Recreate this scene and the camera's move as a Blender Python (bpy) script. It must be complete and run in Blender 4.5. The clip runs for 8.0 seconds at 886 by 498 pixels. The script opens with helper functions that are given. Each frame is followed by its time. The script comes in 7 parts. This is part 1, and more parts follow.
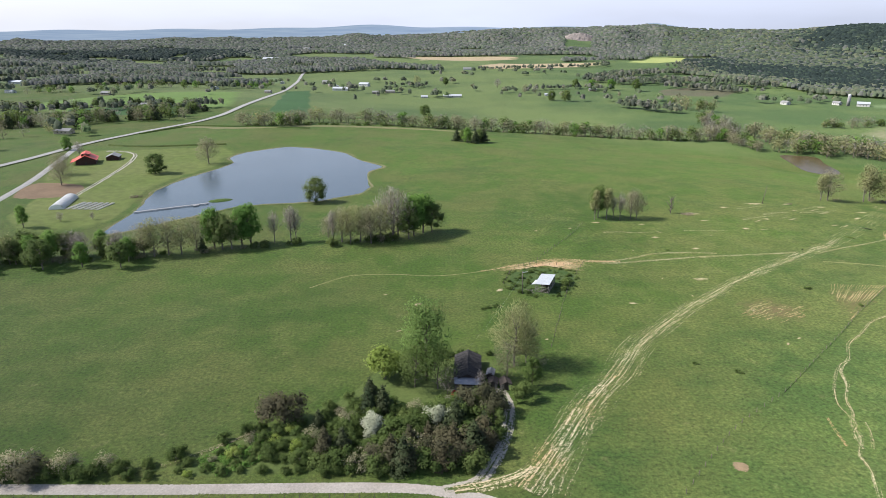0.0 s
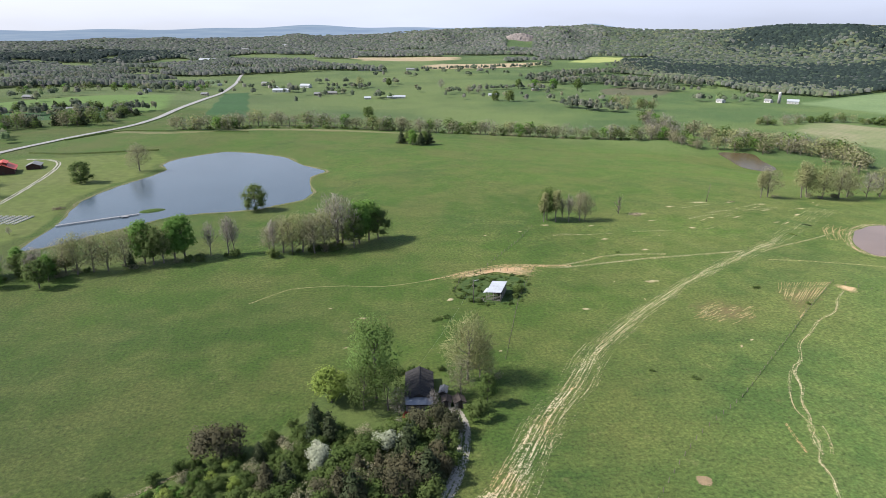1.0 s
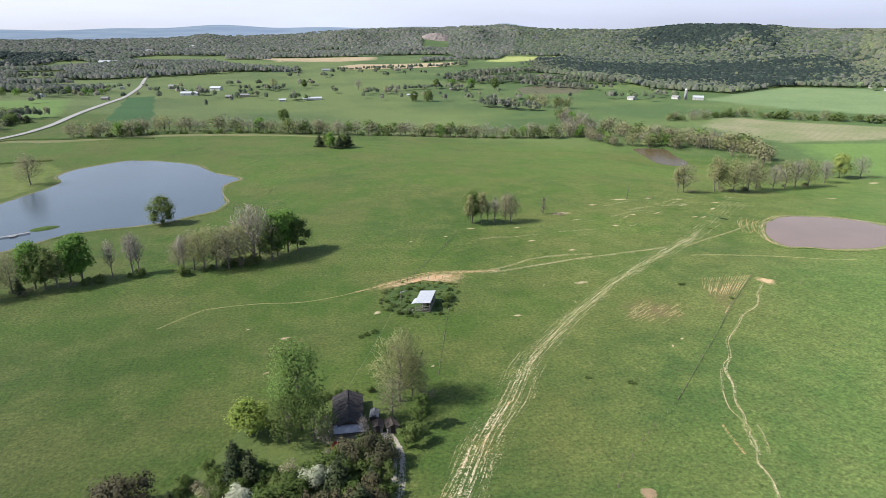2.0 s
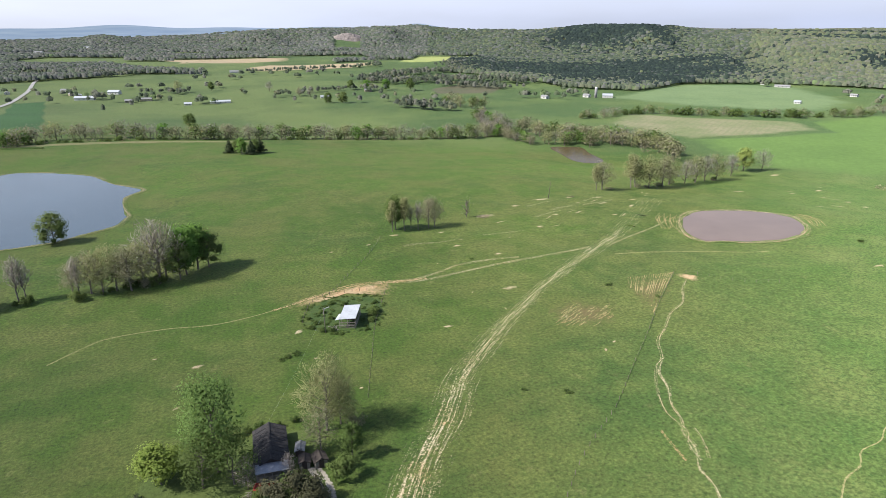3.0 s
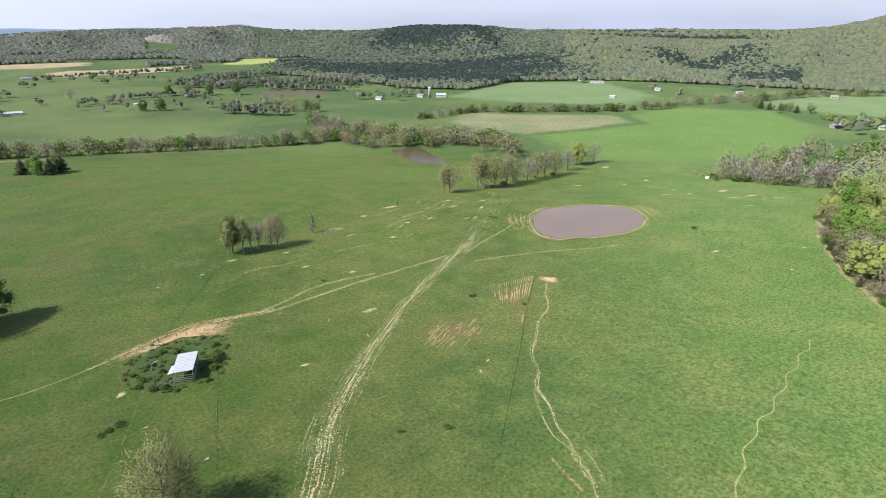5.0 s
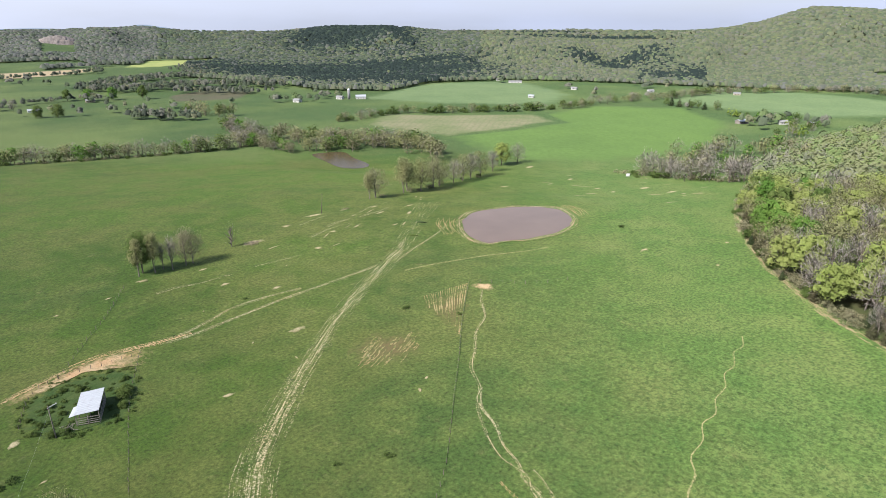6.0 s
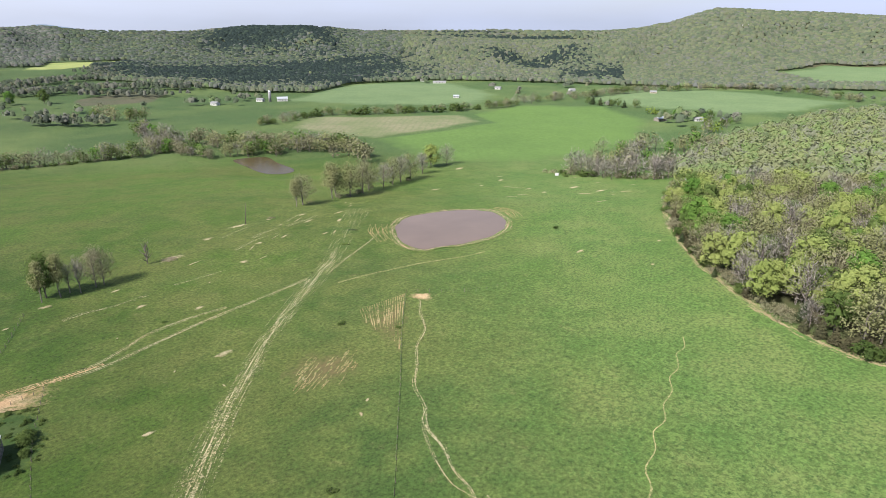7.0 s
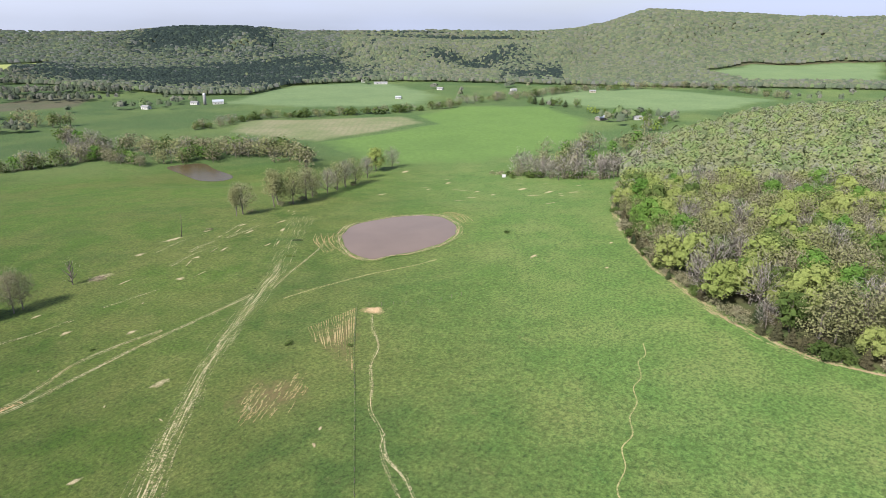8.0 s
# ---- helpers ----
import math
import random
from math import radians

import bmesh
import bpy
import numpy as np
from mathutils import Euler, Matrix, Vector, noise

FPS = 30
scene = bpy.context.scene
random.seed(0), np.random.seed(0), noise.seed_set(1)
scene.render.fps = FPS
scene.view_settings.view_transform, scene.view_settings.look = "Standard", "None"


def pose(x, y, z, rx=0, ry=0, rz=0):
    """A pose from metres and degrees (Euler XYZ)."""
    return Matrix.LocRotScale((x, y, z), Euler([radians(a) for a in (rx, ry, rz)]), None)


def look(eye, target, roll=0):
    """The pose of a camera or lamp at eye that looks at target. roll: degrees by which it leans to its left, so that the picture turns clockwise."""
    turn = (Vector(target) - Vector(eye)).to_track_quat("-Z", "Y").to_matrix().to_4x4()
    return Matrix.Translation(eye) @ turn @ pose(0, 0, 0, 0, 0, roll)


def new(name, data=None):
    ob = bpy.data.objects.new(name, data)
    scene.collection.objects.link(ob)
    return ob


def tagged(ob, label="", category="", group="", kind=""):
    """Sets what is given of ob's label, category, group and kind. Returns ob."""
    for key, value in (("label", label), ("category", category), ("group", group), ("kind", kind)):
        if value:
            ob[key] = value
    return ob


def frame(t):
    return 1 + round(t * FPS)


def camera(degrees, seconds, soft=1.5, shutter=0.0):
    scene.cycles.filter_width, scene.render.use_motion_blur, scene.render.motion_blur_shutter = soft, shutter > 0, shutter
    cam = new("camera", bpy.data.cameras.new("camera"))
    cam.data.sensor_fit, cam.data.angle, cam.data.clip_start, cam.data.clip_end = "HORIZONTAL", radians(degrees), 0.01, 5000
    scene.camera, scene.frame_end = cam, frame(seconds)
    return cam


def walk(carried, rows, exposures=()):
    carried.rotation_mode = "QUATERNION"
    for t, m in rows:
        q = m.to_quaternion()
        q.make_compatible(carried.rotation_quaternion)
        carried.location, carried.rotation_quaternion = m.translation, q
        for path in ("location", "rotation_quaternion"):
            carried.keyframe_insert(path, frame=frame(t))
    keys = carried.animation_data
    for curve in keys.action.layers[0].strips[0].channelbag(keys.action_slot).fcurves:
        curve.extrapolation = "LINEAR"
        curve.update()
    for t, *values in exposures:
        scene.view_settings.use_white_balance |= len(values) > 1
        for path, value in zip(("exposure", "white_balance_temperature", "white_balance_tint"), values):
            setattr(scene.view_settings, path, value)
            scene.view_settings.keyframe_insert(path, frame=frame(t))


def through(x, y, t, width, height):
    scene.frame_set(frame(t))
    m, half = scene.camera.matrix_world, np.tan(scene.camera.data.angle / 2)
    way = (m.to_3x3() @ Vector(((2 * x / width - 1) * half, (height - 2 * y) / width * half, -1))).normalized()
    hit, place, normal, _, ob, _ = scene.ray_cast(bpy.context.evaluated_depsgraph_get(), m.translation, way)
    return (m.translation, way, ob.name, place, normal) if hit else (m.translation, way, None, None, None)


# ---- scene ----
cam = camera(69.0, 8.0, 0.8)
PATH = [
    (0, (0.00, -0.00, 90.00), (0.00, 94.32, 56.78), -0.30),
    (0.5, (0.21, 4.85, 89.87), (3.47, 99.11, 56.65), -0.28),
    (1, (0.41, 9.66, 89.68), (8.46, 103.64, 56.47), -0.24),
    (1.5, (0.80, 14.70, 89.47), (14.46, 108.03, 56.24), -0.26),
    (3, (2.80, 29.85, 89.00), (34.17, 118.78, 55.71), -0.21),
    (3.5, (3.87, 35.02, 88.51), (40.66, 121.87, 55.30), -0.19),
    (4, (5.40, 40.07, 88.27), (47.87, 124.30, 55.08), -0.21),
    (4.5, (6.82, 44.89, 88.15), (54.66, 126.17, 54.92), -0.18),
    (6, (12.84, 58.75, 87.67), (74.79, 129.89, 54.49), -0.09),
    (6.5, (15.06, 62.84, 87.62), (81.42, 129.90, 54.47), -0.03),
    (7, (17.58, 67.05, 87.57), (87.38, 130.51, 54.41), 0.02),
    (7.5, (20.45, 70.89, 87.66), (93.45, 130.65, 54.51), 0.04),
    (8, (23.43, 74.91, 87.69), (98.66, 131.85, 54.55), 0.05),
]
walk(cam, [(t, look(eye, target, roll)) for t, eye, target, roll in PATH], exposures=[(0, 0.74), (4, 0.72), (8, 0.64)])

# ---- world, sun, exposure ----
SUN_AZ, SUN_EL = radians(-88), radians(43)      # from the west, clockwise from +y
world = bpy.data.worlds.new("world")
scene.world = world
world.use_nodes = True
wn = world.node_tree
sky = wn.nodes.new("ShaderNodeTexSky")
sky.sky_type, sky.sun_disc = "NISHITA", False
sky.sun_elevation, sky.sun_rotation = SUN_EL, SUN_AZ
sky.air_density, sky.dust_density, sky.ozone_density = 1.0, 1.6, 1.0
wn.nodes["Background"].inputs["Strength"].default_value = 0.112
# thin high cloud over the blue
wtc = wn.nodes.new("ShaderNodeTexCoord")
wmap = wn.nodes.new("ShaderNodeMapping")
wmap.inputs["Scale"].default_value = (1.0, 1.0, 5.0)
wnoise = wn.nodes.new("ShaderNodeTexNoise")
wnoise.inputs["Scale"].default_value, wnoise.inputs["Detail"].default_value = 1.6, 6
wramp = wn.nodes.new("ShaderNodeMapRange")
wramp.inputs["From Min"].default_value, wramp.inputs["From Max"].default_value = 0.38, 0.68
wramp.inputs["To Min"].default_value, wramp.inputs["To Max"].default_value = 0.62, 0.95
# the veil is thickest near the horizon and thins out overhead
wsep = wn.nodes.new("ShaderNodeSeparateXYZ")
wfall = wn.nodes.new("ShaderNodeMapRange")
wfall.inputs["From Min"].default_value, wfall.inputs["From Max"].default_value = 0.04, 0.40
wfall.inputs["To Min"].default_value, wfall.inputs["To Max"].default_value = 1.0, 0.12
wmul = wn.nodes.new("ShaderNodeMath")
wmul.operation = "MULTIPLY"
wmix = wn.nodes.new("ShaderNodeMix")
wmix.data_type = "RGBA"
wn.links.new(wtc.outputs["Generated"], wmap.inputs["Vector"])
wn.links.new(wmap.outputs["Vector"], wnoise.inputs["Vector"])
wn.links.new(wnoise.outputs["Fac"], wramp.inputs["Value"])
wn.links.new(wtc.outputs["Generated"], wsep.inputs[0])
wn.links.new(wsep.outputs["Z"], wfall.inputs["Value"])
wn.links.new(wramp.outputs["Result"], wmul.inputs[0])
wn.links.new(wfall.outputs["Result"], wmul.inputs[1])
wn.links.new(wmul.outputs[0], wmix.inputs["Factor"])
wn.links.new(sky.outputs["Color"], wmix.inputs["A"])
wside = wn.nodes.new("ShaderNodeMapRange")     # whiter and brighter on the sun's side
wside.inputs["From Min"].default_value, wside.inputs["From Max"].default_value = -0.7, 0.8
wside.inputs["To Min"].default_value, wside.inputs["To Max"].default_value = 1.0, 0.0
wn.links.new(wsep.outputs["X"], wside.inputs["Value"])
wveil = wn.nodes.new("ShaderNodeMix")
wveil.data_type = "RGBA"
wveil.inputs["A"].default_value, wveil.inputs["B"].default_value = (3.9, 4.4, 6.1, 1), (5.7, 6.1, 7.2, 1)
wn.links.new(wside.outputs["Result"], wveil.inputs["Factor"])
wn.links.new(wveil.outputs["Result"], wmix.inputs["B"])
wn.links.new(wmix.outputs["Result"], wn.nodes["Background"].inputs["Color"])
sun_data = bpy.data.lights.new("sun", "SUN")
sun_data.energy, sun_data.angle, sun_data.color = 5.0, radians(0.6), (1.0, 0.95, 0.87)
sun = new("sun", sun_data)
sun_from = Vector((math.sin(SUN_AZ) * math.cos(SUN_EL), math.cos(SUN_AZ) * math.cos(SUN_EL), math.sin(SUN_EL)))
sun.matrix_world = look(sun_from * 300, (0, 0, 0))


# ---- materials ----
class Nodes:
    """A material with short calls for its nodes."""

    def __init__(self, name, rough=0.9, metal=0.0):
        self.mat = bpy.data.materials.new(name)
        self.mat.use_nodes = True
        self.t = self.mat.node_tree
        self.b = self.t.nodes["Principled BSDF"]
        self.b.inputs["Roughness"].default_value = rough
        self.b.inputs["Metallic"].default_value = metal
        self.b.inputs["Specular IOR Level"].default_value = 0.25
        self.b.inputs["Diffuse Roughness"].default_value = 0.65 if rough > 0.7 else 0.0

    def put(self, sock, v):
        if hasattr(v, "is_linked"):
            self.t.links.new(v, sock)
        elif isinstance(v, (tuple, list)) and len(v) == 3 and sock.type == "RGBA":
            sock.default_value = (*v, 1)
        else:
            sock.default_value = v

    def node(self, kind, out, **ins):
        n = self.t.nodes.new("ShaderNode" + kind)
        for k, v in ins.items():
            self.put(n.inputs[k], v)
        return n.outputs[out]

    def pos(self):
        return self.node("NewGeometry", "Position")

    def attr(self, name, out="Fac"):
        n = self.t.nodes.new("ShaderNodeAttribute")
        n.attribute_name = name
        return n.outputs[out]

    def noise(self, vec, scale, detail=4, rough=0.55):
        return self.node("TexNoise", "Fac", Vector=vec, Scale=scale, Detail=detail, Roughness=rough)

    def math(self, op, a, b=0.0, c=0.0):
        n = self.t.nodes.new("ShaderNodeMath")
        n.operation = op
        for s, v in zip(n.inputs, (a, b, c)):
            self.put(s, v)
        return n.outputs[0]

    def range(self, v, a, b, lo=0.0, hi=1.0):
        n = self.t.nodes.new("ShaderNodeMapRange")
        for s, w in zip(n.inputs, (v, a, b, lo, hi)):
            self.put(s, w)
        return n.outputs[0]

    def mix(self, f, a, b, mode="MIX"):
        n = self.t.nodes.new("ShaderNodeMix")
        n.data_type, n.blend_type = "RGBA", mode
        self.put(n.inputs["Factor"], f)
        self.put(n.inputs["A"], a)
        self.put(n.inputs["B"], b)
        return n.outputs["Result"]

    def grey(self, v):
        return self.node("CombineColor", "Color", Red=v, Green=v, Blue=v)

    def vec(self, x, y, z=0.0):
        return self.node("CombineXYZ", "Vector", X=x, Y=y, Z=z)

    def bump(self, h, strength=0.5, distance=0.1):
        self.put(self.b.inputs["Normal"], self.node("Bump", "Normal", Height=h, Strength=strength, Distance=distance))

    def color(self, c):
        self.put(self.b.inputs["Base Color"], c)
        return self


def grass_look(n, deep=(0.036, 0.069, 0.0095), mid=(0.054, 0.095, 0.0135), dry=(0.097, 0.117, 0.030), straw=(0.175, 0.168, 0.072), zones=True):
    """Pasture: broad, middle and fine mottling; returns colour and height."""
    p = n.pos()
    broad, middle, fine = n.noise(p, 0.011, 5), n.noise(p, 0.075, 6, 0.6), n.noise(p, 0.42, 6, 0.75)
    tuft = n.noise(p, 1.1, 5, 0.75)
    c = n.mix(n.range(broad, 0.38, 0.62), deep, mid)
    sep = n.t.nodes.new("ShaderNodeSeparateXYZ")
    n.put(sep.inputs[0], p)
    x, y = sep.outputs["X"], sep.outputs["Y"]
    if zones:
        # dimmer light on the lee slope, painted as darker green
        lee_shade = n.math("MULTIPLY", n.range(n.math("SUBTRACT", n.math("MULTIPLY", x, 0.69), n.math("MULTIPLY_ADD", y, 0.72, -42.5)), -55, -20), n.range(x, 210, 150))
        c = n.mix(n.math("MULTIPLY", lee_shade, 0.8), c, (0.036, 0.068, 0.016))
        west = n.math("MULTIPLY", n.range(x, 70, 0), n.range(y, 160, 300))
        c = n.mix(n.math("MULTIPLY", west, 0.55), c, (0.049, 0.099, 0.0115))
        rise = n.math("MULTIPLY", n.math("MULTIPLY", n.range(y, 320, 430), n.range(y, 620, 560)), n.range(x, 330, 230))
        c = n.mix(n.math("MULTIPLY", rise, 0.55), c, (0.072, 0.125, 0.018))
    c = n.mix(n.range(n.noise(p, 0.024, 5, 0.6), 0.44, 0.62, 0, 0.72), c, (0.092, 0.103, 0.028))
    c = n.mix(n.range(n.noise(p, 0.019, 5, 0.62), 0.52, 0.68, 0, 0.55), c, (0.034, 0.072, 0.014))
    c = n.mix(n.range(middle, 0.45, 0.68, 0, 0.65), c, dry)
    if zones:   # leafy weeds on the rise east of the long fence
        side = n.math("SUBTRACT", n.math("MULTIPLY", x, 0.69), n.math("MULTIPLY_ADD", y, 0.72, -42.5))
        east = n.math("MULTIPLY", n.range(n.math("ADD", side, n.math("MULTIPLY", middle, 40.0)), 0, 95), n.range(x, 800, 560))
        # paler east grass: down-sun backscatter put into the base colour
        c = n.mix(n.math("MULTIPLY", east, 0.8), c, n.mix(n.range(n.noise(p, 0.05, 5), 0.4, 0.65), (0.080, 0.140, 0.036), (0.124, 0.165, 0.053)))
        vale = n.range(n.math("ADD", n.math("MULTIPLY", x, 0.45), n.math("MULTIPLY_ADD", y, 0.89, n.math("MULTIPLY", broad, 80.0))), 600, 700)
        vale = n.math("MAXIMUM", vale, n.range(n.math("ADD", n.math("MULTIPLY", x, 0.75), n.math("MULTIPLY", y, 0.66)), 530, 620))
        # valley meadow: bluer green imitates haze, the darker one cloud shadow
        c = n.mix(n.math("MULTIPLY", vale, 0.75), c, n.mix(n.range(n.math("ADD", n.noise(p, 0.007, 5, 0.6), n.range(x, 340, 120, -0.06, 0.12)), 0.40, 0.66), (0.050, 0.090, 0.033), (0.118, 0.158, 0.055)))
        leafy = n.math("MULTIPLY", n.math("MULTIPLY_ADD", east, 0.75, 0.25), n.range(n.noise(p, 1.0, 5, 0.8), 0.52, 0.61))
        c = n.mix(n.math("MULTIPLY", leafy, 0.85), c, (0.030, 0.068, 0.018))
    if zones:   # drier turf along the worn crest
        off = n.math("ABSOLUTE", n.math("SUBTRACT", n.math("MULTIPLY_ADD", x, 0.66, -99.0), n.math("MULTIPLY_ADD", y, 0.75, -201.0)))
        crest = n.math("MULTIPLY", n.range(off, 75, 15), n.math("MULTIPLY", n.range(x, 40, 110), n.range(x, 330, 250)))
        c = n.mix(n.math("MULTIPLY", crest, n.range(n.noise(p, 0.09, 6, 0.7), 0.38, 0.66, 0.0, 0.42)), c, (0.125, 0.142, 0.045))
    c = n.mix(n.range(n.noise(p, 0.16, 6, 0.7), 0.60, 0.80, 0, 0.6), c, straw)
    c = n.mix(n.range(n.noise(p, 0.36, 3, 0.5), 0.68, 0.74, 0, 0.6), c, (0.026, 0.052, 0.012))
    c = n.mix(n.range(fine, 0.52, 0.70, 0, 0.65), c, (0.026, 0.056, 0.010))
    c = n.mix(1.0, c, n.grey(n.range(tuft, 0.3, 0.7, 0.42, 1.50)), "MULTIPLY")
    return c, n.math("ADD", n.math("MULTIPLY", fine, 0.5), n.math("MULTIPLY", tuft, 0.5))


def grass_material(name, **kw):
    n = Nodes(name, 0.95)
    c, h = grass_look(n, **kw)
    n.bump(h, 0.9, 0.5)
    return n.color(c)


def ground_material():
    n = Nodes("pasture_grass", 0.95)
    c, h = grass_look(n)
    litter, p = n.attr("litter"), n.pos()
    floor_c = n.mix(n.range(n.noise(p, 0.08, 5), 0.35, 0.65), (0.075, 0.060, 0.036), (0.045, 0.062, 0.022))
    c = n.mix(litter, c, floor_c)
    n.bump(h, 0.9, 0.5)
    return n.color(c).mat


def track_material(name, cover, streak, dirt=(0.40, 0.31, 0.19), second=(0.46, 0.27, 0.14), ruts=0.0, soft=0.16, broken=0.65, bias=0.0):
    """Worn earth over grass: bare streaks along the way, broken at the edges."""
    n = Nodes(name, 0.95)
    g, h = grass_look(n)
    a, s = n.attr("across"), n.attr("along")
    am = n.attr("metres")
    wander = n.math("ADD", am, n.math("MULTIPLY", n.noise(n.pos(), 0.05, 2), 1.2))
    flow = n.noise(n.vec(n.math("MULTIPLY", wander, streak), n.math("MULTIPLY", s, 0.06), 0.0), 1.0, 6, 0.7)
    flow = n.range(flow, 0.36, 0.64, 0.15, 0.85)
    crumb = n.noise(n.pos(), 1.8, 5, 0.8)
    prof = n.math("SUBTRACT", 1.0, n.math("ABSOLUTE", a))
    m = n.math("ADD", n.math("MULTIPLY", prof, cover), n.math("ADD", n.math("MULTIPLY", flow, 1.0), n.math("MULTIPLY", n.range(crumb, 0.32, 0.68), broken)))
    if ruts:
        near_rut = n.math("ABSOLUTE", n.math("SUBTRACT", n.math("ABSOLUTE", am), ruts))
        m = n.math("ADD", m, n.range(near_rut, 0.25, 1.1, 0.28, -0.25))
    m = n.math("MULTIPLY", n.range(m, 1.0 + bias, 1.0 + bias + soft), n.range(prof, 0.0, 0.12))
    earth = n.mix(n.range(n.noise(n.pos(), 0.12, 4), 0.4, 0.65), dirt, second)
    earth = n.mix(1.0, earth, n.grey(n.range(crumb, 0.3, 0.7, 0.75, 1.2)), "MULTIPLY")
    n.bump(h, 0.9, 0.5)
    return n.color(n.mix(m, g, earth)).mat


def patch_material(name, cover=0.75, dirt=(0.34, 0.30, 0.19), second=(0.28, 0.23, 0.14), grain=0.5, soft=0.15, base=None):
    """A bare or differently grown patch that frays into the grass at its rim."""
    n = Nodes(name, 0.95)
    g, h = grass_look(n, **(base or {}))
    inside = n.math("SUBTRACT", 1.0, n.attr("rim"))
    fray, crumb = n.noise(n.pos(), grain, 5, 0.68), n.noise(n.pos(), grain * 4, 4, 0.6)
    m = n.math("ADD", n.math("MULTIPLY", inside, cover), fray)
    m = n.math("MULTIPLY", n.range(m, 0.62, 0.62 + soft), n.range(inside, 0.0, 0.1))
    earth = n.mix(n.range(n.noise(n.pos(), grain * 0.4, 4), 0.35, 0.65), dirt, second)
    earth = n.mix(1.0, earth, n.grey(n.range(crumb, 0.3, 0.7, 0.8, 1.2)), "MULTIPLY")
    n.bump(h, 0.9, 0.5)
    return n.color(n.mix(m, g, earth)).mat


def crop_material(name, one, two, row=0.0, turn=0.0, grain=0.02):
    """A field of one crop or tilled soil, with broad mottling and drilled rows."""
    n = Nodes(name, 0.95)
    p = n.pos()
    c = n.mix(n.range(n.noise(p, grain, 5, 0.6), 0.35, 0.65), one, two)
    c = n.mix(1.0, c, n.grey(n.range(n.noise(p, 0.35, 4), 0.3, 0.7, 0.85, 1.15)), "MULTIPLY")
    if row:
        sep = n.node("VectorRotate", "Vector", Vector=p, Angle=turn)
        x = n.node("SeparateXYZ", "X", Vector=sep)
        wob = n.math("ADD", n.math("MULTIPLY", x, 6.283 / row), n.math("MULTIPLY", n.noise(p, 0.03, 3), 6.0))
        c = n.mix(n.range(n.math("SINE", wob), 0.2, 0.9, 0, 0.35), c, two)
    g, _ = grass_look(n)
    edge = n.math("ADD", n.attr("rim"), n.math("MULTIPLY", n.noise(p, 0.025, 5, 0.7), 0.36))
    c = n.mix(n.range(edge, 1.04, 1.17), c, g)
    n.bump(n.noise(p, 0.8, 4), 0.8, 0.4)
    return n.color(c).mat


def plain_material(name, color, rough=0.7, metal=0.0, grain=1.2, amount=0.25, dirt=None):
    """Paint, board or metal with fine grain and some soiling."""
    n = Nodes(name, rough, metal)
    p = n.pos()
    c = n.mix(1.0, color, n.grey(n.range(n.noise(p, grain * 4, 4), 0.3, 0.7, 1 - amount, 1 + amount)), "MULTIPLY")
    if dirt:
        c = n.mix(n.range(n.noise(p, grain, 5, 0.65), 0.5, 0.7, 0, 0.8), c, dirt)
    n.bump(n.noise(p, grain * 8, 3), 0.3, 0.03)
    return n.color(c).mat


def leaf_material(name, one, two, through=0.45):
    """Foliage: every tree its own shade, every spray a little lighter or darker, some light let through."""
    n = Nodes(name, 0.75)
    n.b.inputs["Specular IOR Level"].default_value = 0.15
    geo, info = n.t.nodes.new("ShaderNodeNewGeometry"), n.t.nodes.new("ShaderNodeObjectInfo")
    c = n.mix(n.math("FRACT", n.math("ADD", info.outputs["Random"], n.attr("vary"))), one, two)
    c = n.mix(1.0, c, n.grey(n.range(geo.outputs["Random Per Island"], 0, 1, 0.88, 1.16)), "MULTIPLY")
    c = n.mix(n.range(n.noise(n.pos(), 0.5, 3), 0.4, 0.7, 0, 0.35), c, two)
    c = n.mix(1.0, c, n.grey(n.range(n.noise(n.pos(), 1.5, 3, 0.7), 0.3, 0.7, 0.74, 1.28)), "MULTIPLY")
    n.color(c)
    if through:
        tr = n.t.nodes.new("ShaderNodeBsdfTranslucent")
        n.t.links.new(c, tr.inputs["Color"])
        mx = n.t.nodes.new("ShaderNodeMixShader")
        mx.inputs["Fac"].default_value = through
        n.t.links.new(n.b.outputs[0], mx.inputs[1])
        n.t.links.new(tr.outputs[0], mx.inputs[2])
        n.t.links.new(mx.outputs[0], n.t.nodes["Material Output"].inputs["Surface"])
    return n.mat


def woods_material(name):
    """Mixed woodland: the colour of each tree is carried on its leaves."""
    n = Nodes(name, 0.8)
    n.b.inputs["Specular IOR Level"].default_value = 0.1
    geo = n.t.nodes.new("ShaderNodeNewGeometry")
    c = n.mix(1.0, n.attr("tree_color", "Color"), n.grey(n.range(geo.outputs["Random Per Island"], 0, 1, 0.92, 1.08)), "MULTIPLY")
    n.color(c)
    tr = n.t.nodes.new("ShaderNodeBsdfTranslucent")
    n.t.links.new(c, tr.inputs["Color"])
    mx = n.t.nodes.new("ShaderNodeMixShader")
    mx.inputs["Fac"].default_value = 0.3
    n.t.links.new(n.b.outputs[0], mx.inputs[1])
    n.t.links.new(tr.outputs[0], mx.inputs[2])
    n.t.links.new(mx.outputs[0], n.t.nodes["Material Output"].inputs["Surface"])
    return n.mat


def water_material(name, body, rough, ripple, size, gloss=0.5):
    n = Nodes(name, rough)
    n.b.inputs["Specular IOR Level"].default_value = gloss
    n.b.inputs["IOR"].default_value = 1.33
    p = n.pos()
    n.color(n.mix(n.range(n.noise(p, 0.03, 4), 0.35, 0.65), body, tuple(v * 0.85 for v in body)))
    n.bump(n.noise(p, size, 4, 0.6), ripple, 0.2)
    return n.mat


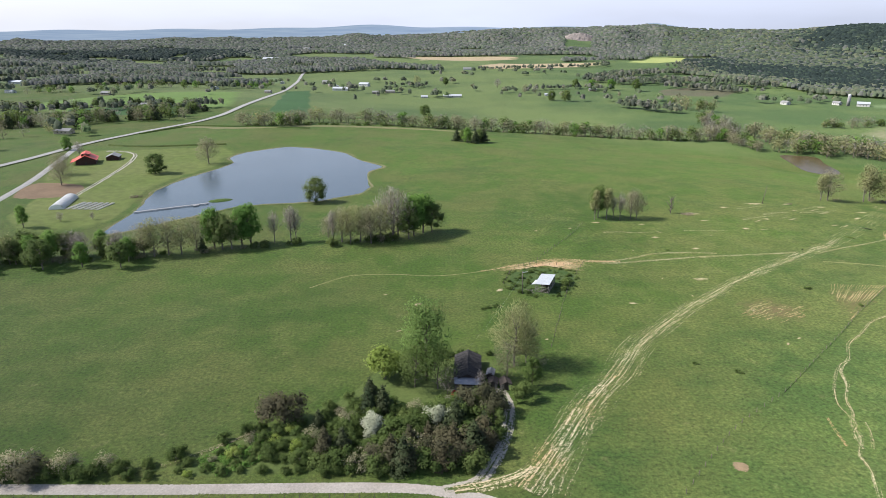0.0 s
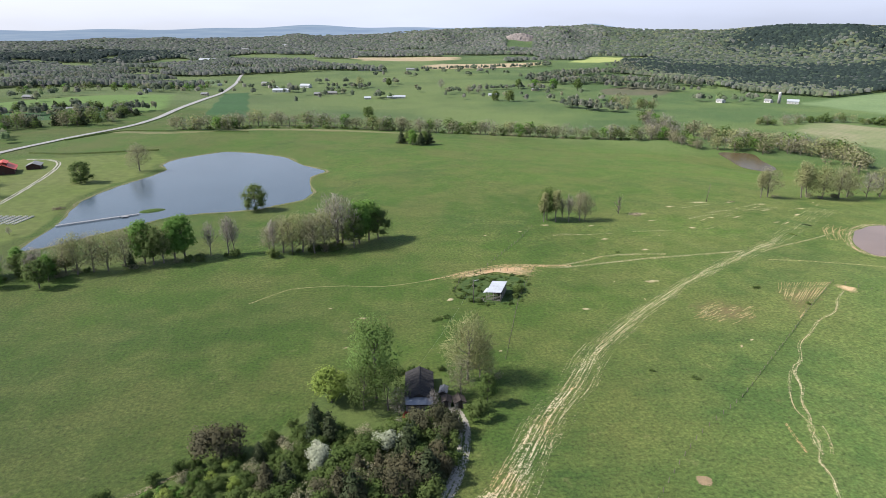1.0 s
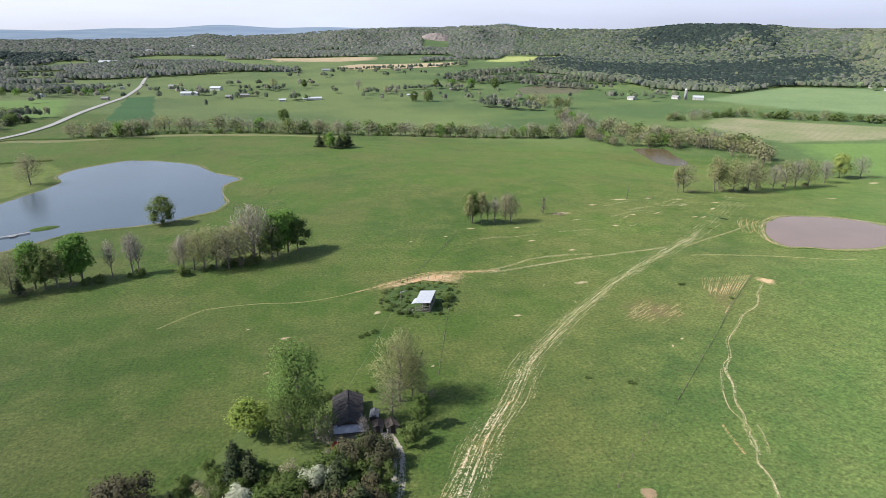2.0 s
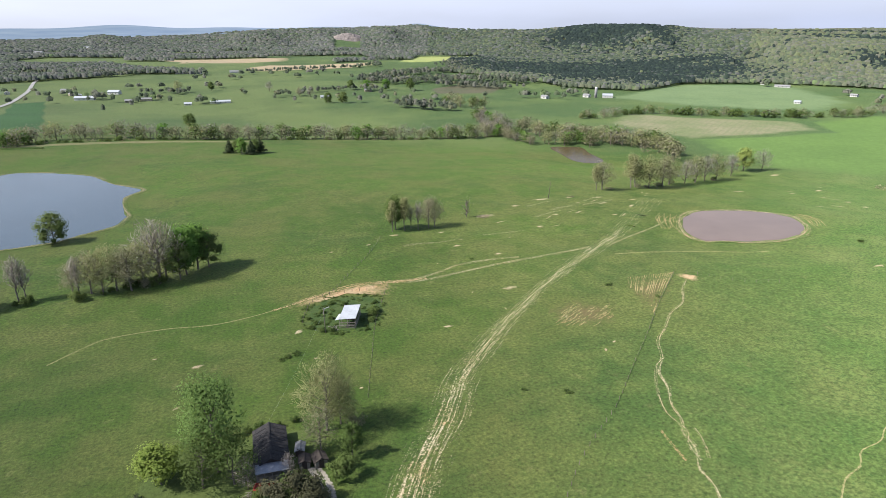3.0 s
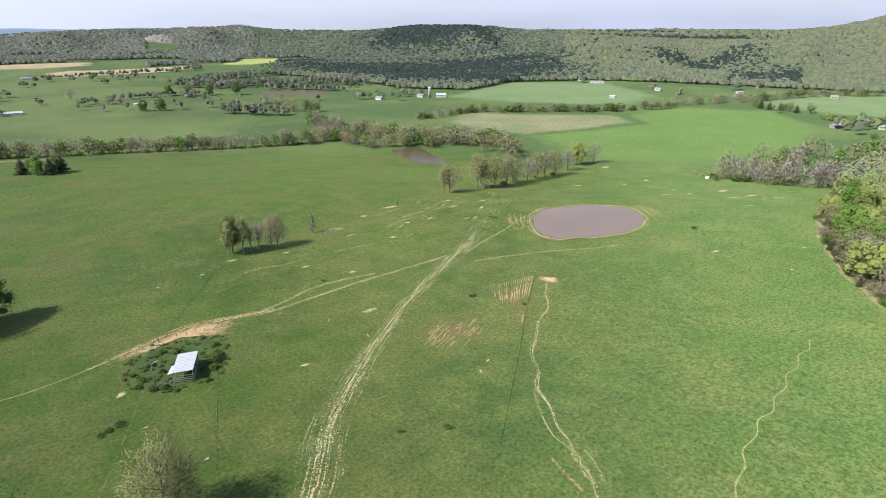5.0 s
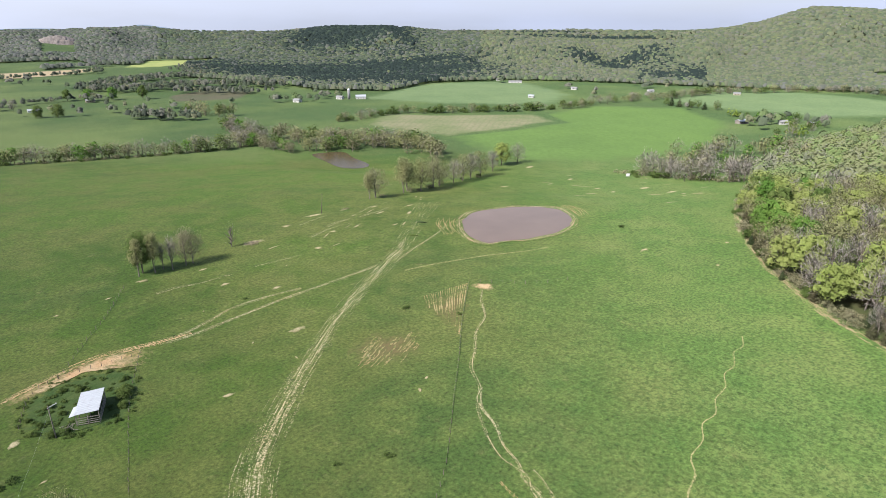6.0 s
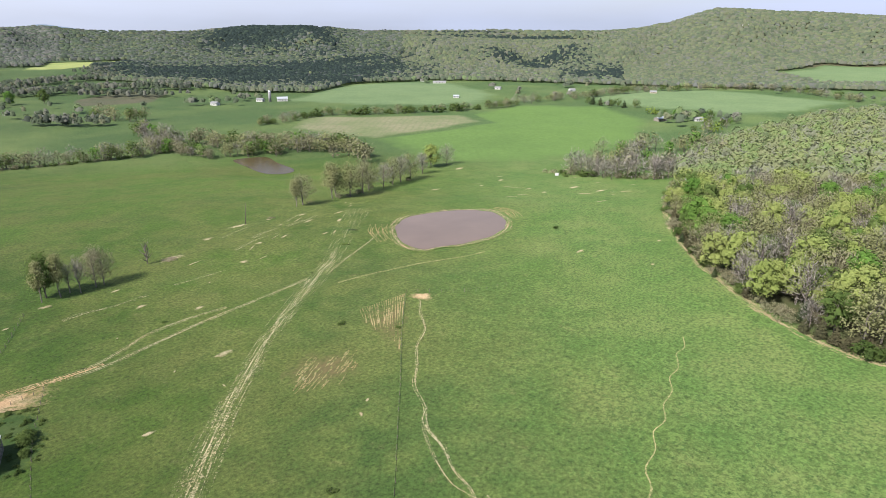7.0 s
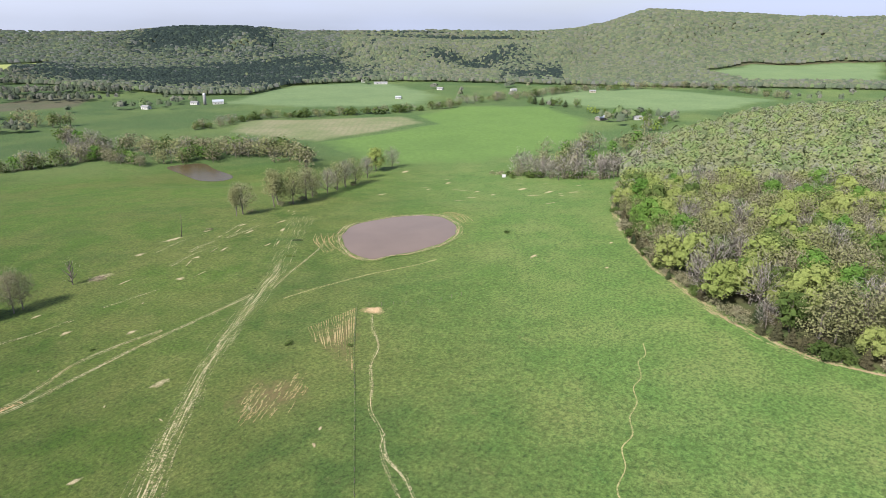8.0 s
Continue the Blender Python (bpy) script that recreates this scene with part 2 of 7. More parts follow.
M = {
    "ground": ground_material(),
    "track": track_material("worn_track", 0.42, 2.2, broken=0.85, bias=0.26, dirt=(0.41, 0.36, 0.24), second=(0.38, 0.31, 0.19), soft=0.42),
    "trail": track_material("cattle_trail", 0.34, 3.2, dirt=(0.34, 0.30, 0.19), second=(0.32, 0.255, 0.15), soft=0.4),
    "twin": track_material("twin_rut_trail", 0.35, 1.2, dirt=(0.44, 0.41, 0.36), second=(0.40, 0.37, 0.32), ruts=1.2),
    "path": track_material("thin_trail", 0.44, 3.0, dirt=(0.27, 0.25, 0.12), second=(0.23, 0.21, 0.10), soft=0.35),
    "drive": track_material("gravel_drive", 0.30, 0.8, dirt=(0.32, 0.30, 0.27), second=(0.28, 0.25, 0.21), ruts=0.9),
    "gravel": track_material("gravel_road", 2.2, 0.8, dirt=(0.34, 0.315, 0.29), second=(0.30, 0.275, 0.25), soft=0.1),
    "asphalt": track_material("county_road", 3.0, 0.5, dirt=(0.33, 0.325, 0.315), second=(0.29, 0.285, 0.28), soft=0.1),
    "bank": track_material("pond_bank", 0.30, 1.2, dirt=(0.31, 0.245, 0.165), second=(0.29, 0.20, 0.125), soft=0.35),
    "grassbank": track_material("grassy_bank", 0.28, 1.0, dirt=(0.17, 0.15, 0.085), second=(0.22, 0.19, 0.12)),
    "fence_strip": track_material("fence_line_weeds", 0.20, 0.6, dirt=(0.022, 0.044, 0.014), second=(0.032, 0.056, 0.018), soft=0.4, bias=0.05, broken=0.9),
    "sand": patch_material("bare_sand", 0.55, soft=0.3),
    "redsoil": patch_material("red_soil", 0.75, (0.38, 0.25, 0.14), (0.36, 0.28, 0.17), soft=0.4),
    "litterspot": patch_material("old_feed_spot", 1.0, (0.22, 0.16, 0.10), (0.17, 0.13, 0.08), 1.2),
    "weeds": patch_material("tall_weeds", 1.3, (0.030, 0.062, 0.013), (0.052, 0.080, 0.022), 0.6),
    "lawn": patch_material("mown_lawn", 3.0, (0.098, 0.135, 0.028), (0.120, 0.145, 0.040), 0.05),
    "garden": patch_material("dug_garden", 2.0, (0.20, 0.135, 0.085), (0.16, 0.11, 0.07), 0.3),
    "scrub": patch_material("scrub_floor", 2.0, (0.082, 0.112, 0.030), (0.062, 0.094, 0.024), 0.2),
    "crop_bright": crop_material("young_wheat", (0.086, 0.146, 0.037), (0.074, 0.128, 0.033), 9.0, 0.5),
    "crop_fresh": crop_material("fresh_barley", (0.110, 0.185, 0.042), (0.098, 0.165, 0.038), 9.0, 0.4),
    "crop_deep": crop_material("deep_green_wheat", (0.034, 0.092, 0.026), (0.028, 0.076, 0.022), 6.0, 0.2),
    "crop_pale": crop_material("pale_pasture", (0.112, 0.160, 0.072), (0.092, 0.138, 0.062)),
    "tilled": crop_material("stubble_field", (0.17, 0.165, 0.10), (0.11, 0.135, 0.06), 7.0, 0.9),
    "tan": crop_material("tan_stubble", (0.33, 0.26, 0.17), (0.27, 0.22, 0.13)),
    "yellow": crop_material("yellow_flowering_field", (0.27, 0.29, 0.10), (0.20, 0.25, 0.08)),
    # brown field with the shade of a cloud mixed into its colour
    "shaded_brown": crop_material("cloud_shaded_field", (0.085, 0.08, 0.05), (0.065, 0.075, 0.04)),
    "pond": water_material("pond_water", (0.045, 0.065, 0.085), 0.12, 0.25, 1.2),
    "mud_pond": water_material("muddy_water", (0.178, 0.126, 0.096), 0.22, 0.12, 1.5),
    "dark_pond": water_material("brown_water", (0.085, 0.066, 0.036), 0.22, 0.15, 1.2, 0.22),
    "bark": plain_material("bark", (0.135, 0.115, 0.098), 0.9, 0, 1.0, 0.35),
    "pale_bark": plain_material("weathered_bark", (0.165, 0.145, 0.125), 0.9, 0, 1.0, 0.3),
    "green": leaf_material("fresh_green_leaves", (0.1, 0.205, 0.04), (0.145, 0.25, 0.055)),
    "yellowgreen": leaf_material("yellow_green_leaves", (0.245, 0.305, 0.088), (0.29, 0.33, 0.115)),
    "olive": leaf_material("olive_spring_leaves", (0.235, 0.25, 0.112), (0.27, 0.276, 0.138)),
    "dull": leaf_material("dull_green_leaves", (0.085, 0.135, 0.036), (0.125, 0.168, 0.052)),
    "twig": leaf_material("bare_twigs", (0.3, 0.272, 0.252), (0.335, 0.305, 0.282), 0.2),
    "tan_bud": leaf_material("tan_budding_twigs", (0.25, 0.232, 0.152), (0.23, 0.226, 0.136), 0.3),
    "cedar": leaf_material("dark_cedar_needles", (0.030, 0.048, 0.020), (0.048, 0.062, 0.026), 0.05),
    "rust_cedar": leaf_material("rusty_cedar_needles", (0.074, 0.064, 0.036), (0.060, 0.062, 0.032), 0.05),
    "blossom": leaf_material("white_blossom", (0.38, 0.40, 0.31), (0.31, 0.34, 0.24), 0.2),
    "scrub_leaf": leaf_material("dark_scrub_leaves", (0.065, 0.105, 0.028), (0.105, 0.15, 0.042)),
    "leafgreen": leaf_material("soft_green_leaves", (0.110, 0.190, 0.050), (0.145, 0.225, 0.066)),
    "lime": leaf_material("lime_green_leaves", (0.195, 0.270, 0.055), (0.235, 0.300, 0.075)),
    "feather": leaf_material("olive_tan_buds", (0.290, 0.295, 0.145), (0.255, 0.275, 0.125), 0.4),
    "woods": woods_material("mixed_woods"),
    "white_metal": plain_material("pale_metal_roof", (0.36, 0.385, 0.43), 0.5, 0.0, 0.8, 0.08, (0.29, 0.30, 0.33)),
    "dark_roof": plain_material("black_felt_roof", (0.026, 0.025, 0.028), 0.85, 0, 0.7, 0.4, (0.060, 0.055, 0.052)),
    "old_wood": plain_material("grey_boards", (0.22, 0.20, 0.18), 0.9, 0, 1.5, 0.35, (0.12, 0.10, 0.08)),
    "dark_wood": plain_material("dark_boards", (0.055, 0.045, 0.04), 0.9, 0, 1.2, 0.35),
    "red_roof": plain_material("red_metal_roof", (0.46, 0.075, 0.055), 0.5, 0, 0.6, 0.12),
    "dark_red": plain_material("dark_barn_siding", (0.06, 0.030, 0.026), 0.8, 0, 1.0, 0.2),
    "white": plain_material("white_paint", (0.48, 0.48, 0.47), 0.6, 0, 0.8, 0.06),
    "poly": plain_material("white_film", (0.62, 0.64, 0.66), 0.35, 0, 0.5, 0.05),
    "grey_roof": plain_material("grey_shingles", (0.24, 0.24, 0.25), 0.85, 0, 0.8, 0.2),
    "tan_wall": plain_material("tan_siding", (0.42, 0.37, 0.30), 0.8, 0, 0.8, 0.12),
    "silo": plain_material("concrete_staves", (0.26, 0.26, 0.27), 0.8, 0, 0.6, 0.12),
    "dome": plain_material("galvanised_dome", (0.62, 0.64, 0.66), 0.4, 0.4, 0.6, 0.08),
    "glass": plain_material("dark_window", (0.02, 0.024, 0.03), 0.1, 0, 1.0, 0.1),
    "rock": plain_material("quarry_rock", (0.24, 0.21, 0.20), 0.95, 0, 0.03, 0.35, (0.32, 0.27, 0.24)),
    "red_paint": plain_material("faded_red_paint", (0.36, 0.07, 0.05), 0.5, 0, 2.0, 0.2, (0.2, 0.1, 0.07)),
    "blue_tarp": plain_material("grey_blue_sheet", (0.20, 0.22, 0.27), 0.6, 0, 1.0, 0.15),
    "rubble": plain_material("old_dry_brush", (0.20, 0.16, 0.12), 0.95, 0, 1.0, 0.35),
    "steel": plain_material("galvanised_steel", (0.55, 0.56, 0.58), 0.45, 0.5, 1.0, 0.1),
}

# ---- land form ----
POND_EAST = [(215, 278), (229, 285), (239, 283), (251, 279), (263, 269), (267, 258), (259, 244), (248, 237), (234, 234), (217, 237), (208, 242), (200, 244), (199, 253), (204, 265)]
POND_WEST = [(-157, 279), (-158, 294), (-158, 318), (-164, 349), (-166, 363), (-160, 393), (-147, 426), (-145, 441), (-153, 457), (-148, 476), (-135, 489), (-120, 500), (-97, 492), (-72, 474), (-57, 446), (-39, 425), (-47, 410), (-46, 388), (-42, 368), (-46, 353), (-57, 345), (-68, 336), (-92, 332), (-108, 327), (-121, 313), (-133, 301), (-144, 287)]
POND_CREEK = [(288, 545), (304, 544), (314, 535), (307, 510), (301, 479), (288, 472), (278, 485), (282, 516)]
WOOD_EDGE = [(440, 236), (380, 214), (330, 197), (300, 181), (268, 162), (241, 138), (221, 114), (210, 92), (211, 66), (225, 30), (250, -40), (300, -200), (1000, -200), (1000, 170), (760, 235), (560, 262)]
# the skyline round the valley: bearing, its height in degrees, how far its crest and its foot lie
BEARING = [-180, -60, -33, -13, -7.6, -2, 8, 15, 17.2, 20, 27, 32, 37, 42, 50, 60, 64, 69, 74, 80, 90, 130, 180]
RISE = [-1.15, -1.15, -1.15, -1.12, -1.08, -0.95, -.6, -.42, -.2, -.6, -.69, -.25, -.4, -.84, -.85, -.95, -.32, 1.27, 1.0, .64, .72, 0, -.33]
CREST = [4600, 4600, 4600, 4500, 4500, 4400, 3600, 3800, 4500, 3600, 3200, 3000, 2900, 2500, 2300, 2300, 2700, 3000, 3100, 3200, 3200, 3200, 4600]
FOOT = [3600, 3600, 3600, 3400, 3400, 3300, 2500, 2500, 2500, 2400, 2100, 1900, 1700, 1500, 1450, 1450, 1600, 1700, 1800, 1900, 1900, 1900, 3600]


def smooth(a, b, v):
    s = np.clip((v - a) / (b - a), 0, 1)
    return s * s * (3 - 2 * s)


def inside(poly, x, y):
    """Which of the points lie in the polygon."""
    x, y = np.asarray(x, float), np.asarray(y, float)
    hit = np.zeros(x.shape, bool)
    for (x0, y0), (x1, y1) in zip(poly, poly[1:] + poly[:1]):
        if y0 != y1:
            hit ^= ((y0 > y) != (y1 > y)) & (x < (x1 - x0) * (y - y0) / (y1 - y0) + x0)
    return hit


def off_edge(poly, x, y):
    """Metres from a polygon's edge, negative inside."""
    d = np.full(np.shape(x), 1e9)
    for (x0, y0), (x1, y1) in zip(poly, poly[1:] + poly[:1]):
        ex, ey = x1 - x0, y1 - y0
        s = np.clip(((x - x0) * ex + (y - y0) * ey) / (ex * ex + ey * ey), 0, 1)
        d = np.minimum(d, np.hypot(x - x0 - s * ex, y - y0 - s * ey))
    return np.where(inside(poly, x, y), -d, d)


def relief(x, y):
    """Height of the land before the ponds are dug."""
    x, y = np.asarray(x, float), np.asarray(y, float)
    z = -19 * smooth(280, 600, 0.75 * x + 0.66 * y)
    z = z + 35 * np.exp(-((x - 650) / 250) ** 2 - (y / 200) ** 2)
    b, r = np.degrees(np.arctan2(x - 10, y - 40)), np.hypot(x - 10, y - 40)
    crest = np.interp(b, BEARING, CREST)
    up = smooth(np.interp(b, BEARING, FOOT), crest, r)
    z = z + (95 - np.interp(b, [18, 22, 28, 31, 37, 41, 90, 130], [0, 13, 13, 3, 3, 13, 13, 0]) + crest * np.tan(np.radians(np.interp(b, BEARING, RISE)))) * up
    hills = smooth(900, 2200, r)
    spur = np.sin(b * 0.55 + 0.8 * np.sin(r / 330)) + 0.6 * np.sin(b * 1.25 + r / 420 + 1)
    z = z + 22 * spur * 4 * up * (1 - up)
    z = z + hills * (5 * np.sin(x / 170 + 1.3 * np.sin(y / 210)) * np.cos(y / 190) + 3 * np.sin(x / 71 + y / 93))
    return z + 0.5 * np.sin(x / 37) * np.cos(y / 43) * smooth(150, 300, r)


PONDS = [(POND_EAST, -2.5), (POND_WEST, -1.0), (POND_CREEK, -19.0)]


def land(x, y):
    z = relief(x, y)
    for poly, level in PONDS:
        d = off_edge(poly, x, y)
        k = 1 - smooth(2.5, 48, d)
        z = z * (1 - k) + (level - 0.10 - 0.8 * smooth(0, 6, -d)) * k
    return z


def spaced(lo, hi, step, grow, end_lo, end_hi):
    mid = list(np.arange(lo, hi + 0.1, step))
    s, v = step, hi
    while v < end_hi:
        s *= grow
        v += s
        mid.append(min(v, end_hi))
    s, v = step, lo
    while v > end_lo:
        s *= grow
        v -= s
        mid.insert(0, max(v, end_lo))
    return np.array(mid)


GX = spaced(-300, 480, 4.0, 1.055, -4800, 4800)
GY = spaced(80, 560, 4.0, 1.055, -1200, 4800)
XX, YY = np.meshgrid(GX, GY, indexing="ij")
ZZ = land(XX, YY)


def surf(x, y):
    """Height of the built ground sheet."""
    i = int(np.clip(np.searchsorted(GX, x) - 1, 0, len(GX) - 2))
    j = int(np.clip(np.searchsorted(GY, y) - 1, 0, len(GY) - 2))
    u, v = (x - GX[i]) / (GX[i + 1] - GX[i]), (y - GY[j]) / (GY[j + 1] - GY[j])
    return float(ZZ[i, j] * (1 - u) * (1 - v) + ZZ[i + 1, j] * u * (1 - v) + ZZ[i, j + 1] * (1 - u) * v + ZZ[i + 1, j + 1] * u * v)


def surf_many(x, y):
    i = np.clip(np.searchsorted(GX, x) - 1, 0, len(GX) - 2)
    j = np.clip(np.searchsorted(GY, y) - 1, 0, len(GY) - 2)
    u, v = (x - GX[i]) / (GX[i + 1] - GX[i]), (y - GY[j]) / (GY[j + 1] - GY[j])
    return ZZ[i, j] * (1 - u) * (1 - v) + ZZ[i + 1, j] * u * (1 - v) + ZZ[i, j + 1] * (1 - u) * v + ZZ[i + 1, j + 1] * u * v


def mesh_of(name, verts, faces, material, smooth_shade=False, normals=None, **attrs):
    me = bpy.data.meshes.new(name)
    verts, faces = np.asarray(verts, np.float32), np.asarray(faces, np.int32)
    me.vertices.add(len(verts))
    me.vertices.foreach_set("co", verts.ravel())
    k = faces.shape[1]
    me.loops.add(faces.size)
    me.loops.foreach_set("vertex_index", faces.ravel())
    me.polygons.add(len(faces))
    me.polygons.foreach_set("loop_start", np.arange(0, faces.size, k, dtype=np.int32))
    me.update(calc_edges=True)
    me.materials.append(material)
    for key, values in attrs.items():
        values = np.asarray(values, np.float32)
        if values.ndim == 1:
            me.attributes.new(key, "FLOAT", "POINT").data.foreach_set("value", values)
        else:
            me.attributes.new(key, "FLOAT_COLOR", "POINT").data.foreach_set("color", np.c_[values, np.ones(len(values))].astype(np.float32).ravel())
    if smooth_shade:
        me.shade_smooth()
    if normals is not None:
        me.shade_smooth()
        me.normals_split_custom_set_from_vertices(np.asarray(normals, np.float32))
    return me


def grid_faces(nx, ny):
    a = (np.arange(nx - 1)[:, None] * ny + np.arange(ny - 1)[None]).ravel()
    return np.stack([a, a + ny, a + ny + 1, a + 1], 1)


def bulge(x, y):
    """A slow, irregular field between -1 and 1 that decides where woods stand."""
    return (np.sin(x / 95 + 2.1 * np.sin(y / 160)) + np.sin(y / 120 + 1.7 * np.sin(x / 140 + 1)) + np.sin((x + y) / 60 + 1.3 * np.sin((x - y) / 85))) / 3


litter = np.clip(1 - smooth(-6, 3, off_edge(WOOD_EDGE, XX, YY)), 0, 1)
rr, bb = np.hypot(XX - 10, YY - 40), np.degrees(np.arctan2(XX - 10, YY - 40))
litter = np.maximum(litter, smooth(0, 60, rr - np.interp(bb, BEARING, FOOT)) * (bb > 15) * (bb < 120))
ground_mesh = mesh_of("ground", np.stack([XX, YY, ZZ], -1).reshape(-1, 3), grid_faces(len(GX), len(GY)), M["ground"], True,
                      litter=litter.ravel())
tagged(new("ground", ground_mesh), "rolling green pasture in spring, mottled with weeds", "ground", kind="structure")


def curve_points(pts, step, closed=False):
    """A smooth line through the points, resampled evenly."""
    p = np.array(pts, float)
    n = len(p)
    idx = (lambda i: p[i % n]) if closed else (lambda i: p[min(max(i, 0), n - 1)])
    out = []
    for i in range(n if closed else n - 1):
        a, b, c, d = idx(i - 1), idx(i), idx(i + 1), idx(i + 2)
        for s in np.arange(0, 1, min(0.5, step / max(np.hypot(*(c - b)), 1e-3))):
            out.append(0.5 * (2 * b + (c - a) * s + (2 * a - 5 * b + 4 * c - d) * s * s + (3 * b - a - 3 * c + d) * s ** 3))
    if not closed:
        out.append(p[-1])
    return np.array(out)


def ribbon(name, pts, half, material, label, category, lift=0.06, step=2.5, closed=False, profile=(0, 0, 0, 0, 0), wobble=0.0, z=None):
    """A strip of worn or laid ground that follows the land."""
    c = curve_points(pts, step, closed)
    n = len(c)
    d = (np.roll(c, -1, 0) - np.roll(c, 1, 0)) if closed else np.gradient(c, axis=0)
    d /= np.maximum(np.hypot(*d.T), 1e-6)[:, None]
    side = np.stack([d[:, 1], -d[:, 0]], 1)
    along = np.r_[0, np.cumsum(np.hypot(*np.diff(c, axis=0).T))]
    w = (half if np.isscalar(half) else np.interp(along / along[-1], *half)) * (1 + wobble * np.sin(along / 13.0) * np.cos(along / 7.3))
    if np.ndim(half) == 0 and half < 1.3:
        lift = lift * 0.4
    sunk = (lift + 0.03 if max(profile) == 0 else 0.0, 0, 0, 0, lift + 0.03 if max(profile) == 0 else 0.0)
    verts, across, far, metres = [], [], [], []
    for i in range(n):
        for k, a in enumerate((-1, -0.5, 0, 0.5, 1)):
            x, y = c[i] + side[i] * a * w[i]
            verts.append((x, y, (surf(x, y) if z is None else z) + lift + profile[k] - sunk[k]))
            across.append(a)
            metres.append(a * w[i])
            far.append(along[i])
    m = 5
    rows = n if closed else n - 1
    faces = [(i * m + k, i * m + k + 1, (i + 1) % n * m + k + 1, (i + 1) % n * m + k) for i in range(rows) for k in range(4)]
    return tagged(new(name, mesh_of(name, verts, faces, material, True, across=across, along=far, metres=metres)), label, category, kind="structure")


def patch(name, poly, material, label, category, lift=0.10, step=4.0, rings=5, straight=False):
    """A patch of other ground: an outline filled towards its middle, laid on the land."""
    c = curve_points(poly, step, True)
    if straight:
        c = np.concatenate([np.linspace(a, b, max(2, int(math.dist(a, b) / step)), endpoint=False) for a, b in zip(poly, poly[1:] + poly[:1])])
        c = c + 0.08 * step * np.stack([np.sin(c[:, 1] / step), np.cos(c[:, 0] / step)], 1)
    mid, n = c.mean(0), len(c)
    verts, rim = [], []
    for k in range(rings + 1):
        s = 1 - k / rings
        for x, y in mid + (c - mid) * s:
            verts.append((x, y, surf(x, y) + (lift if k else -0.03)))
            rim.append(s)
    faces = [(k * n + i, k * n + (i + 1) % n, (k + 1) * n + (i + 1) % n, (k + 1) * n + i) for k in range(rings) for i in range(n)]
    return tagged(new(name, mesh_of(name, verts, faces, material, True, rim=rim)), label, category, kind="structure")


def oval(x, y, a, b, turn=0.0, n=9, rough=0.18, seed=1):
    r = random.Random(seed * 77 + int(x * 3 + y))
    t = radians(turn)
    pts = []
    for i in range(n):
        g = 2 * math.pi * i / n
        k = 1 + r.uniform(-rough, rough)
        u, v = a * k * math.cos(g), b * k * math.sin(g)
        pts.append((x + u * math.cos(t) - v * math.sin(t), y + u * math.sin(t) + v * math.cos(t)))
    return pts


def water(name, poly, level, material, label):
    c = curve_points(poly, 3.0, True)
    bm = bmesh.new()
    f = bm.faces.new([bm.verts.new((x, y, level)) for x, y in c])
    bmesh.ops.triangulate(bm, faces=[f])
    bm.normal_update()
    if sum(g.normal.z for g in bm.faces) < 0:
        bmesh.ops.reverse_faces(bm, faces=bm.faces[:])
    me = bpy.data.meshes.new(name)
    bm.to_mesh(me)
    bm.free()
    me.materials.append(material)
    tagged(new(name, me), label, "pond", kind="structure")


water("pond", POND_EAST, -2.5, M["mud_pond"], "muddy mauve-brown farm pond with a bare bank")
water("lake", POND_WEST, -1.0, M["pond"], "blue-grey farm lake reflecting the bright sky")
water("creek_pond", POND_CREEK, -19.0, M["dark_pond"], "small brown pond beside the creek trees")
ribbon("pond_bank", POND_EAST, 2.2, M["bank"], "bare trampled clay bank round the muddy pond", "bank", 0.12, 2.5, True, (0.0, 0.05, 0.10, 0.12, 0.0), 0.5)
ribbon("lake_bank", POND_WEST, 2.0, M["grassbank"], "low grassy bank with a worn edge round the lake", "bank", 0.12, 3, True, (0.0, 0.08, 0.10, 0.08, 0.0))

# ---- roads, tracks and bare ground ----
ribbon("gravel_road", [(-130, 109), (-91, 108.5), (-56, 108.2), (-15, 108.4), (0, 107), (12, 103), (30, 94), (60, 80)], 1.8, M["gravel"], "pale gravel lane running past the scrub", "road", 0.09)
ribbon("red_track", [(14, 229.5), (26, 234), (36, 238), (46, 240), (56, 239.5), (70, 239)], ([0, 0.3, 0.6, 1], [0.8, 2.2, 3.2, 0.8]), track_material("trampled_clay", 0.30, 1.3, dirt=(0.38, 0.27, 0.16), second=(0.37, 0.23, 0.12)), "trampled orange clay along the trail", "track", 0.16, 1.5)
ribbon("driveway", [(0, 107.5), (7, 110), (11.6, 118), (14, 126), (16, 137), (14.5, 146)], 2.0, M["drive"], "rutted gravel drive with a grass middle", "driveway", 0.12, 1.5)
TRACK = [(20, 107), (22, 112), (29, 126), (38, 141), (47.5, 153), (57, 169), (69.5, 183), (86, 199), (106, 217), (128, 234), (151, 250), (165, 261), (176, 271)]
ribbon("worn_track", TRACK, ([0, 0.2, 0.3, 0.5, 0.75, 0.9, 1], [7.5, 6.8, 5.2, 4.2, 3.8, 4.0, 1.6]), M["track"], "wide eroded dirt track worn through pasture", "track", 0.08, 2.0, wobble=0.2)
ribbon("worn_track", [(17, 107), (21, 113), (28, 125), (37, 140), (46, 152)], ([0, 0.6, 1], [5.5, 4.5, 2.4]), track_material("deep_track", 0.24, 1.5, bias=0.0, soft=0.3, dirt=(0.46, 0.40, 0.29), second=(0.45, 0.31, 0.18)), "deeply worn pale ruts of the dirt track", "track", 0.14, 2.0)
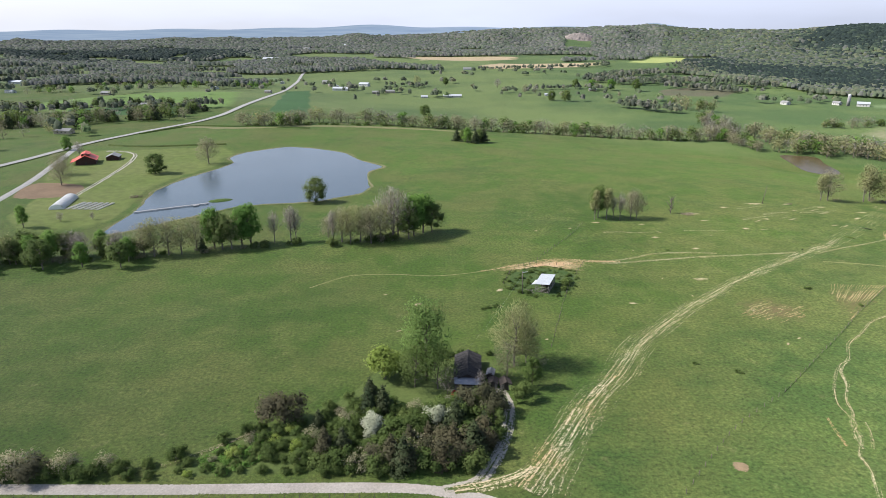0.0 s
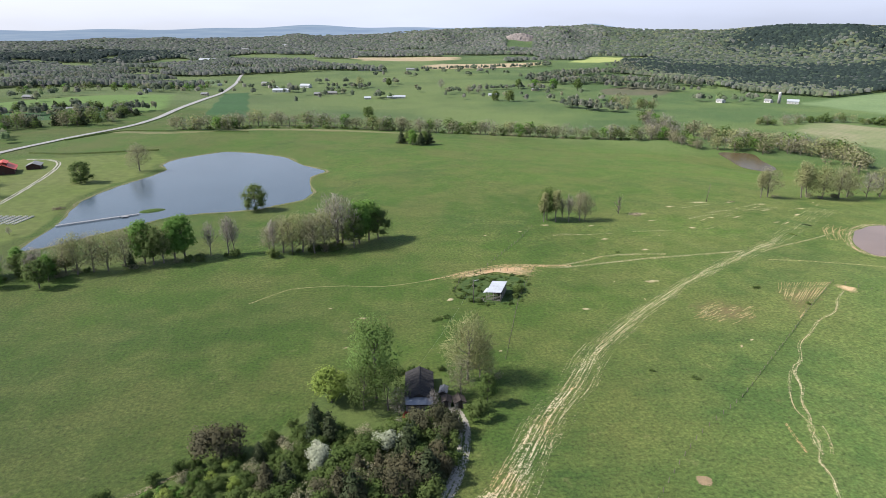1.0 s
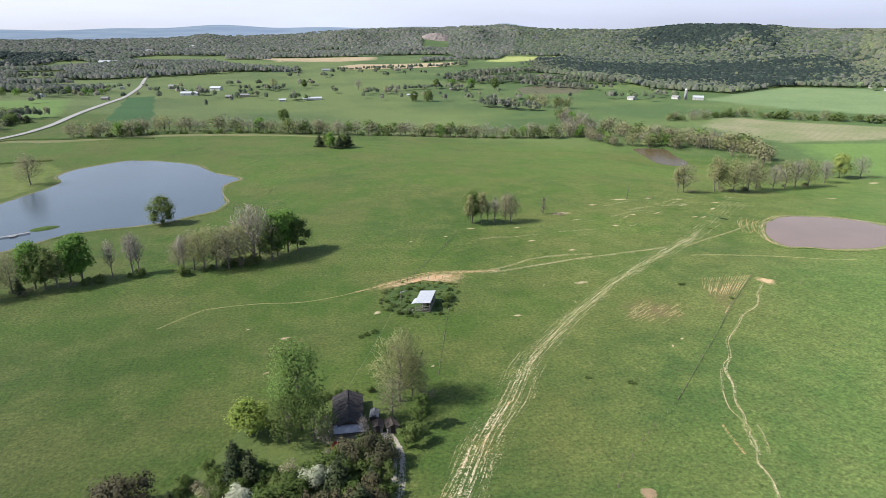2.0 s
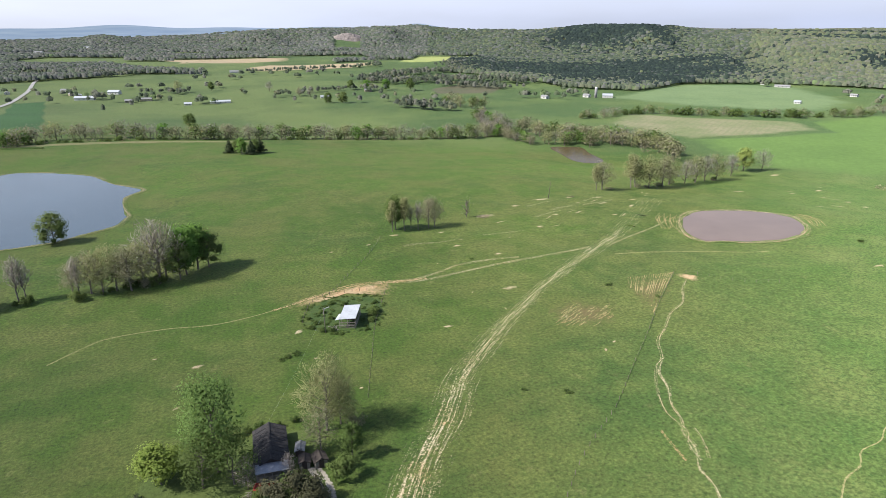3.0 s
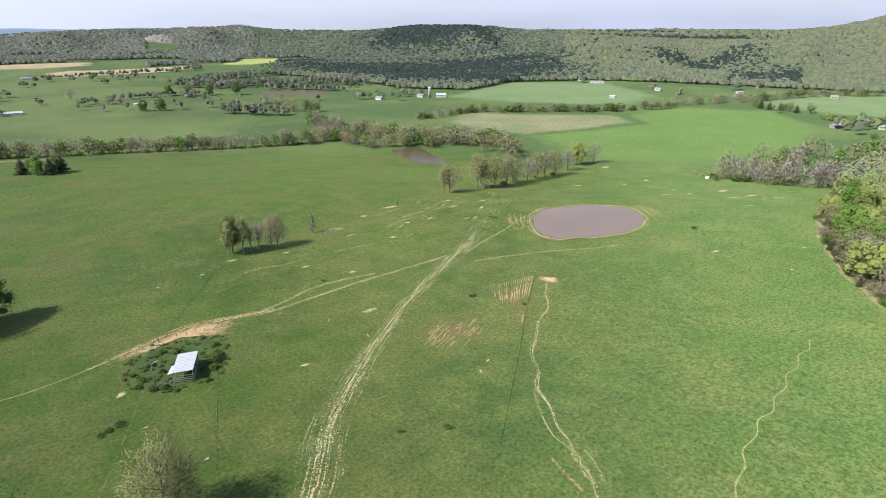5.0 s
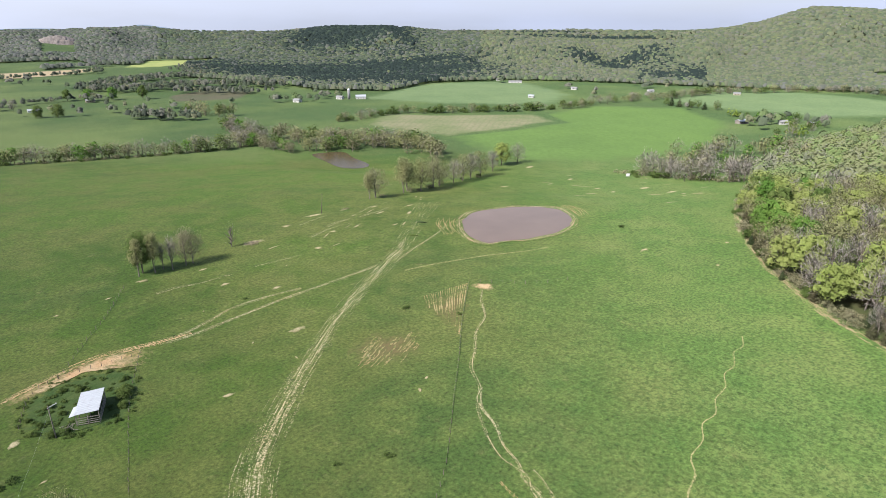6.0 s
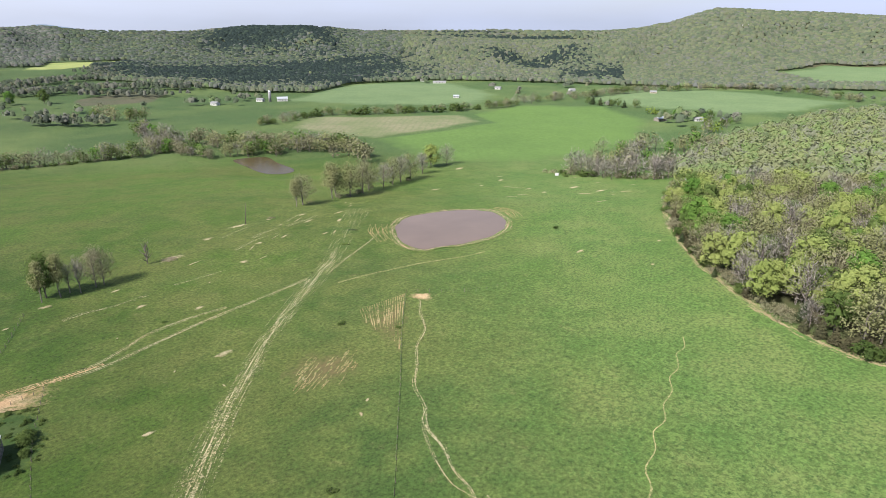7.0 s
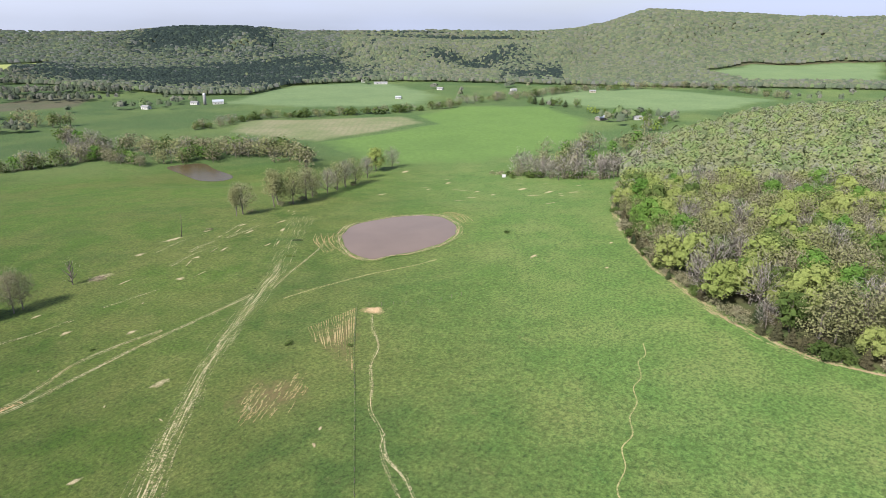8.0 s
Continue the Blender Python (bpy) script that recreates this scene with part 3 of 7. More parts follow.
ribbon("worn_track", [(135.4, 237.7), (150.4, 248.2), (164.5, 260.4), (180.5, 275.5), (196.6, 290.5), (214, 305), (228, 318)], ([0, 0.5, 0.8, 1], [3.0, 6.0, 8.0, 8.0]), track_material("fanned_track", 0.06, 1.8, broken=1.0, bias=0.30, dirt=(0.40, 0.36, 0.24), second=(0.34, 0.30, 0.18), soft=0.3), "dirt track fanning out into faint streaks", "track", 0.05, 2.0)
ribbon("track_spur", [(2, 107.5), (9, 109), (15, 111), (19, 114.5)], 2.0, track_material("worn_spur", 0.30, 1.6, dirt=(0.46, 0.40, 0.28), second=(0.44, 0.35, 0.23)), "pale dirt turning off the lane", "track", 0.15, 1.5)
ribbon("thin_trail", [(-48, 214), (-40, 222), (-34, 226), (-19, 227), (-4, 225), (9, 227.5), (19.6, 231.6)], 0.6, M["path"], "faint cattle trail crossing the west pasture", "track", 0.10, 2.0)
ribbon("cattle_trail", [(17, 230.8), (29, 235.5), (38, 239), (52, 240.5), (67, 237.5), (86, 240.7), (104, 244), (122, 246), (150, 250)], 1.25, M["trail"], "narrow tan cattle trail through grass", "track", 0.10, 2.0)
ribbon("cattle_trail", [(48, 241), (66, 240), (76, 243), (86, 247.6), (98, 249), (112, 248)], 1.2, M["trail"], "second cattle trail beside the first", "track", 0.14, 2.0)
ribbon("cattle_trail", [(159, 206), (151, 198), (144, 189.3), (134, 183), (127, 176), (119, 169), (114, 160.6), (108, 154), (105.5, 147), (101, 140), (99, 134), (96, 129), (95, 124), (91, 118), (90, 112), (84, 98)], 0.75, M["trail"], "winding cattle trail through thick weeds", "track", 0.10, 1.5)
ribbon("cattle_trail", [(114, 160), (109.5, 157), (104, 150), (100, 143), (97.6, 137), (97.4, 130), (94.5, 126), (93, 120)], 0.6, M["trail"], "short side branch of the cattle trail", "track", 0.14, 1.5)
ribbon("thin_trail", [(190, 129), (184, 126), (179, 126.2), (172, 122.6), (166, 122.2), (160, 119), (153, 118.2), (147, 115), (141, 115), (135, 111.8), (128, 110.6), (123, 107), (116, 104.6), (104, 96)], 0.36, M["path"], "faint thin trail through tall weeds", "track", 0.10, 1.5)
patch("bare_earth", [(16, 229), (27, 236), (38, 241), (50, 242), (60, 240), (57, 231), (54, 228), (48, 234), (38, 234.5), (28, 230)], M["redsoil"], "bare orange clay trampled above the shed", "bare ground", 0.16, 2, 4)
patch("bare_earth", [(157, 210), (161, 211), (165, 206), (160, 202)], M["redsoil"], "orange clay scar at the fence corner", "bare ground", 0.14, 1, 3)
BARE = "pale bare patch of sandy soil in pasture"
for px, py, a, b, s in ((95, 220, 3.4, 1.6, 0), (145, 320, 3.4, 2.2, 20), (165, 330, 6.5, 2.2, 5), (122, 306, 6.0, 3.6, 10), (139, 282, 2.6, 2.0, 0), (200, 328, 3.4, 1.2, 15), (183, 331, 3.0, 1.2, 0),
                        (106, 254, 2.6, 1.3, 0), (64, 199, 2.0, 1.1, 0), (20, 211, 2.2, 1.2, 60), (205, 305, 5, 1.6, 40), (72, 291, 3.0, 1.6, 0), (170, 300, 4.0, 1.2, 30), (215, 318, 5.0, 1.2, 10)):
    patch("bare_patch", oval(px, py, a, b, s), M["sand"], BARE, "bare ground", 0.12, 1.2, 3)
for px, py, a, b, s in ((236, 191, 3.4, 1.3, 0), (240, 162, 1.6, 1.0, 0), (270, 173, 2.0, 1.0, 0), (338, 287, 4.0, 1.8, 0), (332, 272, 3.6, 2.0, 0), (358, 324, 5.5, 2.0, 20), (360, 269, 7.0, 3.0, 0), (358, 249, 8.0, 2.0, 0), (380, 380, 6, 3, 20), (276, 405, 3, 2, 0), (300, 330, 6, 1.5, 0), (330, 318, 5, 1.5, 10)):
    patch("bare_patch", oval(px, py, a, b, s), M["sand"], BARE + " beyond the pond", "bare ground", 0.12, 1.2, 3)
for px, py, a, b in ((307, 184, 7, 2.4), (291, 178, 4, 2.0), (322, 193, 6, 2.0)):
    patch("bare_patch", oval(px, py, a, b, 30), M["sand"], "bare soil at the wood corner", "bare ground", 0.14, 1.2, 3)
rp = random.Random(9)
for k in range(12):      # worn streaks on the dry crest
    s = rp.random()
    x, y = 118 + 115 * s + rp.gauss(0, 12), 268 + 62 * s + rp.gauss(0, 14)
    if not inside(POND_EAST, x, y) and off_edge(POND_EAST, np.float64(x), np.float64(y)) > 6:
        patch("bare_patch", oval(x, y, rp.uniform(2, 6), rp.uniform(0.4, 1.0), rp.uniform(15, 45), seed=k), M["sand"], "thin worn streak of sandy soil", "bare ground", 0.11, 1.0, 3)
for k in range(18):
    x, y = rp.uniform(300, 400), rp.uniform(225, 340)
    if not inside(WOOD_EDGE, x, y):
        patch("bare_patch", oval(x, y, rp.uniform(2, 7), rp.uniform(0.5, 1.2), rp.uniform(-50, -20), seed=k), M["sand"], "thin worn streak beyond the pond", "bare ground", 0.11, 1.2, 3)
for k in range(14):
    x, y = rp.uniform(-30, 120), rp.uniform(165, 285)
    patch("bare_patch", oval(x, y, rp.uniform(0.6, 1.6), rp.uniform(0.3, 0.7), rp.uniform(0, 90), seed=k), M["sand"], "small bare scuff in the pasture", "bare ground", 0.11, 0.7, 3)
M["furrow_red"] = track_material("orange_scar", 0.40, 1.6, dirt=(0.36, 0.25, 0.13), second=(0.34, 0.21, 0.11), soft=0.4)
M["streak"] = track_material("pale_streak", 0.16, 1.4, broken=0.9, bias=0.08, dirt=(0.38, 0.34, 0.22), second=(0.33, 0.29, 0.18), soft=0.4)
for pts, half in (([(72, 276), (78.7, 276.6), (87.2, 275.3), (99, 276.8)], 1.3), ([(109.6, 278.9), (118.4, 278.7), (129.4, 278.7)], 0.8), ([(144.2, 297.6), (158, 304), (172.3, 307.5)], 1.2),
                  ([(158.8, 307.4), (166, 311), (175.2, 313.8)], 1.4), ([(181, 314), (196, 317.9), (204, 322)], 1.5), ([(186, 322), (200, 330), (212, 334)], 1.2), ([(150, 318), (166, 325), (180, 328)], 0.9)):
    ribbon("worn_streak", pts, half, M["streak"], "pale worn streak along the dry crest", "bare ground", 0.10, 1.5, wobble=0.4)
for px, py, a, b in ((156.7, 299, 2.6, 1.6), (93.2, 268.6, 2.2, 1.3), (93.2, 287.9, 2.0, 1.2), (-9, 199, 2.4, 1.2)):
    patch("bare_patch", oval(px, py, a, b, 10), M["sand"], "small pale bare patch of soil in pasture", "bare ground", 0.12, 1.0, 3)
ribbon("clay_scar", [(92, 132), (91.5, 129.5), (90.9, 126.2), (90, 121)], 0.6, M["furrow_red"], "short orange clay scar beside the trail", "bare ground", 0.12, 1.0, wobble=0.3)
ribbon("cattle_trail", [(99.6, 130), (99.1, 128), (97.5, 124), (95.2, 120)], 0.5, M["trail"], "short loop of the cattle trail", "track", 0.12, 1.0)
patch("feed_spot", oval(63.3, 114.3, 2.0, 1.9, 0, rough=0.08), M["litterspot"], "round brown spot of trampled old feed", "bare ground", 0.1, 1.0, 3)


M["furrow"] = track_material("washed_furrow", 0.46, 1.6, dirt=(0.31, 0.24, 0.13), second=(0.28, 0.19, 0.105), soft=0.4)
M["brown_turf"] = patch_material("thin_brown_turf", 0.62, (0.098, 0.088, 0.038), (0.118, 0.090, 0.042), 0.25, 0.5)
patch("thin_turf", [(96, 186), (97, 200), (110, 205), (119, 200), (121, 189), (112, 181)], M["brown_turf"], "thin brown turf over washed clay", "bare ground", 0.02, 2, 4)
patch("thin_turf", [(136, 212), (150, 216), (160, 215), (158, 208), (138, 190), (127, 181), (128, 196)], M["brown_turf"], "thin brown turf beside the fence", "bare ground", 0.02, 2, 4)
rfu = random.Random(14)


def furrow(a, b, bend, k, label, half=0.5):
    """One wavering line of clay washed out of the turf."""
    a, b = Vector(a), Vector(b)
    side = Vector((-(b - a).y, (b - a).x)).normalized()
    pts = [tuple(a.lerp(b, s) + side * (bend * math.sin(math.pi * s) + rfu.uniform(-0.12, 0.12))) for s in np.linspace(0, 1, 7)]
    ribbon("furrow", pts, half * rfu.uniform(0.6, 1.3), M["furrow"], label, "furrow", 0.12 + 0.008 * (k % 12), 1.0, wobble=0.3)


for k in range(60):
    m = Vector((rfu.uniform(99, 119), 0))
    m.y = 192 + 0.15 * (m.x - 109) + rfu.uniform(-7.5, 7.5) * math.sin(math.pi * (m.x - 97) / 24)
    d = Vector((0.86, 0.50)) * rfu.uniform(1.2, 3.4)
    furrow(m - d, m + d, rfu.uniform(-0.4, 0.4), k, "clay furrow showing through thin grass", 0.32)
for k in range(20):
    s = k / 19
    top = Vector((140, 214.5)).lerp(Vector((158.6, 213)), s)
    end = Vector((138 - 4 * (1 - s), 205)).lerp(Vector((129, 184.5)), s)
    furrow(top, top.lerp(end, rfu.uniform(0.6, 1.0)), rfu.uniform(-0.5, 0.5), k, "reddish clay furrow beside the fence", 0.34)
for k in range(9):
    o = 1.6 + 1.1 * k + rfu.uniform(-0.5, 0.5)
    for arc, out in (([(203, 262), (209, 273), (217, 281)], (-0.8, 0.6)), ([(266, 264), (266, 256), (259, 246)], (0.95, -0.3))):
        pts = [(x + out[0] * o, y + out[1] * o + rfu.uniform(-2.2, 2.2)) for x, y in arc]
        ribbon("furrow", pts, 0.5, M["furrow"], "tan cattle rut round the pond bank", "furrow", 0.32 - 0.02 * k, 1.0, wobble=0.3)
ribbon("cattle_trail", [(150, 246), (172, 259), (191, 268.7), (206, 277)], 0.9, M["trail"], "faint trail leading to the pond", "track", 0.12, 2)
ribbon("cattle_trail", [(150, 238), (169, 236), (186, 234), (197, 230), (206, 226), (216, 224)], 0.9, M["path"], "pale trail below the pond", "track", 0.12, 2)
M["woodside"] = track_material("wood_edge_litter", 0.30, 0.8, dirt=(0.22, 0.17, 0.10), second=(0.28, 0.22, 0.14))
ribbon("wood_edge", WOOD_EDGE[1:10], 2.4, M["woodside"], "strip of bare soil and litter along the wood", "verge", 0.1, 2.0, wobble=0.3)

# ---- fields of the valley ----
patch("field", [(418, 654), (487, 718), (545, 655), (625, 590), (600, 530), (490, 528), (440, 540), (421, 594)], M["tilled"], "tan stubble field by the creek trees", "field", 0.16, 15, 8, True)
patch("field", [(430, 540), (500, 522), (600, 522), (640, 585), (760, 596), (820, 500), (740, 400), (600, 330), (520, 330), (430, 360), (392, 420)], M["crop_bright"], "flat bright green field of young wheat", "field", 0.15, 15, 10, True)
patch("field", [(556, 874), (700, 960), (808, 1004), (933, 957), (954, 890), (838, 690), (730, 640), (647, 690), (583, 780)], M["crop_pale"], "pale green hay field rising to the woods", "field", 0.27, 20, 8, True)
patch("field", [(874, 575), (1036, 573), (1146, 478), (1090, 262), (900, 290), (840, 330), (836, 440)], M["crop_pale"], "wide pale green field beyond the farmhouse", "field", 0.27, 20, 8, True)
patch("field", [(1566, 517), (1915, 490), (2105, 207), (1487, 161), (1373, 366)], M["crop_pale"], "far pale green field under the mountain", "field", 0.45, 30, 8, True)
patch("field", [(484, 1776), (650, 2109), (844, 1964), (754, 1867), (550, 1718)], M["yellow"], "yellow flowering field on the valley floor", "field", 0.50, 30, 6, True)
patch("field", [(86, 1769), (157, 1949), (448, 1844), (415, 1742), (251, 1632), (119, 1640)], M["tan"], "tan stubble field in the far valley", "field", 0.50, 30, 6, True)
patch("field", [(-142, 2420), (253, 2135), (233, 2043), (93, 2029), (-66, 1954)], M["tan"], "distant tan stubble field", "field", 0.50, 30, 6, True)
patch("field", [(330, 1010), (365, 1110), (470, 1170), (500, 1080), (420, 985)], M["shaded_brown"], "brown field below the woods, darkened for cloud shade", "field", 0.50, 25, 6, True)
patch("field", [(-186, 690), (-262, 1110), (-223, 1130), (-140, 690)], M["crop_deep"], "deep green wheat field beside the road", "field", 0.36, 20, 6, True)
patch("field", [(-520, 760), (-430, 900), (-300, 1010), (-275, 900), (-240, 760), (-260, 690), (-380, 690)], M["crop_fresh"], "bright green field by the county road", "field", 0.36, 20, 6, True)
patch("field", [(-380, 668), (-262, 690), (-300, 760), (-430, 740)], M["crop_deep"], "dark green wheat field behind the hedge", "field", 0.50, 20, 5, True)
patch("field", [(-740, 1040), (-800, 1180), (-665, 1250), (-590, 1130)], M["crop_pale"], "pale green pasture among far woods", "field", 0.4, 25, 6, True)
patch("field", [(-450, 1200), (-500, 1330), (-345, 1420), (-305, 1270)], M["crop_pale"], "pale meadow behind the roadside houses", "field", 0.4, 25, 6, True)
patch("field", [(-540, 1880), (-600, 2060), (-470, 2100), (-440, 1900)], M["crop_pale"], "pale green field below the town", "field", 0.4, 30, 6, True)
patch("field", [(-900, 1270), (-1000, 1420), (-850, 1500), (-760, 1340)], M["crop_pale"], "pale clearing in the far woods", "field", 0.4, 30, 6, True)
ribbon("county_road", [(-330, 300), (-306, 380), (-291, 450), (-284, 512), (-266, 565), (-232, 650), (-234, 790), (-277, 1240), (-320, 1560), (-330, 1900)], 3.4, M["asphalt"], "grey county road curving up the valley", "road", 0.5, 8, profile=(0, 0.05, 0.08, 0.05, 0))
ribbon("side_lane", [(-236, 300), (-241, 338), (-250, 385), (-264, 435), (-284, 500)], 2.6, M["asphalt"], "narrow grey lane beside the red barn", "road", 0.2, 5)
patch("lawn", [(-250, 395), (-262, 432), (-270, 480), (-225, 492), (-170, 500), (-150, 478), (-154, 458), (-149, 440), (-152, 424), (-164, 392), (-170, 362), (-167, 348), (-162, 318), (-163, 290), (-190, 275), (-215, 300), (-225, 340)], M["lawn"], "mown yellow-green lawn round the red barn", "lawn", 0.12, 5, 10)
patch("garden_plot", [(-236, 342), (-245, 378), (-212, 374), (-203, 346)], M["garden"], "dug brown garden plot", "garden", 0.28, 4, 4)
ribbon("gravel_loop", [(-203, 346), (-205, 356), (-209, 396), (-213, 425), (-217, 446), (-224, 466), (-236, 477), (-251, 480)], 1.9, M["twin"], "pale twin-rut gravel loop over the lawn", "driveway", 0.26, 3)
patch("shed_yard", [(24, 228), (32, 234), (44, 233), (51, 228), (50, 216), (43, 205), (34, 204), (24, 208), (21, 216)], M["weeds"], "rank weeds grown up round the old shed", "weeds", 0.10, 2, 5)
patch("scrub_floor", [(-64, 111), (-56, 120), (-41, 131), (-27, 142), (-17, 158), (-6, 164), (16, 163), (21, 150), (18, 138), (13, 122), (8, 113), (-10, 111.5), (-33, 111.5)], M["scrub"], "rough grass and leaf litter beneath the scrub", "scrub", 0.07, 3, 6)


# ---- trees ----
def part(name, bm, material, parent, label=""):
    me = bm
    if not isinstance(bm, bpy.types.Mesh):
        me = bpy.data.meshes.new(name)
        bm.to_mesh(me)
        bm.free()
        me.materials.append(material)
    ob = new(name, me)
    ob.parent = parent
    return tagged(ob, label)


def tube(verts, faces, a, b, ra, rb, sides=5):
    a, b = Vector(a), Vector(b)
    axis = (b - a).normalized()
    u = axis.orthogonal().normalized()
    v = axis.cross(u)
    o = len(verts)
    for c, r in ((a, ra), (b, rb)):
        for i in range(sides):
            g = 2 * math.pi * i / sides
            verts.append(tuple(c + (u * math.cos(g) + v * math.sin(g)) * r))
    faces += [(o + i, o + (i + 1) % sides, o + sides + (i + 1) % sides, o + sides + i) for i in range(sides)]


def cut(faces):
    """Four-sided faces as triangles."""
    f = np.asarray(faces)
    return np.concatenate([f[:, [0, 1, 2]], f[:, [0, 2, 3]]])


def blades(rs, centre, normal, size):
    """Small leaf sprays: one uneven triangle for every centre, facing its normal."""
    n = len(centre)
    t = np.cross(normal, rs.normal(size=(n, 3)))
    t /= np.maximum(np.linalg.norm(t, axis=1, keepdims=True), 1e-6)
    b = np.cross(normal, t)
    s = size[:, None]
    v = np.stack([centre - t * s * 0.55 - b * s * 0.30, centre + t * s * rs.uniform(0.3, 0.6, (n, 1)) - b * s * 0.36 + normal * s * 0.12, centre + t * s * rs.uniform(-0.3, 0.3, (n, 1)) + b * s * 0.58], 1)
    return v.reshape(-1, 3), np.arange(3 * n).reshape(n, 3)


def sprays(rs, centre, normal, size, slim=0.75):
    """Leaf sprays: one bent four-sided blade for every centre, facing its normal."""
    n = len(centre)
    t = np.cross(normal, rs.normal(size=(n, 3)))
    t /= np.maximum(np.linalg.norm(t, axis=1, keepdims=True), 1e-6)
    b = np.cross(normal, t)
    s = size[:, None]
    v = np.stack([centre - t * s * 0.5, centre - b * s * slim * 0.5 + normal * s * 0.12, centre + t * s * 0.5, centre + b * s * slim * 0.5 - normal * s * 0.08], 1)
    return v.reshape(-1, 3), np.arange(4 * n).reshape(n, 4)


def lobes_of(rs, kind, h):
    """Where the foliage masses of a tree of that height sit: centre and radii."""
    out = []
    if kind == "cedar":
        for i in range(16):
            f = i / 15
            g, reach = i * 2.4, h * 0.13 * (1 - f) ** 0.8
            out.append((reach * math.cos(g), reach * math.sin(g), h * (0.08 + 0.86 * f), h * 0.19 * (1 - f) ** 0.75 + 0.25, h * rs.uniform(0.07, 0.10)))
        return out
    if kind == "bush":
        for i in range(11):
            g = i * 2.4 + rs.uniform(-0.5, 0.5)
            d = h * 0.46 * math.sqrt(rs.uniform(0.0, 1.0))
            out.append((d * math.cos(g), d * math.sin(g), h * rs.uniform(0.22, 0.74 - 0.5 * d / h), h * rs.uniform(0.17, 0.27), h * rs.uniform(0.16, 0.25)))
        return out
    tall = {"tree": 0.27, "wide": 0.30, "slim": 0.40, "low": 0.17}[kind]
    reach = {"low": 0.30, "tree": 0.20, "wide": 0.28, "slim": 0.12}[kind]
    size = {"low": (0.12, 0.18), "tree": (0.10, 0.15), "wide": (0.12, 0.18), "slim": (0.07, 0.11)}[kind]
    for i in range(26):
        f = i / 25
        g = i * 2.4 + rs.uniform(-0.6, 0.6)
        d = h * reach * math.sin(math.pi * (0.22 + 0.70 * f)) ** 0.7 * math.sqrt(rs.uniform(0.12, 1.15))
        r = h * rs.uniform(*size)
        out.append((d * math.cos(g), d * math.sin(g), h * (tall + (0.92 - tall) * f) + rs.normal(0, 0.02) * h, r, r * rs.uniform(0.8, 1.1)))
    return out


#        shape,  crown material, bark, base height, sprays, spray size, bare twigs
KINDS = {
    "green": ("tree", "green", "bark", 15, 1500, 0.50, 0),
    "round": ("low", "green", "bark", 13, 1600, 0.48, 0),
    "lakeside": ("low", "dull", "bark", 13, 1900, 0.46, 0),
    "yellowgreen": ("wide", "yellowgreen", "bark", 15, 1500, 0.50, 0),
    "olive": ("wide", "olive", "pale_bark", 15, 1000, 0.42, 250),
    "dull": ("wide", "dull", "bark", 15, 1500, 0.50, 0),
    "bare": ("wide", "twig", "bark", 14, 0, 0.8, 1300),
    "slimbare": ("slim", "twig", "pale_bark", 15, 0, 0.8, 700),
    "dead": ("wide", "twig", "bark", 10, 0, 0.8, 60),
    "budding": ("wide", "tan_bud", "pale_bark", 15, 1200, 0.34, 500),
    "slimolive": ("slim", "olive", "pale_bark", 15, 900, 0.44, 200),
    "cedar": ("cedar", "cedar", "bark", 9, 1200, 0.42, 0),
    "rustcedar": ("cedar", "rust_cedar", "bark", 9, 1200, 0.42, 0),
    "lush": ("tree", "leafgreen", "bark", 23, 2700, 0.46, 300),
    "lushdull": ("wide", "dull", "bark", 17, 1700, 0.42, 400),
    "feather": ("wide", "feather", "pale_bark", 19, 2400, 0.27, 1500),
    "limetree": ("wide", "lime", "bark", 9.5, 2200, 0.36, 0),
    "rustbush": ("bush", "rust_cedar", "bark", 8, 2000, 0.36, 0),
    "weed": ("bush", "scrub_leaf", "bark", 1, 110, 0.16, 0),
    "brightweed": ("bush", "green", "bark", 1, 110, 0.16, 0),
    "bush": ("bush", "scrub_leaf", "bark", 4, 750, 0.29, 0),
    "greenbush": ("bush", "dull", "bark", 4, 750, 0.29, 0),
    "limebush": ("bush", "lime", "bark", 5, 900, 0.32, 0),
    "twigbush": ("bush", "tan_bud", "bark", 4, 400, 0.24, 320),
    "blossom": ("bush", "blossom", "bark", 6, 2200, 0.27, 0),
}
LABELS = {
    "green": "fresh green leafy tree standing in pasture", "lakeside": "round dull green tree by the lake", "round": "broad round-crowned green tree on grass", "yellowgreen": "yellow-green spring tree in new leaf",
    "olive": "olive-tan tree coming into spring leaf", "dull": "dull green leafy tree in pasture", "bare": "leafless grey tree with spreading twigs",
    "slimbare": "tall slim leafless tree in a row", "dead": "dead tree with bare stubby limbs", "budding": "tan budding tree with thin open crown", "slimolive": "tall slim tree with olive spring leaves",
    "cedar": "dark green cedar with conical crown", "rustcedar": "rusty brown-green cedar with dense crown", "bush": "dull green bush in rough grass", "rustbush": "rounded rusty brown cedar bush", "limetree": "lime green tree in bright new leaf", "lush": "tall fresh green tree", "lushdull": "dull green tree in rough grass", "feather": "tall tan budding tree",
    "greenbush": "fresh green bush in rough grass", "limebush": "lime green bush in new leaf", "twigbush": "tan twiggy bush with few leaves", "blossom": "round bush covered in white blossom",
}
SHAPES, SOFT = {}, {}
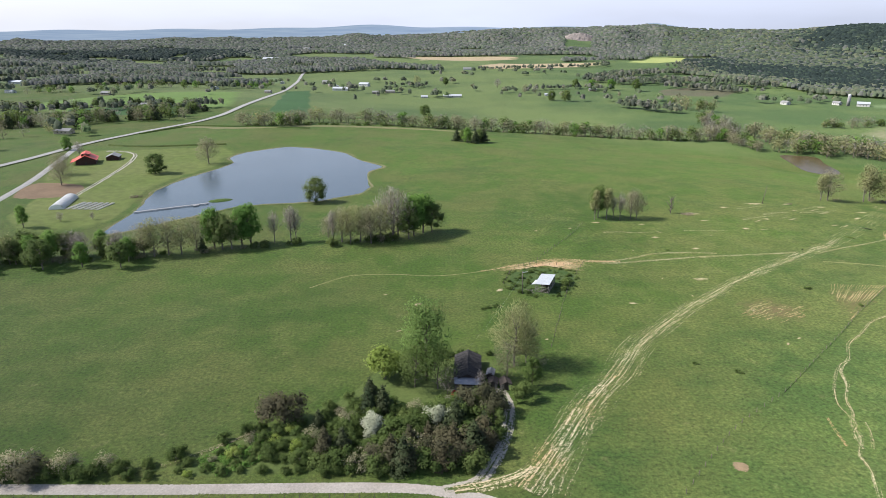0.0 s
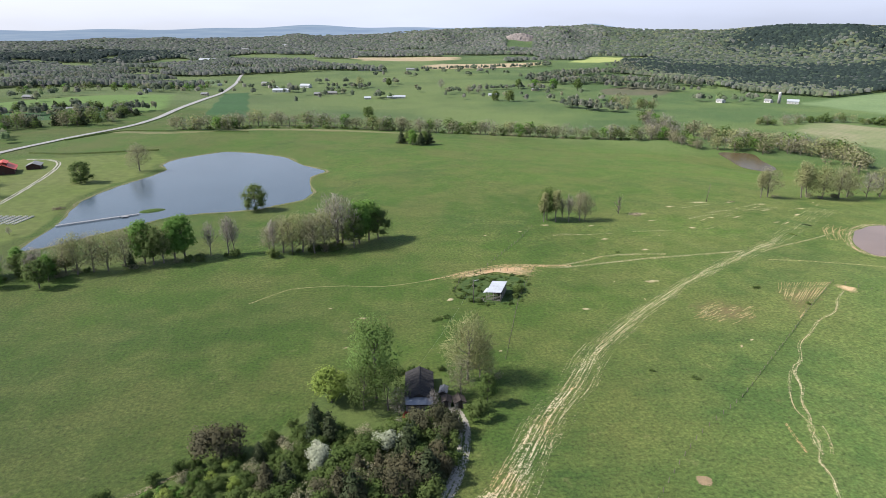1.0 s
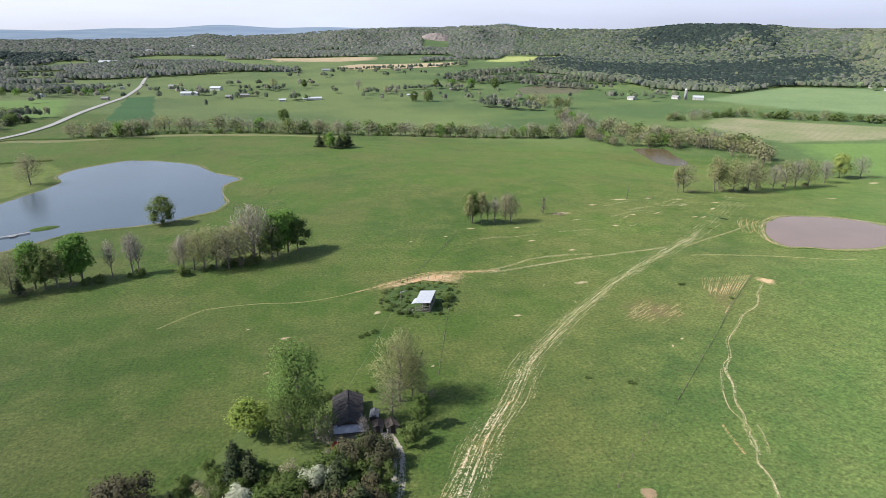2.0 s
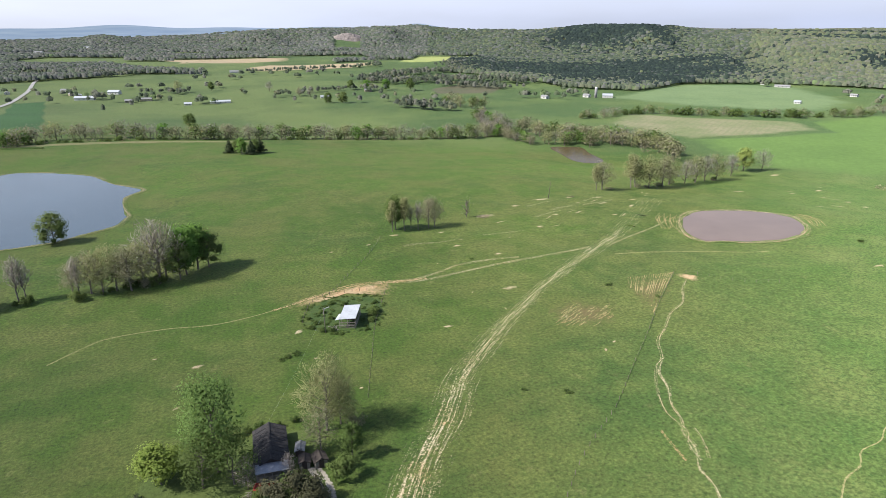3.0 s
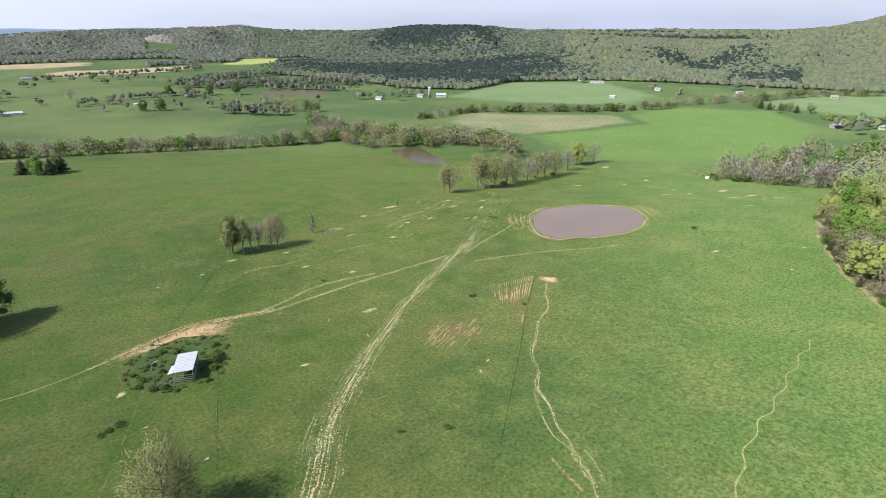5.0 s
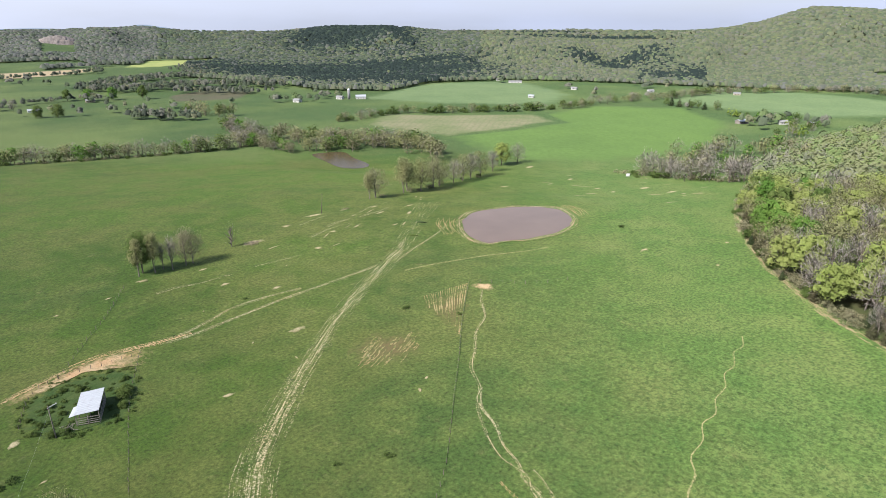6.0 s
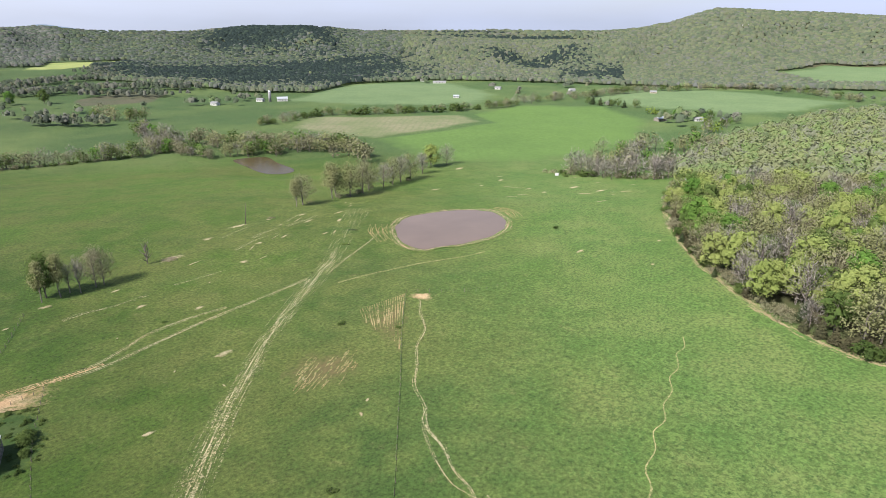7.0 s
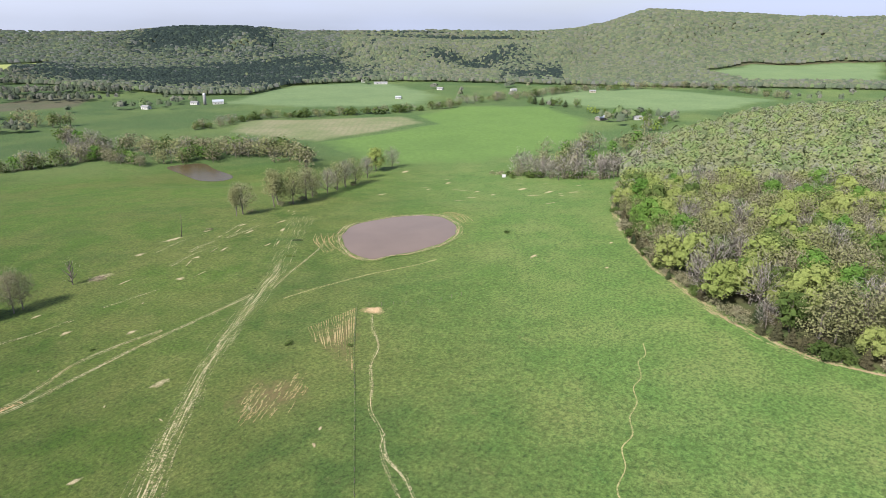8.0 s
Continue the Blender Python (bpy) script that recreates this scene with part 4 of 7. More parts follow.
# a small open lump: a top, a shoulder and a skirt, in four-sided faces
BALL = np.array([(0, 0, 1)] + [(math.cos(a) * 0.8, math.sin(a) * 0.8, 0.55) for a in np.arange(6) * math.pi / 3] + [(math.cos(a) * 0.95, math.sin(a) * 0.95, -0.45) for a in np.arange(6) * math.pi / 3 + 0.5])
BALL_FACES = np.array([(0, 1, 2, 3), (0, 3, 4, 5), (0, 5, 6, 1)] + [(1 + i, 7 + i, 7 + (i + 1) % 6, 1 + (i + 1) % 6) for i in range(6)])

# a plainer lump for trees far off
MOUND = np.array([(0, 0, 1)] + [(math.cos(a) * 0.8, math.sin(a) * 0.8, 0.5) for a in np.arange(4) * math.pi / 2] + [(math.cos(a) * 0.95, math.sin(a) * 0.95, -0.6) for a in np.arange(4) * math.pi / 2 + 0.6])
MOUND_FACES = np.array([(0, 1, 2, 3), (0, 3, 4, 1)] + [(1 + i, 5 + i, 5 + (i + 1) % 4, 1 + (i + 1) % 4) for i in range(4)])


# how much of a crown is built: leaf share, leaf size, sides of a trunk, limbs
LEVELS = {"near": (0.78, 0.95, 6, 2), "wood": (0.60, 1.05, 4, 5), "mid": (0.30, 1.45, 3, 7), "far": (0.065, 2.8, 3, 9)}


def tree_shape(kind, variant, level="near"):
    """Trunk and crown of one kind of tree, built once for each variant."""
    if (kind, variant, level) in SHAPES:
        return SHAPES[kind, variant, level]
    form, leaf, bark, h, count, size, twigs = KINDS[kind]
    share, grow, sides, skip = LEVELS[level]
    count, size = int(count * 2 * share), size * grow
    twigs = int(twigs * max(share, 0.14))
    rs = np.random.RandomState(31 * variant + 7 * list(KINDS).index(kind) + 5)
    lobes = lobes_of(rs, form, h)
    if level == "far":      # fuller and lower, as hedgerow trees stand
        lobes = [(x * 1.15, y * 1.15, z * 0.86, rh * 1.25, rv * 1.35) for x, y, z, rh, rv in lobes]
    verts, faces = [], []
    top = h * {"cedar": 0.9, "bush": 0.4}.get(form, 0.8)
    r0 = h * {"bush": 0.02, "cedar": 0.022, "slim": 0.014}.get(form, 0.018)
    knots = [(rs.normal(0, 0.014) * h * k, rs.normal(0, 0.014) * h * k, top * k / 3) for k in range(4)]
    for k in range(3):
        tube(verts, faces, knots[k], knots[k + 1], r0 * (1 - k * 0.28), r0 * (1 - (k + 1) * 0.28), sides)
    for x, y, z, rh, rv in (lobes[::skip] if form != "cedar" else lobes[1:14:5]):
        f = max(0.12, min(0.9, (z - h * 0.16) / top))
        base = Vector(knots[0]).lerp(Vector(knots[3]), f * 0.85)
        elbow = base.lerp(Vector((x, y, z)), 0.55) + Vector((0, 0, -0.03 * h))
        if level != "far":
            stout = 1.0 if count else 1.5 if kind != "dead" else 3.4
            tube(verts, faces, base, elbow, r0 * 0.42 * stout, r0 * 0.28 * stout, 4)
            tube(verts, faces, elbow, (x, y, z), r0 * 0.28 * stout, r0 * 0.10 * stout, 3)
        else:
            tube(verts, faces, base, (x, y, z), r0 * 0.4, r0 * 0.1, 3)
    trunk = mesh_of("trunk", verts, cut(faces), M[bark], True)
    cv, cf, nv = [], [], []
    core = [] if not count or level in ("far", "mid") or kind in ("feather", "weed", "brightweed") or kind in ("budding", "twigbush", "slimolive", "olive", "lush", "lushdull") else lobes
    pick = rs.choice(len(lobes), count + twigs, p=np.array([l[3] ** 2 for l in lobes]) / sum(l[3] ** 2 for l in lobes))
    lb = np.array(lobes)[pick]
    d = rs.normal(size=(count + twigs, 3))
    d /= np.linalg.norm(d, axis=1, keepdims=True)
    c = lb[:, :3] + d * (rs.uniform(0.15, 1, (count + twigs, 1)) ** 0.35) * np.c_[lb[:, 3], lb[:, 3], lb[:, 4]] * rs.uniform(0.85, 1.2, (count + twigs, 1))
    c[:, 2] = np.maximum(c[:, 2], h * 0.04)
    if count:
        out = d[:count] + rs.normal(0, 0.32, (count, 3)) + (0, 0, 0.25)
        out /= np.linalg.norm(out, axis=1, keepdims=True)
        v, f = blades(rs, c[:count], out, size * rs.uniform(0.6, 1.35, count))
        whole = c[:count] - (0, 0, h * 0.36)
        whole /= np.maximum(np.linalg.norm(whole, axis=1, keepdims=True), 1e-6)
        soft = d[:count] * 0.40 + whole * 0.6 + rs.normal(0, 0.14, (count, 3)) + (0, 0, 0.58)
        nv.append(np.repeat(soft / np.linalg.norm(soft, axis=1, keepdims=True), 3, axis=0))
        cv.append(v)
        cf.append(f)
    if twigs:
        a = c[count:]
        way = a - (0, 0, h * 0.32)
        way /= np.linalg.norm(way, axis=1, keepdims=True)
        way += rs.normal(0, 0.45, (twigs, 3))
        way /= np.linalg.norm(way, axis=1, keepdims=True)
        ln = h * rs.uniform(0.05, 0.13, (twigs, 1))
        side = np.cross(way, rs.normal(size=(twigs, 3)))
        side /= np.linalg.norm(side, axis=1, keepdims=True)
        wd = h * rs.uniform(0.0020, 0.0042, (twigs, 1)) * {"far": 2.6, "mid": 1.6}.get(level, 1.0)
        v = np.stack([a - way * ln * 0.5 - side * wd, a - way * ln * 0.5 + side * wd, a + way * ln * 0.5 + side * wd * 0.4, a + way * ln * 0.5 - side * wd * 0.4], 1).reshape(-1, 3)
        cf.append(cut(np.arange(4 * twigs).reshape(twigs, 4) + 3 * count))
        cv.append(v)
        soft = d[count:] * 0.8 + (0, 0, 0.5)
        nv.append(np.repeat(soft / np.linalg.norm(soft, axis=1, keepdims=True), 4, axis=0))
    for x, y, z, rh, rv in core:        # the dense inside of each leaf mass
        q = MOUND * rs.uniform(0.35, 0.62, (len(MOUND), 1)) * (rh, rh, rv) + (x, y, z)
        w = (q - (0, 0, h * 0.36))
        w = MOUND * 0.45 + w / np.linalg.norm(w, axis=1, keepdims=True) * 0.7 + (0, 0, 0.35)
        cf.append(cut(MOUND_FACES + sum(len(v) for v in cv)))
        cv.append(q)
        nv.append(w / np.linalg.norm(w, axis=1, keepdims=True))
    crown = mesh_of("crown", np.concatenate(cv), np.concatenate(cf), M[leaf], normals=np.concatenate(nv))
    SOFT[crown.name] = np.concatenate(nv)
    SHAPES[kind, variant, level] = (trunk, crown, h)
    return SHAPES[kind, variant, level]


RT = random.Random(11)


def tree(kind, x, y, h, group, label="", variants=3, stretch=1.0, level="near"):
    trunk, crown, base = tree_shape(kind, RT.randrange(variants), level)
    s = h / base
    name = {"weed": "weed_clump", "brightweed": "weed_clump", "bush": "bush", "greenbush": "bush", "limebush": "bush", "twigbush": "bush", "blossom": "bush", "rustbush": "bush", "cedar": "cedar_tree", "rustcedar": "cedar_tree"}.get(kind, "tree")
    ob = new(name)
    ob.matrix_basis = Matrix.LocRotScale((x, y, surf(x, y) - 0.05), Euler((0, 0, RT.uniform(0, 6.28))), (s * stretch, s * stretch, s))
    part("trunk", trunk, None, ob)
    part("crown", crown, None, ob)
    return tagged(ob, label or LABELS[kind], {"bush": "bush", "weed_clump": "weeds"}.get(name, "tree"), group)


def joined(name, items, label, category, level="far"):
    """Many trees too far to pick out singly, as one object with leaves and trunks."""
    mats, verts, faces, slots, vary, norms, o = [], [], [], [], [], [], 0
    r = np.random.RandomState(len(items))
    for kind, x, y, h, stretch in items:
        trunk, crown, base = tree_shape(kind, r.randint(3), level)
        s, g, tint = h / base, r.uniform(0, 6.28), r.rand()
        ca, sa = math.cos(g), math.sin(g)
        for me in (trunk, crown):
            co = np.empty(len(me.vertices) * 3, np.float32)
            me.vertices.foreach_get("co", co)
            co = co.reshape(-1, 3)
            ix = np.empty(len(me.loops), np.int32)
            me.loops.foreach_get("vertex_index", ix)
            ix = ix.reshape(-1, 3)
            nm = SOFT.get(me.name)
            if nm is None:
                nm = co * (1, 1, 0)
                nm = nm / np.maximum(np.linalg.norm(nm, axis=1, keepdims=True), 1e-6) + (0, 0, 0.01)
            if me.materials[0] not in mats:
                mats.append(me.materials[0])
            verts.append(np.c_[x + s * stretch * (co[:, 0] * ca - co[:, 1] * sa), y + s * stretch * (co[:, 0] * sa + co[:, 1] * ca), surf(x, y) - 0.05 + s * co[:, 2]])
            norms.append(np.c_[nm[:, 0] * ca - nm[:, 1] * sa, nm[:, 0] * sa + nm[:, 1] * ca, nm[:, 2]])
            faces.append(ix + o)
            slots.append(np.full(len(ix), mats.index(me.materials[0]), np.int32))
            vary.append(np.full(len(co), tint, np.float32))
            o += len(co)
    me = mesh_of(name, np.concatenate(verts), np.concatenate(faces), mats[0], False, np.concatenate(norms), vary=np.concatenate(vary))
    for m in mats[1:]:
        me.materials.append(m)
    me.polygons.foreach_set("material_index", np.concatenate(slots))
    return tagged(new(name, me), label, category, kind="stuff")


def choose(r, mix):
    k = r.uniform(0, sum(w for _, w in mix))
    for kind, w in mix:
        k -= w
        if k <= 0:
            return kind
    return mix[-1][0]


def row_of_trees(pts, gap, spread, mix, hmin, hmax, seed, stretch=1.0):
    r = random.Random(seed)
    c = curve_points(pts, 1.0)
    far, want, out = 0.0, 0.0, []
    for a, b in zip(c, c[1:]):
        far += float(np.hypot(*(b - a)))
        if far >= want:
            want = far + gap * r.uniform(0.55, 1.45)
            x, y = a[0] + r.gauss(0, spread), a[1] + r.gauss(0, spread)
            out.append((choose(r, mix), x, y, r.uniform(hmin, hmax), stretch))
    return out


# the homestead
tree("lush", -4.5, 150.5, 23, "trees round the house", "tall green tree beside the abandoned house", stretch=1.08)
tree("lushdull", -1.5, 146.0, 12.5, "trees round the house", "dull green tree overhanging the abandoned house", stretch=1.1)
tree("lushdull", -7.5, 147, 12.5, "trees round the house", "dull green tree at the edge of the yard", stretch=1.15)
tree("bare", 1.0, 143.5, 7.5, "trees round the house", "leafless tree in front of the house porch", stretch=0.85)
tree("bare", 9.4, 144.5, 6, "trees round the house", "leafless tree against the house wall", stretch=0.8)
tree("feather", 19.5, 158.0, 19, "trees round the house", "tall tan budding tree behind the outhouses", stretch=1.0)
tree("feather", 23, 159.5, 13, "trees round the house", "smaller tan budding tree behind the outhouses", stretch=1.0)
tree("budding", 17, 151.5, 11, "trees round the house")
tree("limetree", -15.6, 151, 9.5, "trees round the house", "lime green tree in bright new leaf", stretch=1.4)
tree("twigbush", 26, 157.5, 5, "trees round the house")
tree("dull", 23, 146.5, 9, "trees round the house", "green tree beside the gravel drive", stretch=0.8)
tree("greenbush", 20, 141, 6.5, "trees round the house")
tree("rustbush", 8.0, 137, 10, "cedars of the scrub", "large rusty cedar in front of the house", stretch=0.8)
tree("rustbush", 12, 134, 8.5, "cedars of the scrub", stretch=0.8)
tree("rustbush", -38, 131, 11, "cedars of the scrub", "large rusty brown cedar at the field edge", stretch=0.95)
for x, y, h in ((-6, 116, 8.5), (0, 117.5, 9.5), (5, 119, 9), (9, 123, 8.5), (-13, 117, 7.5)):
    tree("rustbush", x, y, h, "cedars of the scrub", stretch=0.9)
tree("blossom", -16.3, 127, 6.6, "scrub bushes")
tree("blossom", -1.5, 130.5, 6.6, "scrub bushes", "pale pinkish blossoming bush in scrub")
for x, y, h in ((-58.7, 118, 4.5), (-50, 124, 3.2), (-46, 127, 3.6), (-43, 128.5, 3.0), (-63.5, 115.5, 3.0), (-69, 113.5, 4.5), (-74, 112.5, 4.5), (-79, 113, 4.0), (-28, 137, 3.5), (-24, 141, 3)):
    tree("bush", x, y, h, "cedars along the bank", "small dark bush on the grassy bank", stretch=1.0)
tree("twigbush", -90, 113, 9, "trees by the lane", "large tan twiggy bush beside the lane", stretch=0.9)
tree("rustbush", -86, 111.8, 6.5, "trees by the lane", stretch=1.1)
tree("twigbush", -80, 113.5, 7, "trees by the lane", stretch=0.8)
tree("twigbush", -72, 114.5, 5.5, "trees by the lane", stretch=0.8)
for x, h in ((-96, 4), (-92, 5), (-83, 4), (-76, 4), (-66, 3), (-62, 2.4)):
    tree("bush", x, 111.8, h, "trees by the lane", "dark bush beside the gravel lane")
SCRUB = [(-60, 112), (-52, 119), (-40, 127), (-30, 135), (-21, 141), (-9, 141), (2, 139), (12, 139), (12, 124), (8, 114.5), (-10, 113), (-33, 112.5)]
rsc = random.Random(5)
spots = []
while len(spots) < 120:
    x, y = rsc.uniform(-62, 14), rsc.uniform(112, 143)
    if inside(SCRUB, x, y) and not (y > 135.5 and -16 < x < 6) and min((math.hypot(x - a, y - b) for a, b in spots), default=9) > 2.4 and math.hypot(x + 16, y - 127) > 4.6 and math.hypot(x + 1.5, y - 129.5) > 4:
        spots.append((x, y))
for x, y in spots:
    east = smooth(-50, -5, x)
    kind = choose(rsc, [("bush", 7), ("greenbush", 4), ("limebush", 0.7), ("twigbush", 0.5), ("cedar", 2.2 * east), ("rustcedar", 1.2 * east * (y < 126))])
    h = rsc.uniform(2.8, 5.6) * (0.55 + 0.6 * east) * (1.6 if "cedar" in kind else 1)
    tree(kind, x, y, h, "scrub bushes" if "cedar" not in kind else "cedars of the scrub", stretch=1.2 if "cedar" in kind else 1.1)
for x, y, h in ((2, 163, 2.5), (5, 163, 3), (-2, 162, 2.5), (9, 163, 2.2), (13, 164, 2), (-19, 145, 3.5), (-10, 152, 4), (-16, 141, 2.5), (-12, 137, 2.0), (22, 165, 2.0)):
    tree("bush", x, y, h, "bushes behind the house")
for x, y, h in ((24, 212, 1.6), (27, 209, 1.8), (30, 208, 1.6), (26, 215, 1.5), (29, 222, 1.8), (33, 228, 1.6), (44, 215, 3.0), (45.5, 218, 2.6), (43, 211, 2.0), (37, 226, 1.8), (47, 224, 1.6), (24, 219, 1.4), (31, 217, 1.5), (40, 205.5, 1.3)):
    tree("bush", x, y, h, "bushes round the shed", stretch=1.3)
rsy = random.Random(17)
YARD = [(24, 228), (32, 234), (44, 233), (51, 228), (50, 216), (43, 205), (34, 204), (24, 208), (21, 216)]
for _ in range(230):
    x, y = rsy.uniform(21, 51), rsy.uniform(204, 234)
    u, w = 0.93 * (x - 36.3) - 0.37 * (y - 212.7), 0.37 * (x - 36.3) + 0.93 * (y - 212.7)
    if inside(YARD, x, y) and not (abs(u) < 3.6 and abs(w) < 6):
        tree("weed", x, y, rsy.uniform(0.3, 0.9), "weeds of the shed yard", "low dark weed clump in the shed yard", stretch=1.8)

ribbon("dry_bank", [(-61, 115.6), (-56.4, 118.4), (-51.3, 122), (-45, 126.7)], 0.9, M["grassbank"], "dry washed bank above the scrub", "bank", 0.14, 1.0, profile=(0, 0.1, 0.2, 0.1, 0))
rbk = random.Random(27)
BANK = [(-54, 117.1), (-44.8, 125.8), (-40, 127.3), (-36.1, 122), (-41.5, 115), (-47.8, 112.5)]
for _ in range(90):
    x, y = rbk.uniform(-54, -36), rbk.uniform(112, 127)
    if inside(BANK, x, y):
        tree("brightweed", x, y, rbk.uniform(0.6, 1.3), "weeds of the green bank", "bright green weed clump on the bank", stretch=1.9)
for x, y, h in ((15, 196.1, 1.2), (17.7, 197.3, 1.4), (13.4, 195, 0.9), (128.9, 210.5, 1.1), (130.2, 211.4, 0.8), (69.9, 158.3, 0.8), (79.8, 153.6, 0.9), (80.6, 153.0, 0.6), (261.7, 219.1, 1.3), (263, 219.6, 1.0), (93.1, 251.9, 0.8), (139, 196, 1.0)):
    tree("weed", x, y, h, "weed clumps of the pasture", "dark weed clump standing in grazed pasture", stretch=1.9)

# pasture trees
for x, y, h, k in ((72.7, 296, 15, "slimolive"), (75, 299, 15.5, "dull"), (78.5, 296, 16, "slimolive"), (82, 298, 11, "slimbare"), (84.5, 295, 13.5, "slimbare"), (90, 296.5, 14.5, "budding"), (93, 297.5, 13.5, "budding")):
    tree(k, x, y, h, "clump in the pasture")
tree("dead", 112.6, 306.6, 10.5, "single pasture trees", "dead grey tree with stubby limbs on bare soil")
for x, y, h, k in ((210, 347, 15.5, "slimolive"), (215, 348.5, 17, "budding"), (237, 351, 21, "slimolive"), (243, 355, 20, "olive"), (249, 350, 20, "olive"), (263, 355, 19, "budding"), (272, 360, 18, "olive"),
                   (286, 362, 15, "bare"), (298, 366.5, 18, "olive"), (310, 371, 17, "bare"), (322, 374, 18, "olive"), (345, 385, 15, "bare"), (371, 400.5, 17.5, "yellowgreen"), (388, 400, 15.5, "bare")):
    tree(k, x, y, h, "oaks beyond the muddy pond", stretch=1.25)
tree("lakeside", -68, 334.5, 14, "trees by the lake", "round green tree on the lake bank", stretch=1.25)
tree("lakeside", -184, 406, 13.5, "trees by the lake", "spreading green tree on the mown lawn", stretch=1.45)
tree("budding", -160, 436.4, 18, "trees by the lake", "broad tan leafless tree at the lake", stretch=1.3)
tree("round", -283.6, 485, 11, "trees by the lake")
tree("bare", -262, 462, 10, "trees by the lake")
tree("budding", -225, 372, 15, "trees by the lake", "bare brown tree at the garden plot", stretch=1.45)
tree("budding", -240, 400, 14, "trees by the lake", "bare brown tree beside the lane", stretch=1.45)
tree("green", -196, 288, 11, "trees by the lake")
tree("bare", -185, 299, 5, "trees by the lake")
tree("bare", -172, 304, 4, "trees by the lake")
for x, y, h, k in ((-47.5, 264, 15, "slimbare"), (-44, 266, 15.5, "budding"), (-40, 264, 17, "olive"), (-36, 266, 17, "olive"), (-31, 264, 17, "budding"), (-27, 267, 17, "olive"), (-22, 268, 23, "bare"), (-20, 272, 21, "budding"),
                   (-13, 274, 19, "green"), (-9, 278, 18.5, "green"), (-5, 279, 14, "dull"), (-15, 269, 14, "dull"), (-33, 269, 11, "budding"), (-50, 268, 11, "budding")):
    tree(k, x, y, h, "copse below the lake", stretch=1.15)
for x, y, h, k in ((-122, 248, 14, "budding"), (-118, 248, 16.5, "olive"), (-113, 250, 15, "budding"), (-108, 251, 16, "olive"), (-103, 255, 15, "budding"), (-96.7, 258, 18, "green"), (-93, 257, 16, "dull"), (-89.5, 258, 15, "olive"),
                   (-86, 261, 17, "green"), (-82.8, 263, 18.5, "green"), (-73, 265, 15, "slimbare"), (-66, 266, 17, "slimbare"), (-64, 267, 15, "slimbare"), (-126, 248, 10, "bush"), (-133, 246, 10, "dull"), (-144, 243.5, 12, "bare"),
                   (-156, 241.7, 13.5, "green"), (-163, 240, 12, "green"), (-169, 239, 11, "dull"), (-176, 237, 11, "green"), (-150, 246, 8, "budding"), (-139, 248, 9, "dull"), (-100, 253, 7, "cedar"), (-184, 240, 12, "dull"), (-192, 246, 12, "bare"), (-200, 250, 12, "green"), (-160, 234, 8, "dull"), (-178, 228, 10, "dull")):
    tree(k, x, y, h, "row of trees below the lake", stretch=1.1)
for x, y, h, k in ((12, 532, 11, "cedar"), (20, 524, 12, "round"), (27, 522, 11, "cedar"), (34, 531, 12, "cedar"), (30, 527, 11, "dull"), (17, 530, 10, "dull")):
    tree(k, x, y, h, "dark clump at the pasture end", stretch=1.4 if k == "cedar" else 1.0)
rcu = random.Random(33)
for k in range(20):
    s = k / 19
    tree(choose(rcu, [("dull", 3), ("green", 2), ("bare", 2), ("olive", 1)]), -205 + 80 * s + rcu.gauss(0, 3), 243 + rcu.gauss(0, 8), rcu.uniform(10, 15), "row of trees below the lake", stretch=1.15)
for a, c2, n2 in (((-50, 262), (-18, 268), 12), ((-126, 246), (-62, 264), 16), ((-190, 240), (-130, 246), 12), ((236, 349), (325, 373), 9)):
    for k in range(n2):      # undergrowth between the trunks
        s = rcu.random()
        tree(choose(rcu, [("twigbush", 3), ("bush", 1.5), ("greenbush", 1)]), a[0] + (c2[0] - a[0]) * s + rcu.gauss(0, 1.5), a[1] + (c2[1] - a[1]) * s + rcu.gauss(0, 1.5), rcu.uniform(2, 5), "undergrowth of the copses", "low bush growing beneath the copse trees")
ROWS = []
LEAFLESS = [("bare", 4), ("budding", 4), ("olive", 2), ("dull", 1.5), ("green", 0.7)]
ROWS += row_of_trees([(-186, 606), (-146, 600), (-124, 628), (-77, 635), (-42, 628), (1, 628), (58, 635), (114, 633), (191, 625), (245, 617), (276, 631)], 2.8, 2.5, LEAFLESS, 9, 17, 3, 1.2)
ROWS += row_of_trees([(-186, 600), (-42, 622), (58, 629), (191, 620), (270, 618)], 4.0, 1.8, [("twigbush", 2), ("bush", 1.4)], 2.5, 5, 4, 1.2)
ROWS += row_of_trees([(288, 735), (294, 684), (304, 636), (322, 590), (338, 560), (352, 540), (370, 525)], 3.3, 9, LEAFLESS, 12, 18, 5, 1.3)
ROWS += row_of_trees([(330, 575), (355, 545), (372, 515), (366, 490), (362, 462)], 3.3, 9, [("olive", 5), ("dull", 2), ("budding", 1)], 12, 19, 6, 1.4)
ROWS += row_of_trees([(276, 673), (270, 600), (280, 566), (300, 556), (320, 552), (330, 535)], 3.2, 4, LEAFLESS, 9, 15, 7, 1.3)
ROWS += row_of_trees([(404, 691), (449, 697), (509, 705), (547, 679), (595, 651), (641, 617), (716, 593), (757, 600)], 4.0, 5, [("bare", 2), ("budding", 3), ("dull", 3), ("olive", 2), ("bush", 2)], 7, 13, 8, 1.3)
ROWS += row_of_trees([(413, 300), (416, 281), (415, 255), (423, 235), (444, 220)], 2.0, 5, [("bare", 6), ("budding", 2)], 13, 19, 9)
ROWS += row_of_trees([(440, 305), (445, 265), (470, 235), (520, 245), (562, 263), (545, 290), (528, 314), (480, 300)], 4, 9, [("bare", 5), ("budding", 3), ("olive", 2), ("green", 1)], 13, 20, 10)
